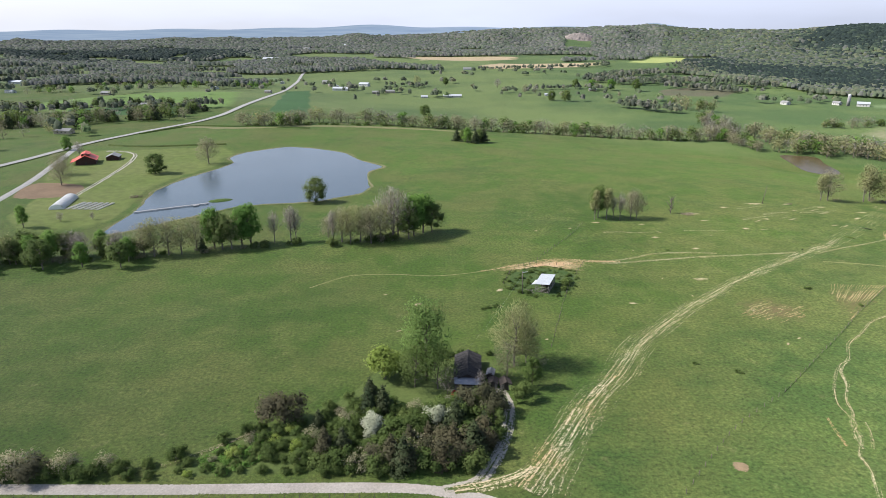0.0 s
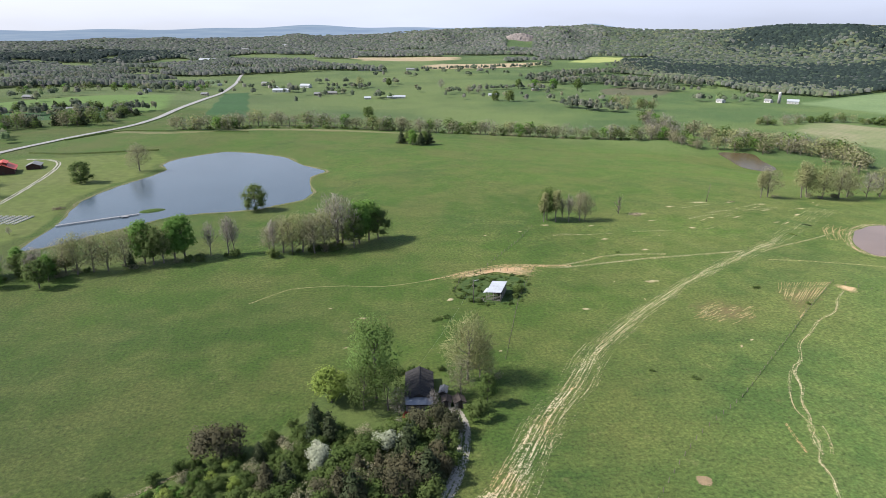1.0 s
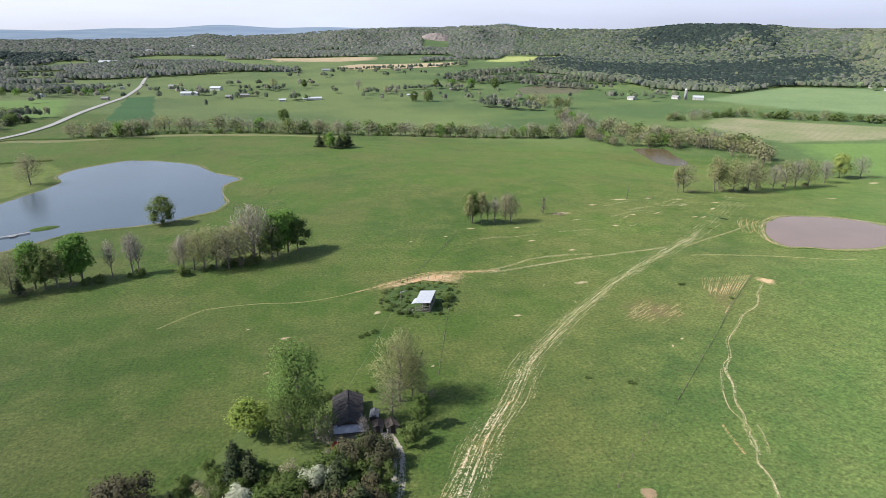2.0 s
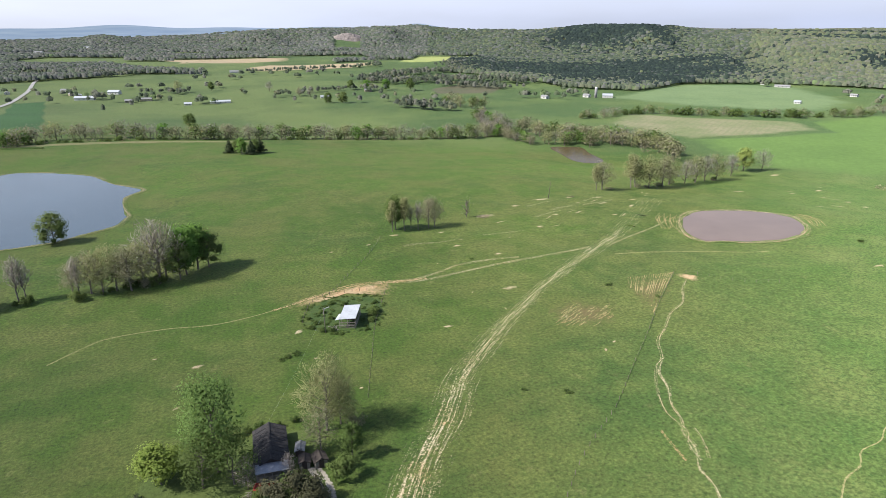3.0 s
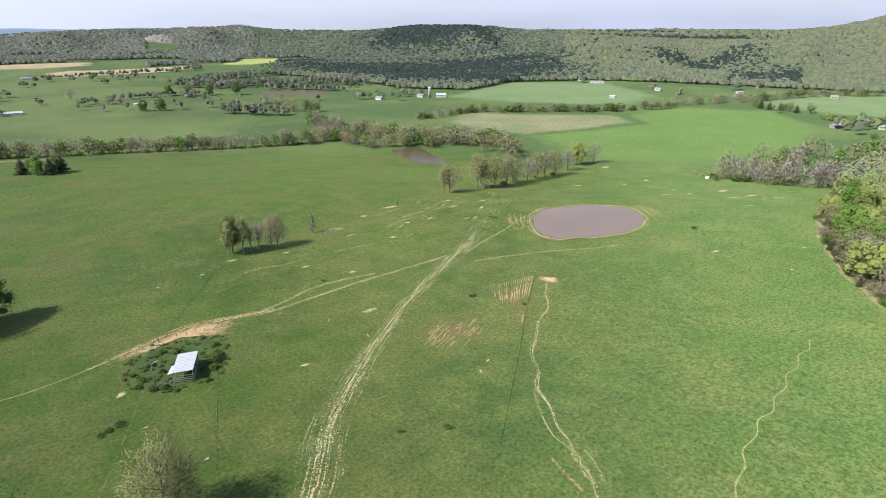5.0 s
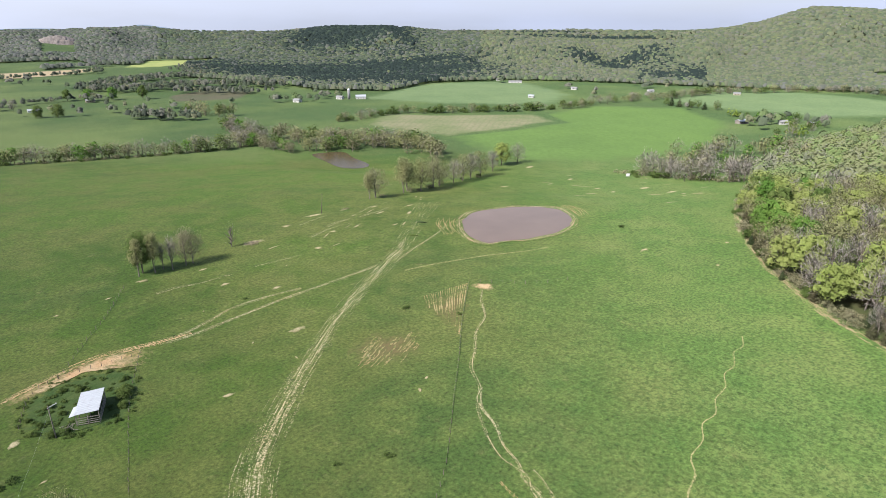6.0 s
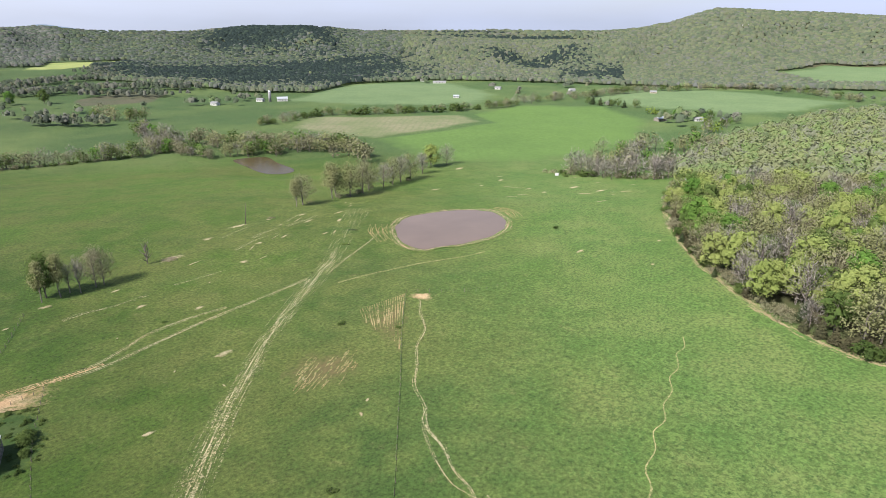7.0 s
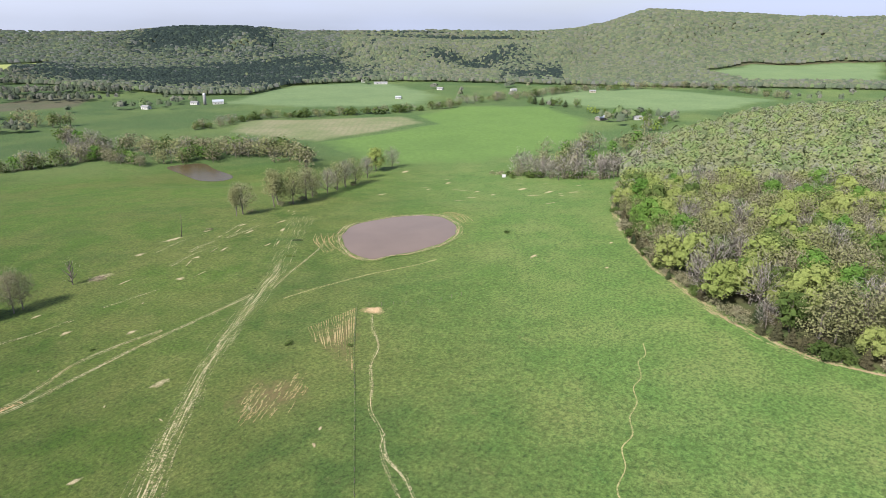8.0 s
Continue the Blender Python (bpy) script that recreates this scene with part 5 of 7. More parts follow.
ROWS += row_of_trees([(828, 530), (822, 504), (822, 474), (824, 451)], 11, 3, [("dull", 3), ("cedar", 2), ("budding", 1)], 10, 14, 11)
ROWS += row_of_trees([(794, 413), (775, 378), (754, 357), (775, 341), (706, 304), (640, 300)], 13, 9, [("dull", 3), ("green", 2), ("limebush", 1), ("bare", 2)], 8, 15, 12)
ROWS += row_of_trees([(765, 601), (834, 592), (915, 566), (1034, 540), (1137, 484), (1200, 410), (1166, 335), (1098, 250)], 6.5, 6, [("bare", 3), ("budding", 3), ("dull", 2), ("olive", 2)], 9, 15, 17, 1.5)
ROWS += row_of_trees([(-262, 690), (-300, 765), (-430, 745), (-520, 735)], 3, 4, [("cedar", 5), ("dull", 2), ("bare", 1)], 8, 12, 18, 1.3)
ROWS += row_of_trees([(-560, 900), (-490, 955), (-420, 1010), (-345, 1100), (-300, 1210)], 7, 10, [("dull", 2), ("green", 1), ("bare", 2), ("round", 1)], 9, 14, 19)
ROWS += row_of_trees([(305, 875), (320, 833), (335, 822), (352, 815)], 6, 5, [("budding", 3), ("olive", 2), ("dull", 1)], 14, 20, 13)
for x, y, h, k in ((-19, 716, 16, "dull"), (158, 953, 15, "lakeside"), (178, 945, 16, "lakeside"), (133, 1060, 14, "budding"), (148, 1051, 15, "bare"), (227, 1126, 17, "dull"), (251, 1113, 17, "round"), (280, 1098, 18, "round"), (316, 1078, 20, "dull"), (-45, 1182, 20, "olive"), (6, 1199, 15, "dull"), (96, 1150, 16, "bare")):
    tree(k, x, y, h, "single trees of the far meadows", "tree standing alone in a far meadow", stretch=1.2)
ROWS += row_of_trees([(-371, 541), (-351, 554), (-329, 569), (-300, 590)], 13, 6, LEAFLESS + [("green", 2)], 10, 15, 14)
ROWS += row_of_trees([(-419, 600), (-364, 606), (-345, 628), (-311, 640), (-262, 655)], 2.6, 11, [("dull", 3), ("cedar", 2), ("budding", 3), ("green", 1)], 11, 18, 15)
ROWS += row_of_trees([(-360, 480), (-345, 420), (-370, 380), (-400, 330)], 7, 14, [("dull", 2), ("green", 2), ("bare", 2)], 10, 14, 16)

ROWS += row_of_trees([(-560, 590), (-470, 600), (-419, 612), (-364, 618), (-330, 640), (-270, 668)], 2.6, 12, [("dull", 3), ("cedar", 2), ("bare", 3), ("green", 1)], 9, 15, 24)
ROWS += row_of_trees([(-640, 500), (-560, 500), (-470, 480), (-420, 440), (-400, 390)], 5, 14, [("dull", 3), ("green", 2), ("bare", 3)], 9, 14, 25)
ROWS += row_of_trees([(406, 318), (412, 281), (415, 255), (425, 232)], 2.2, 5, [("twigbush", 3), ("bush", 1)], 4, 7, 26)

# the near wood: edge trees one by one, the rest as one mass
WOODMIX = [("yellowgreen", 3.6), ("olive", 2.4), ("green", 2.2), ("bare", 2.6), ("budding", 2.0), ("dull", 1.2), ("cedar", 0.4)]
rw = random.Random(21)
edge_trees, deep_trees = [], []
cells = {}
for _ in range(60000):
    x, y = rw.uniform(205, 900), rw.uniform(-60, 265)
    key = (int(x // 6.5), int(y // 6.5))
    if any((key[0] + i, key[1] + j) in cells and math.hypot(cells[key[0] + i, key[1] + j][0] - x, cells[key[0] + i, key[1] + j][1] - y) < 5.6 for i in (-1, 0, 1) for j in (-1, 0, 1)):
        continue
    if key not in cells:
        cells[key] = (x, y)
pos = np.array([p for p in cells.values()])
depth = -off_edge(WOOD_EDGE, pos[:, 0], pos[:, 1])
order = np.argsort(np.hypot(pos[:, 0] - 20, pos[:, 1] - 70))
for i in order:
    x, y, d = float(pos[i, 0]), float(pos[i, 1]), float(depth[i])
    if d < 1.5:
        continue
    if y < 15 and rw.random() > 0.3:
        continue
    (edge_trees if len(edge_trees) < 400 and y > 30 else deep_trees).append((x, y, d))
WOOD, single = [], 0
for x, y, d in edge_trees:
    kind = choose(rw, WOODMIX)
    if d < 5 and rw.random() < 0.5:
        kind = choose(rw, [("twigbush", 2), ("bush", 2), ("rustcedar", 1), ("cedar", 1), ("bare", 1)])
    h = rw.uniform(4, 8) if kind in ("twigbush", "bush", "rustcedar", "cedar") else rw.uniform(12, 19) * (0.8 if d < 6 else 1)
    if single < 300 and (d < 18 or y > 60):
        single += 1
        tree(kind, x, y, h, "trees of the near wood", stretch=1.2 if "bush" not in kind else 0.9, level="wood")
    else:
        WOOD.append((kind, x, y, h, 1.25))
c = curve_points(WOOD_EDGE[1:10], 1.0)
for k in range(0, len(c), 5):
    kind = choose(rw, [("twigbush", 3), ("bush", 2), ("rustcedar", 4), ("cedar", 1)])
    tree(kind, c[k][0] + 2.0 + rw.gauss(0, 0.7), c[k][1] + rw.gauss(0, 0.7), rw.uniform(3.5, 7), "bushes along the wood edge", stretch=1.2)
joined("near_wood", WOOD, "mixed spring wood of green and bare trees", "woods", "mid")
joined("hedgerow_trees", ROWS, "bare and budding trees along hedges and creek", "trees")

# ---- far woods ----
# first two rows lean grey-blue, imitating haze; cedar is deepened for cloud shadow
TINTS = {
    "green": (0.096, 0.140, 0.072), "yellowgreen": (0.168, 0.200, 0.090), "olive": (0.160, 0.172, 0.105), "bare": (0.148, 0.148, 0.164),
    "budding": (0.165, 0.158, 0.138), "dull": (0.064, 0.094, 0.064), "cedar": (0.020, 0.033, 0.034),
    "fresh": (0.165, 0.260, 0.080), "sunny": (0.235, 0.280, 0.100), "tawny": (0.225, 0.228, 0.130), "grey": (0.225, 0.216, 0.200),
}


def woods(name, spots, mix, each, label, seed, size, vivid=0.45, core=0.95):
    """A wood of many trees too far to tell apart: x, y, height and crown radius for every tree."""
    rs = np.random.RandomState(seed)
    spots = np.asarray(spots, float)
    n = len(spots)
    x, y, h, rad = spots[:, :4].T
    z = surf_many(x, y)
    kinds = np.array([TINTS[k] for k, _ in mix])
    weight = np.array([w for _, w in mix], float)
    pickd = rs.choice(len(mix), n, p=weight / weight.sum())
    tint = kinds[pickd] * rs.uniform(0.9, 1.1, (n, 1))
    tint = tint * vivid + (1 - vivid) * (kinds * weight[:, None]).sum(0) / weight.sum()
    d = rs.normal(size=(n, each, 3))
    d[..., 2] = np.abs(d[..., 2]) * 1.1 - 0.25
    d /= np.linalg.norm(d, axis=2, keepdims=True)
    lump = 0.9 + 0.2 * np.sin(3 * np.arctan2(d[..., 1], d[..., 0]) + rs.uniform(0, 6, (n, 1)))
    c = np.stack([x[:, None] + d[..., 0] * rad[:, None] * lump, y[:, None] + d[..., 1] * rad[:, None] * lump, (z + h * 0.55)[:, None] + d[..., 2] * (h * 0.42)[:, None] * rs.uniform(0.8, 1.05, (n, each))], -1).reshape(-1, 3)
    out = d.reshape(-1, 3) + rs.normal(0, 0.3, (n * each, 3)) + (0, 0, 0.2)
    out /= np.linalg.norm(out, axis=1, keepdims=True)
    wide = np.repeat(rad * size, each) * rs.uniform(0.7, 1.3, n * each)
    fine = each > 40
    v, f = blades(rs, c, out, wide) if fine else sprays(rs, c, out, wide, 0.85)
    f = f if fine else cut(f)
    corners = 3 if fine else 4
    soft = d.reshape(-1, 3) * 0.55 + rs.normal(0, 0.03, (n * each, 3)) + (0, 0, 0.65)
    dome, dome_faces = (BALL, BALL_FACES) if each > 10 else (MOUND, MOUND_FACES)
    k = len(dome)
    jit = rs.uniform(0.72, 1.05, (n, k, 1))
    dv = dome[None] * jit * np.stack([rad, rad, h * 0.42], 1)[:, None] * core + np.stack([x, y, z + h * 0.55], 1)[:, None]
    ds = dome[None] * 0.55 + rs.normal(0, 0.03, (n, k, 3)) + (0, 0, 0.65)
    df = cut((dome_faces[None] + (np.arange(n) * k)[:, None, None]).reshape(-1, 4) + len(v))
    norms = np.concatenate([np.repeat(soft, corners, axis=0), ds.reshape(-1, 3)])
    norms /= np.linalg.norm(norms, axis=1, keepdims=True)
    me = mesh_of(name, np.concatenate([v, dv.reshape(-1, 3)]), np.concatenate([f, df]), M["woods"], False, norms, tree_color=np.concatenate([np.repeat(tint, corners * each, axis=0), np.repeat(tint, k, axis=0)]))
    return tagged(new(name, me), label, "woods", kind="stuff")


# the crown of a tree seen from a mile away: a flat top over a wider skirt, in triangles
CROWN = np.array([(0.6 * math.cos(a), 0.6 * math.sin(a), 0.92) for a in np.arange(3) * 2.094] + [(math.cos(a), math.sin(a), 0.33) for a in np.arange(3) * 2.094 + 1.047])
CROWN_FACES = np.array([(0, 1, 2), (0, 3, 1), (1, 4, 2), (2, 5, 0), (3, 4, 1), (4, 5, 2), (5, 3, 0)])


def far_woods(name, spots, mix, label, seed, vivid=0.45):
    """A wood on a far hill: a small crown for every tree, its tint by kind and by slow patches."""
    rs = np.random.RandomState(seed)
    x, y, h, rad = np.asarray(spots, float)[:, :4].T
    n = len(x)
    kinds = np.array([TINTS[k] for k, _ in mix])
    weight = np.array([w for _, w in mix], float)
    order = np.cumsum(weight / weight.sum())
    slow = 0.5 + 0.5 * bulge(x * 0.8 + 70, y * 0.8)
    pick = np.searchsorted(order, np.clip(0.75 * rs.rand(n) + 0.25 * slow, 0, 0.9999))
    tint = kinds[pick] * rs.uniform(0.8, 1.2, (n, 1))
    tint = tint * vivid + (1 - vivid) * (kinds * weight[:, None]).sum(0) / weight.sum()
    g = rs.uniform(0, 6.28, n)
    ca, sa = np.cos(g)[:, None], np.sin(g)[:, None]
    q = CROWN[None] * np.concatenate([rs.uniform(0.72, 1.25, (n, 6, 2)), rs.uniform(0.9, 1.08, (n, 6, 1))], 2)
    v = np.stack([x[:, None] + rad[:, None] * (q[..., 0] * ca - q[..., 1] * sa), y[:, None] + rad[:, None] * (q[..., 0] * sa + q[..., 1] * ca), surf_many(x, y)[:, None] + h[:, None] * q[..., 2]], -1)
    w = CROWN[None] * (0.62, 0.62, 0.45) + np.zeros((n, 1, 1))
    w = np.stack([w[..., 0] * ca - w[..., 1] * sa, w[..., 0] * sa + w[..., 1] * ca, w[..., 2]], -1) + rs.normal(0, 0.1, (n, 6, 3)) + (0, 0, 0.34)
    w /= np.linalg.norm(w, axis=2, keepdims=True)
    f = (CROWN_FACES[None] + (np.arange(n) * 6)[:, None, None]).reshape(-1, 3)
    me = mesh_of(name, v.reshape(-1, 3), f, M["woods"], False, w.reshape(-1, 3), tree_color=np.repeat(tint, 6, axis=0))
    return tagged(new(name, me), label, "woods", kind="stuff")


HOMES = [(-172, 1140), (-204, 1220), (-100, 1090), (0, 1020), (-40, 1690), (540, 905), (470, 905), (935, 925), (745, 372), (770, 335), (-337, 755), (-451, 890), (-600, 930), (-357, 1045), (-300, 1270), (-330, 575), (265, 935), (248, 1095)]
rd = random.Random(8)
woods("hillside_wood", [(x, y, rd.uniform(12, 18), rd.uniform(4.2, 5.8)) for x, y, d in deep_trees], [("sunny", 3), ("fresh", 3), ("tawny", 3), ("grey", 2.6), ("green", 1.0)], 90, "mixed spring wood covering the hillside", 3, 0.28, 0.5, 0.74)

OPEN = [[(-740, 1040), (-800, 1180), (-665, 1250), (-590, 1130)], [(-450, 1200), (-500, 1330), (-345, 1420), (-305, 1270)], [(-540, 1880), (-600, 2060), (-470, 2100), (-440, 1900)], [(-900, 1270), (-1000, 1420), (-850, 1500), (-760, 1340)],
        [(484, 1776), (650, 2109), (844, 1964), (754, 1867), (550, 1718)], [(86, 1769), (157, 1949), (448, 1844), (415, 1742), (251, 1632), (119, 1640)], [(-142, 2420), (253, 2135), (233, 2043), (93, 2029), (-66, 1954)],
        [(310, 1252), (432, 1360), (552, 1230), (470, 1000), (360, 970)], [(556, 874), (808, 1010), (940, 960), (960, 890), (838, 680), (650, 690), (580, 786)], [(1566, 530), (1925, 500), (2115, 200), (1480, 150), (1360, 366)]]
ps, bs = [], []
r = 860.0
rf = random.Random(4)
while r < 4750:
    gap = 0.0055 * r
    count = int(r * radians(138) / gap)
    for i in range(count):
        b = -45 + 138 * (i + rf.random()) / count
        q = r + rf.uniform(-0.5, 0.5) * gap
        ps.append((10 + q * math.sin(radians(b)), 40 + q * math.cos(radians(b))))
        bs.append((b, q, gap))
    r += gap * 0.95
ps, bs = np.array(ps), np.array(bs)
foot = np.interp(bs[:, 0], BEARING, FOOT)
field = bulge(ps[:, 0], ps[:, 1])
open_land = np.zeros(len(ps), bool)
for poly in OPEN:
    open_land |= inside(poly, ps[:, 0], ps[:, 1])
b, q = bs[:, 0], bs[:, 1]
hill = (q > foot - 60) & (b > 4) | (q > foot)
low = (b > 20) & (b < 46) & (q > np.interp(b, [20, 30, 38, 46], [1500, 1130, 1080, 1350])) | (b > 46) & (q > np.interp(b, [46, 60, 70, 80, 100], [1330, 1250, 1250, 1300, 1400]))
mid_field = (b > 8) & (b < 24) & (q < 1900)
valley = (b <= 20) & (field > np.interp(b, [-45, -12, -5, 5, 20], [-0.12, -0.10, 0.05, 0.40, 0.25]) - 0.25 * smooth(2200, 3400, q) - 0.5 * smooth(1900, 2200, q) * (b > -6)) & ~mid_field & (q > np.interp(b, [-45, -20, -8, 5], [1120, 1160, 1330, 1750]))
crest = np.interp(b, BEARING, CREST)
behind = (q > crest + 90) & (np.random.RandomState(6).rand(len(ps)) > 0.15)
quarry = (np.abs(b - 11.4) < 1.15) & (q > 2650) & (q < 3020)
keep = (hill | low | valley) & ~open_land & ~behind & ~quarry
lone = ~keep & ~open_land & (np.random.RandomState(2).rand(len(ps)) < np.where(q > 1000, 0.012, 0.005)) & (field > 0.1)
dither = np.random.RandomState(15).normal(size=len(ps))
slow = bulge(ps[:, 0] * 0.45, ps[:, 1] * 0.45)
# where cloud shadow is painted by giving trees the dark cedar tints
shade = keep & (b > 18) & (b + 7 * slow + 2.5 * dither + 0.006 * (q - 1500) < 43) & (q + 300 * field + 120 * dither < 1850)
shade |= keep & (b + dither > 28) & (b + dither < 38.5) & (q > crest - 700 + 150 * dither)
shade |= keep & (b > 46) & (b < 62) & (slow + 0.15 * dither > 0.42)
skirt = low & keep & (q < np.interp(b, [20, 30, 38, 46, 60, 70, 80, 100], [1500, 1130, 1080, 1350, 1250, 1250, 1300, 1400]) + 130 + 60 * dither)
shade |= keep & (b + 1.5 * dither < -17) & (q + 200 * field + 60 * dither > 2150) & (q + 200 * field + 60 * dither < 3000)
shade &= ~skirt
ridge = keep & (b > 44) & ~shade & ~skirt


def spots_of(mask, seed, grow=1.0):
    r = np.random.RandomState(seed)
    g = bs[mask, 2]
    return np.c_[ps[mask], grow * np.minimum(9 + g * 0.30, 14) * r.uniform(0.8, 1.15, mask.sum()), g * 0.72 * r.uniform(0.7, 1.3, mask.sum())]


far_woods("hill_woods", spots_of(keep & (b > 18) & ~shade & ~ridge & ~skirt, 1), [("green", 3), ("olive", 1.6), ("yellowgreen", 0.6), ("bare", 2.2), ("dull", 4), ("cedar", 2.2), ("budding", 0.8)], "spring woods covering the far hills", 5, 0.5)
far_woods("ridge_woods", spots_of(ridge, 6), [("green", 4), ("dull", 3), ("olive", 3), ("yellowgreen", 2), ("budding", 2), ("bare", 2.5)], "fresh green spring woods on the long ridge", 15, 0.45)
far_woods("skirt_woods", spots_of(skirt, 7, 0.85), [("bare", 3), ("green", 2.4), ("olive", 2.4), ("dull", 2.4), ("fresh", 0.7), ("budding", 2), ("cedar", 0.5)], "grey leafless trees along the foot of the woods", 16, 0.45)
# cloud shadow put into the tree colours, not another kind of wood
far_woods("dark_woods", spots_of(shade, 2), [("cedar", 7), ("dull", 1.6), ("bare", 0.5), ("green", 0.3)], "far woods coloured dark to imitate cloud shadow", 6)
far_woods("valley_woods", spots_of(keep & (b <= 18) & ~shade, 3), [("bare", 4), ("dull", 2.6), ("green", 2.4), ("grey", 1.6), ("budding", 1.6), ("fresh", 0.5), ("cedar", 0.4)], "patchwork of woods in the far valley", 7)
HEDGES = [([(240, 876), (262, 843), (290, 814)], 14, 12), ([(-80, 2400), (92, 2310), (249, 2180)], 11, 14), ([(83, 1630), (202, 1615), (296, 1650), (430, 1735)], 11, 8), ([(292, 1262), (340, 1208), (405, 1210), (489, 1195), (542, 1110)], 14, 26),
          ([(149, 1105), (186, 1121), (233, 1132), (270, 1154)], 11, 9), ([(398, 1130), (442, 1084), (475, 1041)], 13, 20), ([(-463, 690), (-404, 706), (-365, 725), (-306, 705), (-259, 747)], 12, 10),
          ([(-536, 1044), (-550, 1194), (-579, 1510), (-444, 1575), (-371, 1610)], 13, 20), ([(-694, 1041), (-700, 1141), (-671, 1212)], 13, 22), ([(-442, 1731), (-367, 1652), (-270, 1755), (-189, 1567), (-119, 1710)], 12, 16),
          ([(-97, 1190), (-60, 1192), (-44, 1160), (-30, 1192)], 10, 8), ([(300, 1290), (420, 1400), (560, 1500), (600, 1640)], 14, 30)]
rg = np.random.RandomState(19)
lined = []
for pts, tall, wide in HEDGES:
    for x, y in curve_points(pts, 4.0):
        for _ in range(1 + wide // 12):
            lined.append((x + rg.normal(0, 0.5 * wide), y + rg.normal(0, 0.5 * wide), tall * rg.uniform(0.6, 1.15), tall * rg.uniform(0.22, 0.36)))
woods("hedge_lines", lined, [("grey", 2), ("dull", 2.5), ("tawny", 1.2), ("green", 2), ("cedar", 1.5)], 14, "dark hedges and tree belts of the valley", 20, 0.7)
rh = np.random.RandomState(12)
around = [(x + rh.normal(0, 24), y + rh.normal(0, 18), rh.uniform(8, 15), rh.uniform(3.5, 6)) for x, y in HOMES for _ in range(7)]
woods("farm_trees", around, [("grey", 2), ("dull", 2), ("tawny", 1), ("fresh", 1), ("green", 2), ("cedar", 0.8)], 16, "trees grown up round the valley farms", 10, 0.6)
woods("scattered_trees", spots_of(lone, 4), [("grey", 2), ("dull", 2), ("tawny", 1), ("green", 2)], 16, "scattered trees and hedges of the valley", 9, 0.8)


# ---- buildings ----
def box(bm, x0, x1, y0, y1, z0, z1):
    vs = [bm.verts.new((x, y, z)) for z in (z0, z1) for x, y in ((x0, y0), (x1, y0), (x1, y1), (x0, y1))]
    for f in ((3, 2, 1, 0), (4, 5, 6, 7), (0, 1, 5, 4), (1, 2, 6, 5), (2, 3, 7, 6), (3, 0, 4, 7)):
        bm.faces.new([vs[i] for i in f])


def slab(bm, a, b, c, d, thick):
    """A thin plate over four corners."""
    up = (Vector(b) - Vector(a)).cross(Vector(d) - Vector(a)).normalized() * thick
    lo = [bm.verts.new(p) for p in (a, b, c, d)]
    hi = [bm.verts.new(Vector(p) + up) for p in (a, b, c, d)]
    bm.faces.new(lo[::-1])
    bm.faces.new(hi)
    for i in range(4):
        bm.faces.new((lo[i], lo[(i + 1) % 4], hi[(i + 1) % 4], hi[i]))


def boxed(name, dims, material, parent, label=""):
    bm = bmesh.new()
    box(bm, *dims)
    return part(name, bm, material, parent, label)


def plate(name, corners, thick, material, parent, label=""):
    bm = bmesh.new()
    slab(bm, *corners, thick)
    return part(name, bm, material, parent, label)


def pole(name, a, b, ra, rb, material, parent, sides=8, label=""):
    v, f = [], []
    tube(v, f, a, b, ra, rb, sides)
    me = mesh_of(name, v, f, material, True)
    bm = bmesh.new()
    bm.from_mesh(me)
    bmesh.ops.holes_fill(bm, edges=bm.edges[:], sides=sides)
    bm.to_mesh(me)
    bm.free()
    return part(name, me, None, parent, label)


def gable_walls(bm, w, l, h, rise, t=0.2):
    """Four walls, the ends carried up into the gables, open below the roof."""
    for x0, x1 in ((-w / 2, -w / 2 + t), (w / 2 - t, w / 2)):
        box(bm, x0, x1, -l / 2, l / 2, 0, h)
    for y in (-l / 2, l / 2 - t):
        a = [(-w / 2 + t, 0), (w / 2 - t, 0), (w / 2 - t, h), (0, h + rise * (1 - 2 * t / w)), (-w / 2 + t, h)]
        lo = [bm.verts.new((x, y, z)) for x, z in a]
        hi = [bm.verts.new((x, y + t, z)) for x, z in a]
        bm.faces.new(lo)
        bm.faces.new(hi[::-1])
        for i in range(5):
            bm.faces.new((lo[(i + 1) % 5], lo[i], hi[i], hi[(i + 1) % 5]))


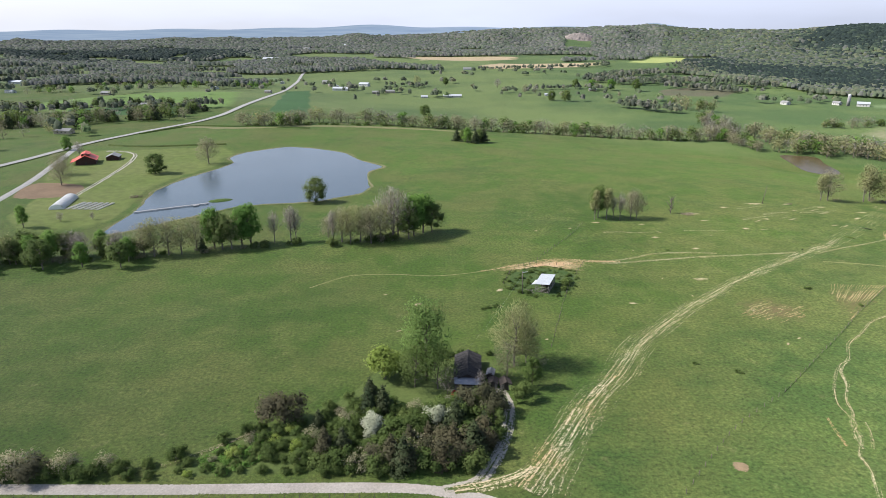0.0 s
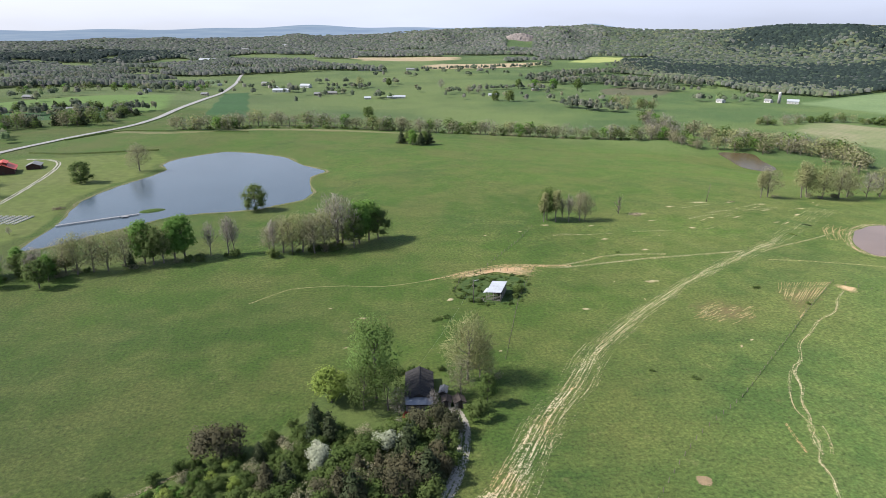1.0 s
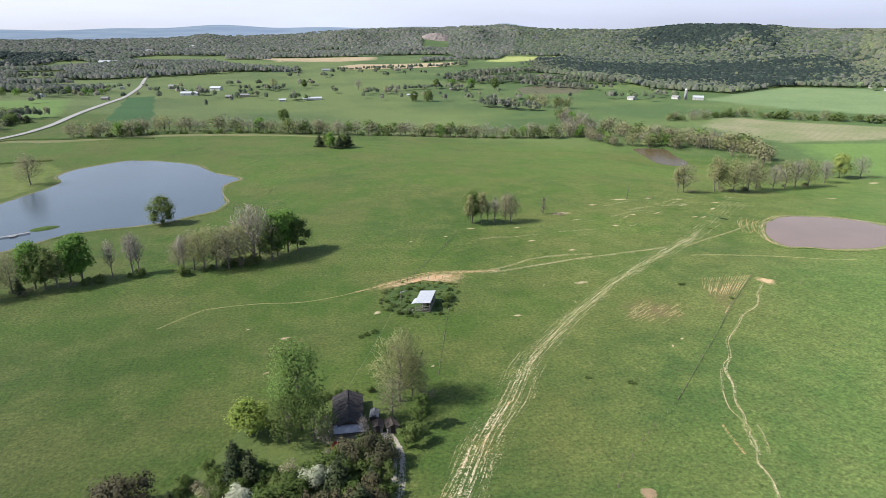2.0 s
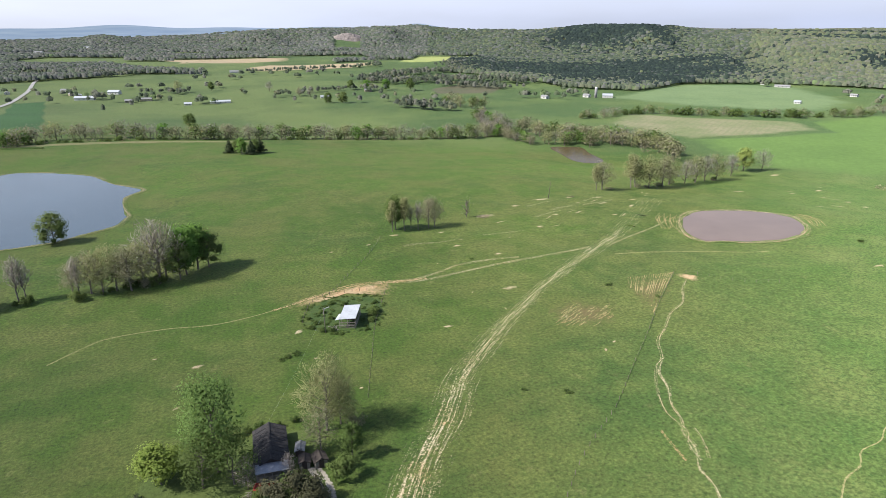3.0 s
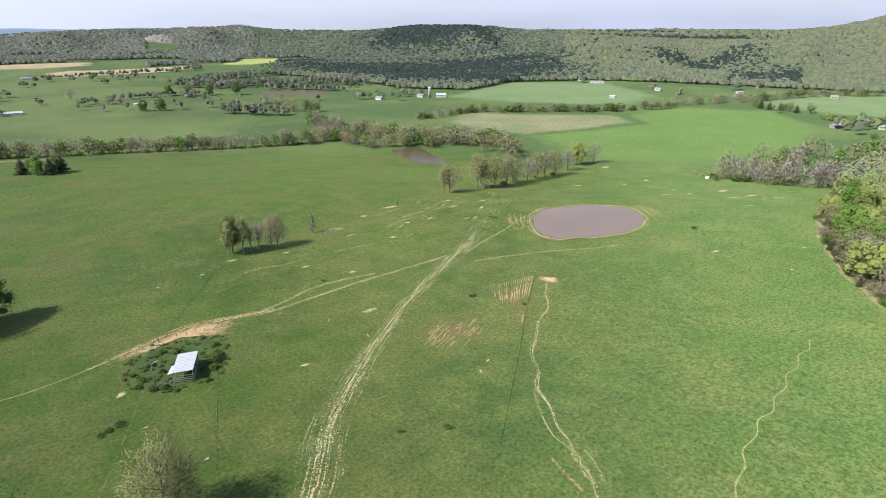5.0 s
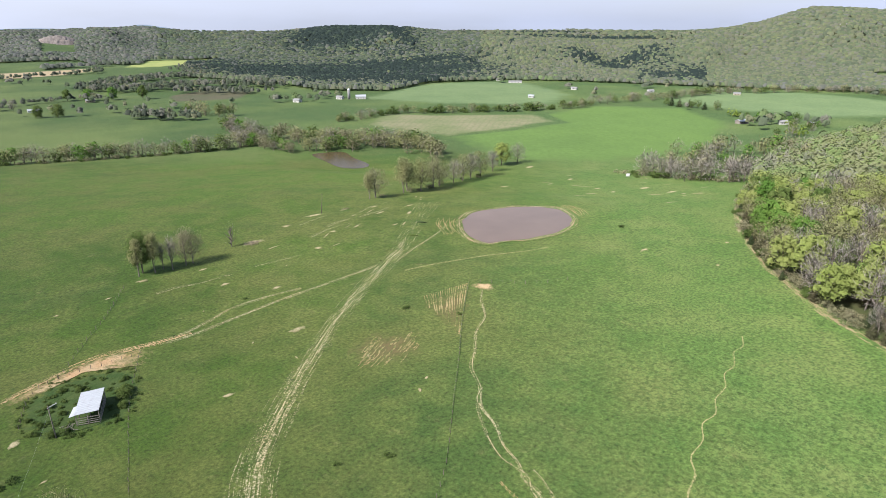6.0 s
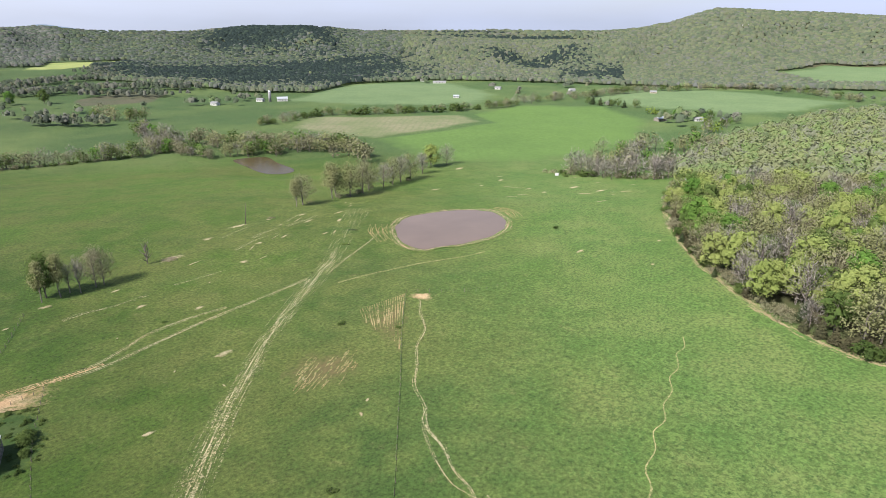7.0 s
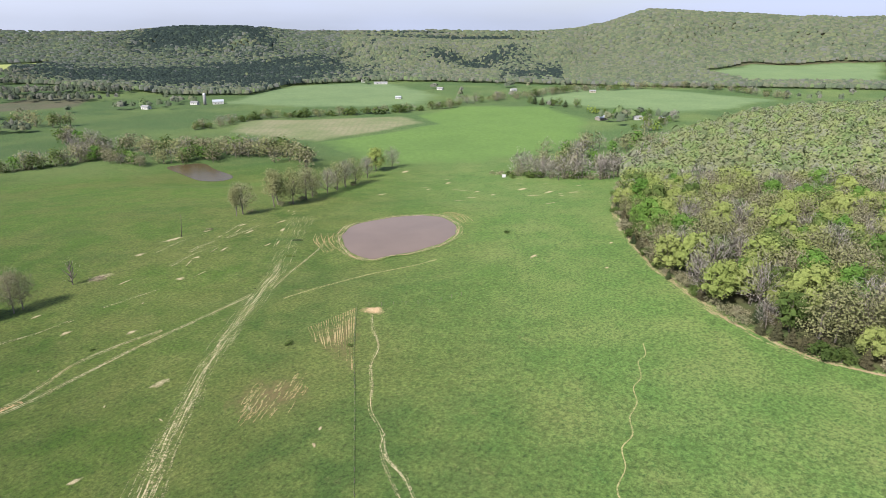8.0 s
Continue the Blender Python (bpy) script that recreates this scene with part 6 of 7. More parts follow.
def house(name, x, y, w, l, h, rise, turn, wall, roof, label, category="house", eave=0.5, windows=3, group="", chimney=False, sink=0.3):
    """A gabled building: walls, two roof slopes, door, windows with frames."""
    ob = new(name)
    ob.matrix_basis = pose(x, y, surf(x, y) - sink, 0, 0, turn)
    bm = bmesh.new()
    gable_walls(bm, w, l, h, rise)
    part("wall", bm, M[wall], ob)
    for s in (-1, 1):
        k = (w / 2 + eave) / (w / 2)
        low, top = h + rise * (1 - k) + 0.06, h + rise + 0.06
        c = [(s * (w / 2 + eave), -s * (l / 2 + eave), low), (s * (w / 2 + eave), s * (l / 2 + eave), low), (0, s * (l / 2 + eave), top), (0, -s * (l / 2 + eave), top)]
        plate("roof", c, 0.12, M[roof], ob)
    bm = bmesh.new()
    box(bm, -0.14, 0.14, -l / 2 - eave, l / 2 + eave, h + rise + 0.08, h + rise + 0.24)
    part("ridge_cap", bm, M[roof], ob)
    boxed("door", (-0.5, 0.5, -l / 2 - 0.06, -l / 2 - 0.003, sink, sink + 2.05), M["dark_wood"], ob)
    for i in range(windows):
        yy = -l / 2 + l * (i + 1) / (windows + 1)
        for s in (-1, 1):
            x0 = s * w / 2
            win = boxed("window", (min(x0 + s * 0.004, x0 + s * 0.05), max(x0 + s * 0.004, x0 + s * 0.05), yy - 0.45, yy + 0.45, sink + 0.95, sink + 2.15), M["glass"], ob)
            boxed("frame", (min(x0 + s * 0.006, x0 + s * 0.09), max(x0 + s * 0.006, x0 + s * 0.09), yy - 0.56, yy + 0.56, sink + 0.84, sink + 0.94), M["white"], win)
    if chimney:
        boxed("chimney", (0.6, 1.3, l * 0.2, l * 0.2 + 0.7, h, h + rise + 0.9), M["rock"], ob)
    return tagged(ob, label, category, group)


# the abandoned house with its porch
home = house("farmhouse", 6.5, 153.2, 6.3, 12.6, 2.6, 1.5, -3, "dark_wood", "dark_roof", "abandoned house with black roof among trees", windows=4)
plate("porch_roof", [(-3.4, -8.9, 2.55), (3.4, -8.9, 2.55), (3.4, -6.35, 3.05), (-3.4, -6.35, 3.05)], 0.07, M["blue_tarp"], home, "grey-blue metal porch roof")
boxed("porch_floor", (-3.3, 3.3, -8.7, -6.36, 0.3, 0.62), M["old_wood"], home)
for i in range(5):
    x = -3.1 + 1.55 * i
    boxed("porch_post", (x - 0.07, x + 0.07, -8.62, -8.48, 0.62, 2.58), M["old_wood"], home)
for i in range(4):
    x = -3.0 + 1.55 * i
    boxed("porch_rail", (x, x + 1.4, -8.58, -8.52, 1.35, 1.43), M["old_wood"], home)
boxed("step", (-0.8, 0.8, -9.3, -8.75, 0.25, 0.45), M["old_wood"], home)
r = random.Random(3)
for i in range(9):      # seams of the roof sheets
    for s in (-1, 1):
        y = -6.2 + 1.4 * i + r.uniform(-0.05, 0.05)
        plate("roof_seam", [(s * 3.62, y - s * 0.05, 2.57), (s * 3.62, y + s * 0.05, 2.57), (s * 0.2, y + s * 0.05, 4.20), (s * 0.2, y - s * 0.05, 4.20)], 0.05, M["dark_roof"], home)
house("outhouse", 12.9, 147.2, 2.2, 2.6, 1.9, 0.5, -8, "old_wood", "dark_wood", "small weathered outhouse with dark board roof", "shed", 0.25, 0)
house("tool_shed", 16.0, 146.6, 2.6, 2.8, 2.0, 0.7, 6, "old_wood", "dark_wood", "weathered tool shed with a dark roof", "shed", 0.25, 0)
house("woodshed", 12.6, 152.0, 1.8, 3.0, 1.7, 0.4, -12, "dark_wood", "grey_roof", "low woodshed with a grey sheet roof", "shed", 0.2, 0)


def trailer(x, y, turn, paint, label):
    ob = new("farm_trailer")
    ob.matrix_basis = pose(x, y, surf(x, y) + 0.02, 0, 0, turn)
    bm = bmesh.new()
    box(bm, -1.0, 1.0, -1.9, 1.9, 0.55, 0.68)
    for d in ((-1.0, -0.94, -1.9, 1.9, 0.69, 1.15), (0.94, 1.0, -1.9, 1.9, 0.69, 1.15), (-0.93, 0.93, -1.9, -1.84, 0.69, 1.15), (-0.93, 0.93, 1.84, 1.9, 0.69, 1.15)):
        box(bm, *d)
    part("bed", bm, M[paint], ob)
    for s in (-1, 1):
        w = pole("wheel", (s * 1.02, 0, 0.36), (s * 1.22, 0, 0.36), 0.36, 0.36, M["dark_roof"], ob, 14)
        pole("rim", (s * 1.225, 0, 0.36), (s * 1.24, 0, 0.36), 0.2, 0.2, M["steel"], w, 12)
    pole("drawbar", (0, -1.9, 0.6), (0, -3.2, 0.35), 0.05, 0.05, M["steel"], ob)
    return tagged(ob, label, "trailer")


trailer(4.0, 142.0, 70, "red_paint", "faded red farm trailer parked before the porch")
trailer(8.2, 140.6, 20, "old_wood", "grey wooden farm trailer beside the drive")


def heap(name, x, y, rad, h, count, material, label, category="heap", seed=1):
    """Boards or brush thrown in a heap."""
    r = random.Random(seed)
    ob = new(name)
    ob.matrix_basis = pose(x, y, surf(x, y))
    for i in range(count):
        g, d = r.uniform(0, 6.28), rad * math.sqrt(r.random()) * 0.7
        z = h * (1 - d / rad) * r.random() + 0.05
        a, ln = r.uniform(0, 6.28), rad * r.uniform(0.3, 0.6)
        c = Vector((d * math.cos(g), d * math.sin(g), z))
        e = Vector((math.cos(a) * ln, math.sin(a) * ln, r.uniform(-0.15, 0.15) * ln))
        p, q = c - e, c + e
        p.z, q.z = max(p.z, 0.04), max(q.z, 0.04)
        pole("stick", p, q, 0.07, 0.05, material, ob, 5)
    return tagged(ob, label, category)


heap("board_heap", 10.5, 144.2, 1.6, 0.8, 16, M["old_wood"], "heap of weathered boards beside the porch", seed=2)
heap("board_heap", 1.2, 141.6, 1.4, 0.7, 12, M["old_wood"], "loose grey boards thrown in the yard", seed=3)
heap("brush_heap", -171, 347, 4.5, 1.6, 26, M["rubble"], "dry brush heap on the lawn", seed=4)
heap("brush_heap", 221, 350.5, 3.0, 0.8, 10, M["rubble"], "fallen dead limbs beneath the oaks", seed=5)
heap("fallen_limbs", 121, 305.5, 4.2, 0.7, 16, M["rubble"], "fallen dead limbs scattered on bare soil", seed=7)
heap("fallen_limbs", 184.5, 332.5, 2.6, 0.7, 9, M["rubble"], "fallen dead limbs beside a bare patch", seed=8)
heap("brush_heap", 31, 210, 2.2, 0.6, 12, M["old_wood"], "fallen boards in the weeds by the shed", seed=6)

# ---- the open shed with a pale roof ----
shed = new("pole_shed")
shed.matrix_basis = pose(36.3, 212.7, surf(36.3, 212.7) - 0.1, 0, 0, -21.5)
plate("roof", [(-2.6, -4.9, 3.2), (2.6, -4.9, 3.6), (2.6, 5.2, 3.75), (-2.6, 5.2, 3.35)], 0.06, M["white_metal"], shed, "pale sheet-metal roof")
plate("lean_roof", [(-3.7, -5.0, 2.95), (-2.62, -5.0, 3.18), (-2.62, -0.8, 3.22), (-3.3, -0.8, 3.05)], 0.05, M["white_metal"], shed)
for i in range(13):
    y = -4.6 + 0.8 * i
    plate("roof_rib", [(-2.6, y - 0.03, 3.285 + 0.0145 * (y + 4.9)), (2.6, y - 0.03, 3.685 + 0.0145 * (y + 4.9)), (2.6, y + 0.03, 3.685 + 0.0145 * (y + 4.9)), (-2.6, y + 0.03, 3.285 + 0.0145 * (y + 4.9))], 0.03, M["white_metal"], shed)
for x in (-2.4, 0.0, 2.4):
    for y in (-4.6, -1.4, 1.8, 4.9):
        pole("post", (x, y, 0), (x, y, 3.15 + 0.077 * (x + 2.6)), 0.10, 0.09, M["old_wood"], shed)
for x in (-2.4, 2.4):
    boxed("beam", (x - 0.06, x + 0.06, -4.8, 5.1, 2.95 + 0.06 * (x + 2.4), 3.12 + 0.06 * (x + 2.4)), M["old_wood"], shed)
for z in (0.5, 1.0, 1.5, 2.1):
    boxed("board", (-2.5, 2.3, -4.74, -4.70, z, z + 0.16), M["old_wood"], shed)
    boxed("board", (2.50, 2.54, -4.6, 4.8, z, z + 0.2), M["old_wood"], shed)
    boxed("board", (-2.5, 2.5, 5.0, 5.04, z, z + 0.3), M["old_wood"], shed)
boxed("hay_rack", (-1.6, 1.4, 1.0, 2.4, 0.15, 1.3), M["dark_wood"], shed)
tagged(shed, "old open pole shed with pale metal roof", "shed")

upole = new("utility_pole")
upole.matrix_basis = pose(27.7, 207.8, surf(27.7, 207.8) - 0.1, 3, -3, 20)
pole("mast", (0, 0, 0), (0, 0, 8.8), 0.15, 0.11, M["pale_bark"], upole)
boxed("crossarm", (-0.2, 2.0, -0.06, 0.06, 8.2, 8.34), M["white"], upole)
for x in (0.4, 1.1, 1.8):
    pole("insulator", (x, 0, 8.345), (x, 0, 8.5), 0.05, 0.04, M["white"], upole, 6)
tagged(upole, "leaning grey utility pole with a crossarm", "utility pole")
wire = new("overhead_wire")
v, f = [], []
a, b = Vector((28.2, 207.9, surf(27.7, 207.8) + 8.3)), Vector((6.8, 159.8, surf(6.8, 159.8) + 4.3))
knots = [a.lerp(b, i / 12) - Vector((0, 0, 1.2 * math.sin(math.pi * i / 12))) for i in range(13)]
for p, q in zip(knots, knots[1:]):
    tube(v, f, p, q, 0.006, 0.006, 4)
wire.data = None
part("cable", mesh_of("cable", v, f, M["steel"]), None, wire)
tagged(wire, "thin sagging wire from pole to house", "wire")


# ---- fences ----
def fence(pts, gap, label, h=1.25, wires=2, group="", thick=0.075):
    ob = new("wire_fence")
    c = curve_points(pts, 0.5)
    s = np.r_[0, np.cumsum(np.hypot(*np.diff(c, axis=0).T))]
    posts = []
    r = random.Random(int(pts[0][0]))
    me_v, me_f = [], []
    tube(me_v, me_f, (0, 0, -0.3), (0, 0, h), thick, thick * 0.85, 6)
    cap = mesh_of("post", me_v, me_f, M["bark"], True)
    for d in np.arange(0, s[-1], gap):
        x, y = float(np.interp(d, s, c[:, 0])), float(np.interp(d, s, c[:, 1]))
        posts.append(Vector((x, y, surf(x, y))))
        p = part("post", cap, None, ob)
        p.matrix_basis = Matrix.LocRotScale(posts[-1], Euler((r.gauss(0, 0.05), r.gauss(0, 0.05), 0)), (1, 1, r.uniform(0.9, 1.1)))
    for k in range(wires):
        v, f = [], []
        z = h * (0.35 + 0.6 * k / max(1, wires - 1))
        for i, p in enumerate(posts):
            v += [(p.x, p.y, p.z + z + 0.004), (p.x + 0.003, p.y, p.z + z - 0.002), (p.x - 0.003, p.y, p.z + z - 0.002)]
            if i:
                f += [(3 * i - 3 + a, 3 * i - 3 + (a + 1) % 3, 3 * i + (a + 1) % 3, 3 * i + a) for a in range(3)]
        part("wire_strand", mesh_of("wire_strand", v, f, M["old_wood"]), None, ob)
    return tagged(ob, label, "fence", group)


LONG = [(160, 213.5), (139.2, 194.3), (119.5, 174.7), (102.6, 158.3), (87, 143.1), (67.8, 127.6), (47.9, 105.1)]
ribbon("fence_weeds", LONG[:5], ([0, 0.7, 1], [0.4, 0.4, 0.12]), M["fence_strip"], "dark weeds grown up along the fence", "weeds", 0.12, 1.5)
fence(LONG, 3.6, "wire fence on wooden posts across pasture")
EASTLINE = [(54.5, 236), (44.6, 212), (36.7, 186), (31.5, 168)]
ribbon("fence_weeds", EASTLINE, 0.16, M["fence_strip"], "weeds along the shed fence", "weeds", 0.12, 1.5)
fence(EASTLINE, 3.4, "wire fence beside the old shed")
NORTHLINE = [(34, 235.5), (44.1, 252.3), (54.5, 268.4), (66, 290)]
ribbon("fence_weeds", NORTHLINE, 0.4, M["fence_strip"], "weeds along the upper fence", "weeds", 0.12, 1.5)
fence(NORTHLINE, 3.6, "wire fence climbing towards the tree clump")
fence([(160, 213.5), (166.4, 206.1), (176.5, 195.9), (190, 190)], 4.0, "thin wire fence east of the fence corner")
fence([(22, 217), (27, 231), (34, 235.5), (48, 235), (54.5, 236)], 2.6, "short wire fence round the shed yard")
fence([(-110, 105.2), (-60, 105.0), (-15, 105.2), (2, 103.5)], 3.0, "wire fence along the gravel lane")
patch("dry_verge", [(-120, 98), (-120, 105), (-60, 105.3), (-14, 105.4), (0, 103.6), (20, 95), (0, 92)], patch_material("dry_verge_grass", 1.6, (0.26, 0.20, 0.10), (0.18, 0.17, 0.07), 0.4), "dry tan grass verge beyond the lane", "verge", 0.05, 4, 4)
for pts in ([(-262, 560), (-232, 600), (-186, 596), (-120, 585)], [(-170, 505), (-225, 497), (-262, 505)]):
    ribbon("hedge_strip", pts, 1.2, M["fence_strip"], "low dark hedge along a fence", "hedge", 0.3, 4, profile=(0, 0.7, 1.0, 0.7, 0))
ribbon("grass_strip", [(-240, 600), (-190, 588), (-120, 600), (-60, 606), (40, 606)], 7, track_material("tan_strip", 1.2, 0.2, dirt=(0.17, 0.16, 0.075), second=(0.13, 0.145, 0.06)), "tan rough grass below the hedgerow", "verge", 0.3, 5)

# ---- the barn, the tunnel and the landing stage ----
barn = house("red_barn", -243, 436, 12, 14, 3.6, 3.0, 22, "dark_red", "red_roof", "dark barn with a bright red metal roof", "barn", 1.0, 3, sink=0.3)
for s in (-1, 1):
    c = [(s * 2.8, -s * 5, 6.9), (s * 2.8, s * 5, 6.9), (0, s * 5, 8.1), (0, -s * 5, 8.1)]
    plate("upper_roof", c, 0.12, M["red_roof"], barn, "raised red roof along the ridge")
    boxed("clerestory", (min(s * 2.3, s * 2.15), max(s * 2.3, s * 2.15), -4.8, 4.8, 5.5, 7.05), M["dark_red"], barn)
plate("porch_roof", [(-9.4, -6.5, 2.5), (-6.9, -6.5, 3.05), (-6.9, 6.5, 3.05), (-9.4, 6.5, 2.5)], 0.1, M["red_roof"], barn)
for i in range(6):
    y = -6.2 + 2.48 * i
    boxed("porch_post", (-9.3, -9.1, y - 0.1, y + 0.1, 0.3, 2.53), M["white"], barn, "white porch post")
house("garage", -231, 449, 8, 9, 2.8, 1.6, 15, "dark_red", "grey_roof", "low garage with grey roof behind barn", "garage", 0.5, 1)
tunnel = new("greenhouse")
tunnel.matrix_basis = pose(-201, 331, surf(-201, 331), 0, 0, 12)
bm = bmesh.new()
prev = None
for k in range(13):
    g = math.pi * k / 12
    cur = [bm.verts.new((3.6 * math.cos(g), y, 0.05 + 2.7 * math.sin(g))) for y in (-12, 12)]
    if prev:
        bm.faces.new((prev[0], cur[0], cur[1], prev[1]))
    prev = cur
bmesh.ops.solidify(bm, geom=bm.faces[:], thickness=0.05)
part("cover", bm, M["poly"], tunnel, "white film cover")
for y in (-11.9, 11.9):
    bm = bmesh.new()
    lo = [bm.verts.new((3.5 * math.cos(math.pi * k / 12), y - 0.04, 2.6 * math.sin(math.pi * k / 12))) for k in range(13)]
    f = bm.faces.new(lo)
    g = bmesh.ops.extrude_face_region(bm, geom=[f])
    bmesh.ops.translate(bm, vec=(0, 0.08, 0), verts=[e for e in g["geom"] if isinstance(e, bmesh.types.BMVert)])
    part("end_wall", bm, M["poly"], tunnel)
for i in range(9):
    y = -11.5 + 2.87 * i
    v, f = [], []
    for k in range(12):
        g0, g1 = math.pi * k / 12, math.pi * (k + 1) / 12
        tube(v, f, (3.67 * math.cos(g0), y, 2.76 * math.sin(g0) + 0.05), (3.67 * math.cos(g1), y, 2.76 * math.sin(g1) + 0.05), 0.05, 0.05, 4)
    part("hoop", mesh_of("hoop", v, f, M["steel"]), None, tunnel)
tagged(tunnel, "white plastic tunnel greenhouse beside the garden beds", "greenhouse")
bed_soil = plain_material("bed_mulch", (0.24, 0.215, 0.16), 0.95, 0, 0.8, 0.3, (0.12, 0.13, 0.06))
for i in range(6):
    x = -192.5 + 3.0 * i
    bed = new("garden_bed")
    bed.matrix_basis = pose(x, 327, surf(x, 327) + 0.1, 0, 0, -10)
    boxed("soil", (-0.45, 0.45, -7, 7, 0.0, 0.35), bed_soil, bed)
    for s in (-1, 1):
        boxed("plank", (min(s * 0.454, s * 0.62), max(s * 0.454, s * 0.62), -7.1, 7.1, 0, 0.45), M["white"], bed)
    tagged(bed, "long raised garden bed edged with pale boards", "garden bed", "beds beside the greenhouse")
dock = new("landing_stage")
dock.matrix_basis = pose(-157.6, 316.2, -1.0, 0, 0, math.degrees(math.atan2(17.5, 33.5)))
for i in range(46):
    boxed("plank", (i * 0.8 + 0.02, i * 0.8 + 0.78, -0.8, 0.8, 0.42, 0.50), M["silo"], dock)
for i in range(10):
    for s in (-0.7, 0.7):
        pole("pile", (0.5 + i * 3.95, s, -0.9), (0.5 + i * 3.95, s, 0.418), 0.1, 0.1, M["old_wood"], dock, 6)
boxed("platform", (28.5, 31.5, -2.4, -0.82, 0.40, 0.49), M["silo"], dock)
tagged(dock, "long pale wooden landing stage over the lake", "dock")
isle = oval(-121, 339.5, 6.5, 3.6, 25, 10, 0.08)
c = curve_points(isle, 1.0, True)
mid = c.mean(0)
v = [(x, y, -1.35) for x, y in mid + (c - mid) * 1.06] + [(x, y, -0.75) for x, y in mid + (c - mid) * 0.85] + [(x, y, -0.45) for x, y in mid + (c - mid) * 0.4]
n = len(c)
f = [(k * n + i, k * n + (i + 1) % n, (k + 1) * n + (i + 1) % n, (k + 1) * n + i) for k in range(2) for i in range(n)]
bm = bmesh.new()
bm.from_mesh(mesh_of("islet", v, f, M["lawn"], True))
bm.faces.new([bm.verts[:][2 * n + i] for i in range(n)] if bm.verts.ensure_lookup_table() is None else [])
me = bpy.data.meshes.new("islet")
bm.to_mesh(me)
bm.free()
me.materials.append(grass_material("islet_grass").mat)
tagged(new("islet", me), "small round grass islet in the lake", "islet", kind="structure")

# ---- valley farms ----
FAR = "farm buildings of the valley"
def valley(label, x, y, w, l, h, turn, wall, roof):
    house("valley_house", x, y, w * 0.8, l * 0.8, h * 0.9, w * 0.18, turn, wall, roof, label, "building", 0.5, 3, FAR)


valley("long white barn on the valley farm", -172, 1125, 12, 34, 4.5, 80, "white", "white_metal")
valley("white barn with a pale roof", -142, 1212, 14, 22, 5, 70, "white", "white_metal")
valley("farmhouse with grey roof among trees", -204, 1214, 10, 16, 4, 20, "tan_wall", "grey_roof")
valley("white farmhouse on the rise", -226, 1286, 10, 14, 4, 60, "white", "grey_roof")
valley("tan machine shed with pale roof", -188, 1180, 9, 14, 4, 10, "tan_wall", "white_metal")
valley("low tan house with grey roof", -86, 1087, 10, 20, 3.5, 85, "tan_wall", "grey_roof")
valley("grey farm shed in the meadow", -107, 1070, 10, 14, 3.5, 85, "old_wood", "grey_roof")
valley("long low white poultry house", 16, 1012, 9, 34, 3.2, 88, "white", "white_metal")
valley("small white shed in the meadow", -27, 1003, 8, 12, 3, 88, "white", "white_metal")
valley("far white barn on the hill", -53, 1680, 14, 34, 4, 88, "white", "white_metal")
valley("far white poultry house", -16, 1660, 12, 26, 4, 86, "white", "white_metal")
valley("far white farm building", 62, 1640, 12, 24, 4, 80, "white", "grey_roof")
valley("far farmhouse by the road", -65, 1728, 12, 18, 4, 70, "tan_wall", "grey_roof")
valley("white farmhouse beside dark trees", 537, 892, 9, 12, 4, 30, "white", "grey_roof")
valley("white barn beside the silo", 561, 873, 12, 18, 4.5, 60, "white", "white_metal")
valley("white farmhouse under the woods", 470, 898, 9, 13, 4, 20, "white", "grey_roof")
valley("long white house at the wood edge", 926, 902, 9, 30, 3.5, 45, "white", "grey_roof")
valley("white house at the wood edge", 945, 962, 8, 12, 4, 30, "white", "grey_roof")
valley("small white shed by the field", 762, 717, 8, 10, 3.5, 30, "white", "white_metal")
valley("grey farm barn with white roof", 735, 384, 10, 15, 3.6, 70, "old_wood", "white_metal")
valley("white farmhouse among trees", 758, 349, 9, 12, 3.5, 40, "white", "grey_roof")
valley("small farm building with pale roof", 772, 324, 8, 12, 3.2, 60, "tan_wall", "white_metal")
valley("white house beside the wood", 903, 747, 8, 12, 3.5, 20, "white", "grey_roof")
valley("white house beside the hedge", 962, 640, 8, 12, 3.5, 60, "white", "grey_roof")
valley("tan house beside the hedge", 1017, 525, 8, 12, 3.5, 30, "tan_wall", "grey_roof")
valley("low house with grey roof by trees", -337, 749, 10, 16, 3.6, 85, "tan_wall", "grey_roof")
valley("grey roofed house in the trees", -451, 888, 10, 18, 3.6, 70, "old_wood", "grey_roof")
valley("white roofed farm building", -599, 917, 9, 16, 3.4, 80, "white", "white_metal")
valley("long white roofed barn", -674, 1050, 12, 26, 4, 85, "white", "white_metal")
valley("white house among trees", -357, 1039, 10, 15, 3.6, 50, "white", "grey_roof")
valley("tan house among trees", -444, 1153, 10, 14, 3.6, 30, "tan_wall", "grey_roof")
valley("white house beside the road", -305, 1266, 9, 13, 3.6, 10, "white", "grey_roof")
valley("tan house beside the road", -269, 1022, 9, 12, 3.5, 75, "tan_wall", "grey_roof")
valley("low ranch house with grey roof", -330, 565, 10, 18, 3.4, 85, "tan_wall", "grey_roof")
valley("white house on the mountain side", 2212, 796, 14, 22, 5, 20, "white", "grey_roof")
valley("pale roofed house on the mountain", 2235, 820, 12, 16, 5, 60, "white", "white_metal")
valley("far white barn under the mountain", 2047, 399, 14, 30, 5, 60, "white", "white_metal")
valley("grey farmhouse among round trees", 265, 925, 9, 15, 3.5, 30, "old_wood", "grey_roof")
valley("tan farmhouse behind trees", 248, 1090, 9, 15, 3.5, 80, "tan_wall", "grey_roof")
valley("low white shed behind trees", 166, 1025, 7, 16, 3, 85, "white", "white_metal")
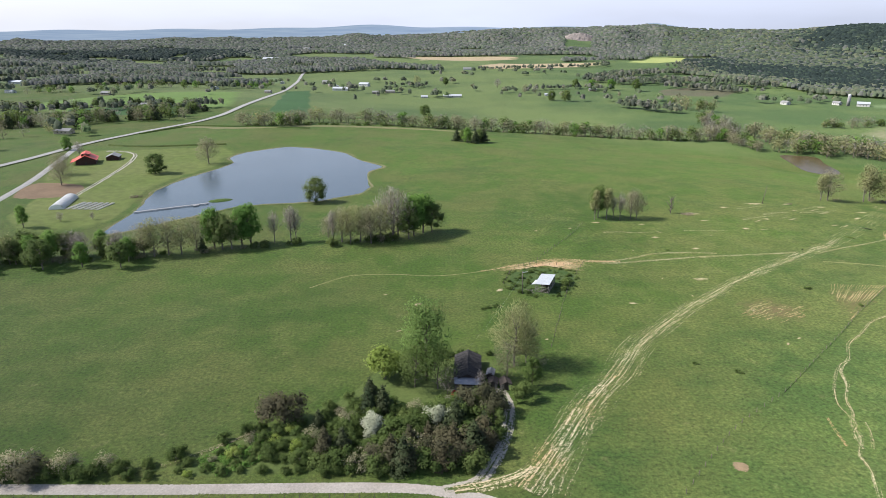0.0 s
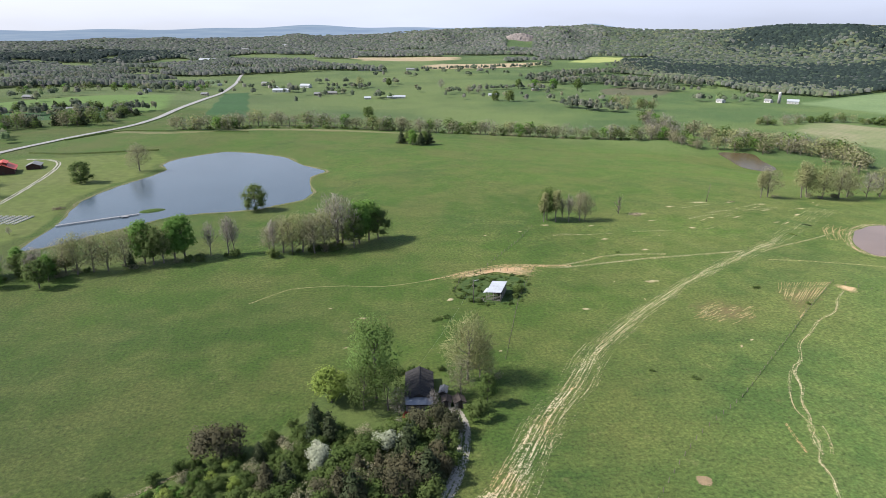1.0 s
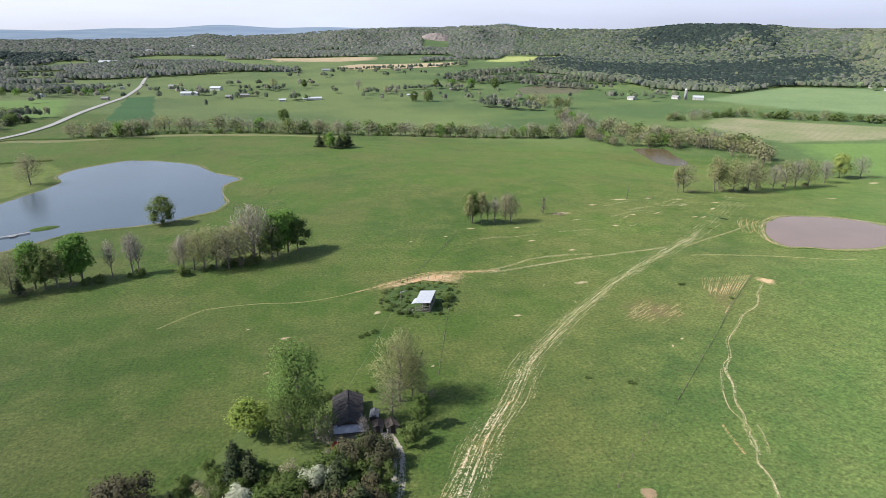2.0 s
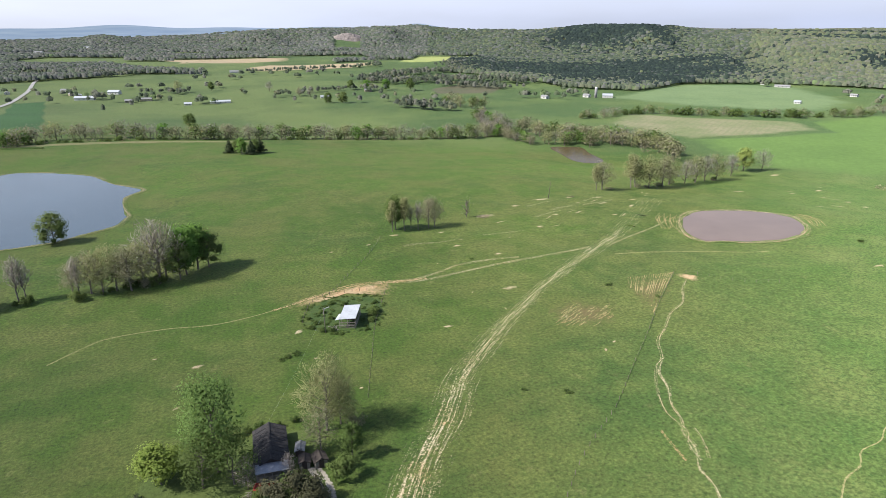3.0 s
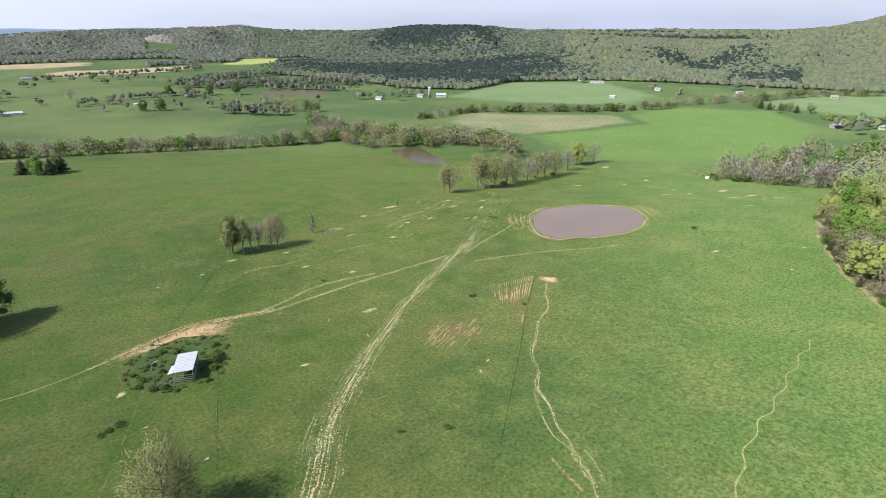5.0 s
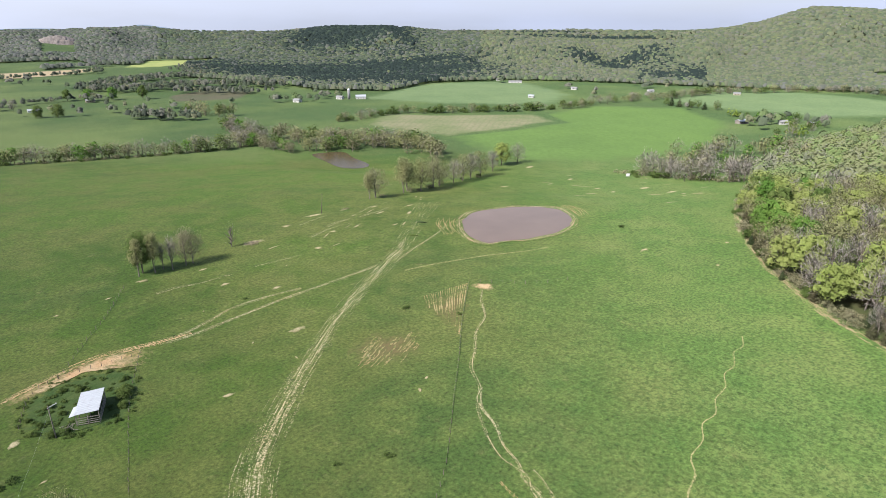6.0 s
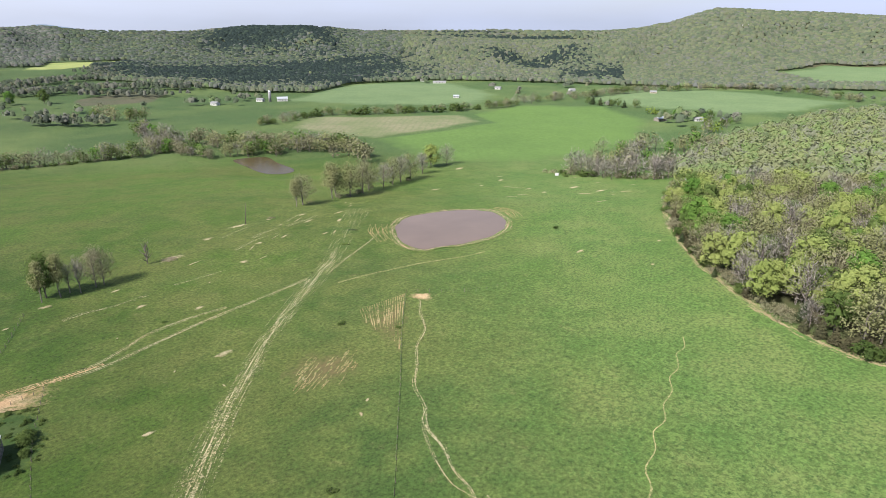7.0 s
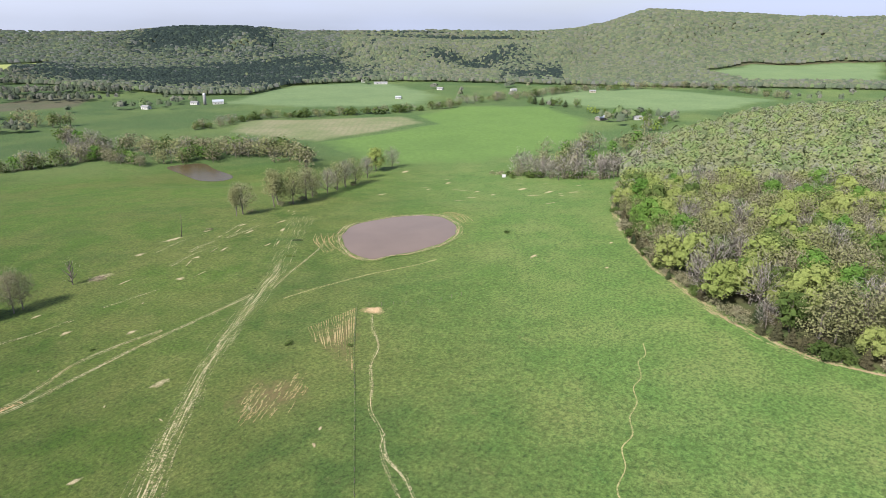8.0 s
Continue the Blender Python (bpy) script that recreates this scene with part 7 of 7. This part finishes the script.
valley("large white building in the town", -467, 2898, 26, 70, 6, 85, "white", "white_metal")
valley("white warehouse in the town", -500, 2680, 24, 50, 6, 80, "white", "white_metal")
valley("long white warehouse in the valley", -521, 2047, 20, 60, 5, 85, "white", "white_metal")
valley("large building in the far town", -897, 2955, 26, 60, 6, 85, "white", "grey_roof")
valley("long white barn in the valley", -633, 1863, 14, 40, 4, 85, "white", "white_metal")
valley("white building in the town", -560, 2800, 24, 40, 7, 60, "white", "grey_roof")
valley("pale building in the town", -430, 3050, 30, 50, 7, 80, "white", "white_metal")
valley("pale warehouse in the town", -640, 2950, 24, 46, 6, 70, "white", "white_metal")
valley("white barn in the far woods", -899, 1538, 14, 34, 4, 85, "white", "white_metal")
valley("white building among far woods", -861, 1750, 12, 26, 4, 80, "white", "white_metal")
silo = new("silo")
silo.matrix_basis = pose(545, 880, surf(545, 880) - 0.2)
pole("shaft", (0, 0, 0), (0, 0, 14), 1.9, 1.9, M["silo"], silo, 20)
bm = bmesh.new()
bmesh.ops.create_uvsphere(bm, u_segments=20, v_segments=10, radius=1.9)
bmesh.ops.delete(bm, geom=[q for q in bm.verts if q.co.z < -0.01], context="VERTS")
bmesh.ops.translate(bm, vec=(0, 0, 14.03), verts=bm.verts[:])
part("dome", bm, M["dome"], silo, "galvanised dome")
pole("ladder_tube", (2.15, 0, 0), (2.15, 0, 13.5), 0.25, 0.35, M["silo"], silo)
tagged(silo, "tall pale concrete silo with metal dome", "silo")
box_ob = new("water_trough")
box_ob.matrix_basis = pose(402, 308, surf(402, 308), 0, 0, 30)
boxed("tank", (-3.2, 3.2, -1.2, 1.2, 0.06, 0.9), M["white"], box_ob)
for s in (-2.6, 2.6):
    boxed("skid", (s - 0.15, s + 0.15, -1.2, 1.2, 0, 0.055), M["old_wood"], box_ob)
tagged(box_ob, "white stock tank standing in pasture", "tank")

# dead snag and fallen timber
snag = new("dead_tree")
snag.matrix_basis = pose(170, 331.5, surf(170, 331.5) - 0.1, 4, 6, 40)
pole("trunk", (0, 0, 0), (0.1, 0, 10.2), 0.22, 0.05, M["bark"], snag)
for i in range(7):
    z = 4 + 0.85 * i
    g = i * 2.3
    pole("branch", (0.05, 0, z), (1.1 * math.cos(g) * (1 - i * 0.09), 1.1 * math.sin(g) * (1 - i * 0.09), z + 0.7), 0.06, 0.02, M["bark"], snag, 5)
tagged(snag, "slim dead snag on a bare sandy patch", "tree")

# ---- quarry face ----
v, f = [], []
qb = radians(11.4)
qc, qd = Vector((10 + 2960 * math.sin(qb), 40 + 2960 * math.cos(qb), 0)), Vector((math.cos(qb), -math.sin(qb), 0))
back = Vector((math.sin(qb), math.cos(qb), 0))
rq = random.Random(6)
cols, steps = 26, ((0, -6), (4, 10), (16, 12), (20, 26), (34, 28), (38, 40), (52, 42))
for i in range(cols):
    u = (i / (cols - 1) - 0.5) * 125
    for dep, z in steps:
        p = qc + qd * (u + rq.uniform(-2, 2)) + back * (dep + 10 * (2 * i / (cols - 1) - 1) ** 2 + rq.uniform(-3, 3))
        v.append((p.x, p.y, z * (1 - 0.35 * (2 * i / (cols - 1) - 1) ** 2) + rq.uniform(-1.5, 1.5)))
m = len(steps)
f = [(i * m + k, (i + 1) * m + k, (i + 1) * m + k + 1, i * m + k + 1) for i in range(cols - 1) for k in range(m - 1)]
tagged(new("quarry_face", mesh_of("quarry_face", v, f, M["rock"])), "pinkish grey stepped rock face of a quarry", "quarry", kind="structure")

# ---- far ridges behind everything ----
hz = Nodes("hazy_ridge_glow", 0.95)
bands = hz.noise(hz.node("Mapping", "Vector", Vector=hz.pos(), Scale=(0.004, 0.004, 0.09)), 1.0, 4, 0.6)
# blue haze painted into the ridge colour and its glow
haze_blue = hz.mix(hz.range(bands, 0.38, 0.66), (0.19, 0.25, 0.35), (0.24, 0.30, 0.385))
hz.color(hz.mix(1.0, haze_blue, (0.4, 0.4, 0.4), "MULTIPLY"))
hz.put(hz.b.inputs["Emission Color"], haze_blue)
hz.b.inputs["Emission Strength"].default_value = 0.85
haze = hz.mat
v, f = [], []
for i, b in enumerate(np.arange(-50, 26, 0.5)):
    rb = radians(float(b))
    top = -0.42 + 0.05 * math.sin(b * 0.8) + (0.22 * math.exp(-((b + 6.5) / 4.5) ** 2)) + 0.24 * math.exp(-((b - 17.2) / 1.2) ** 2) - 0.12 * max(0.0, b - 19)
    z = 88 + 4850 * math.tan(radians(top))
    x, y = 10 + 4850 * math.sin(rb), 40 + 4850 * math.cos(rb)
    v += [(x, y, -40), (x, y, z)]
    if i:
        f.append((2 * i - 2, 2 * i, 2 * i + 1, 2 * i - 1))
tagged(new("backdrop", mesh_of("backdrop", v, f, haze)), "distant ridges along the horizon, tinted and glowing as blue haze", "backdrop", kind="structure")
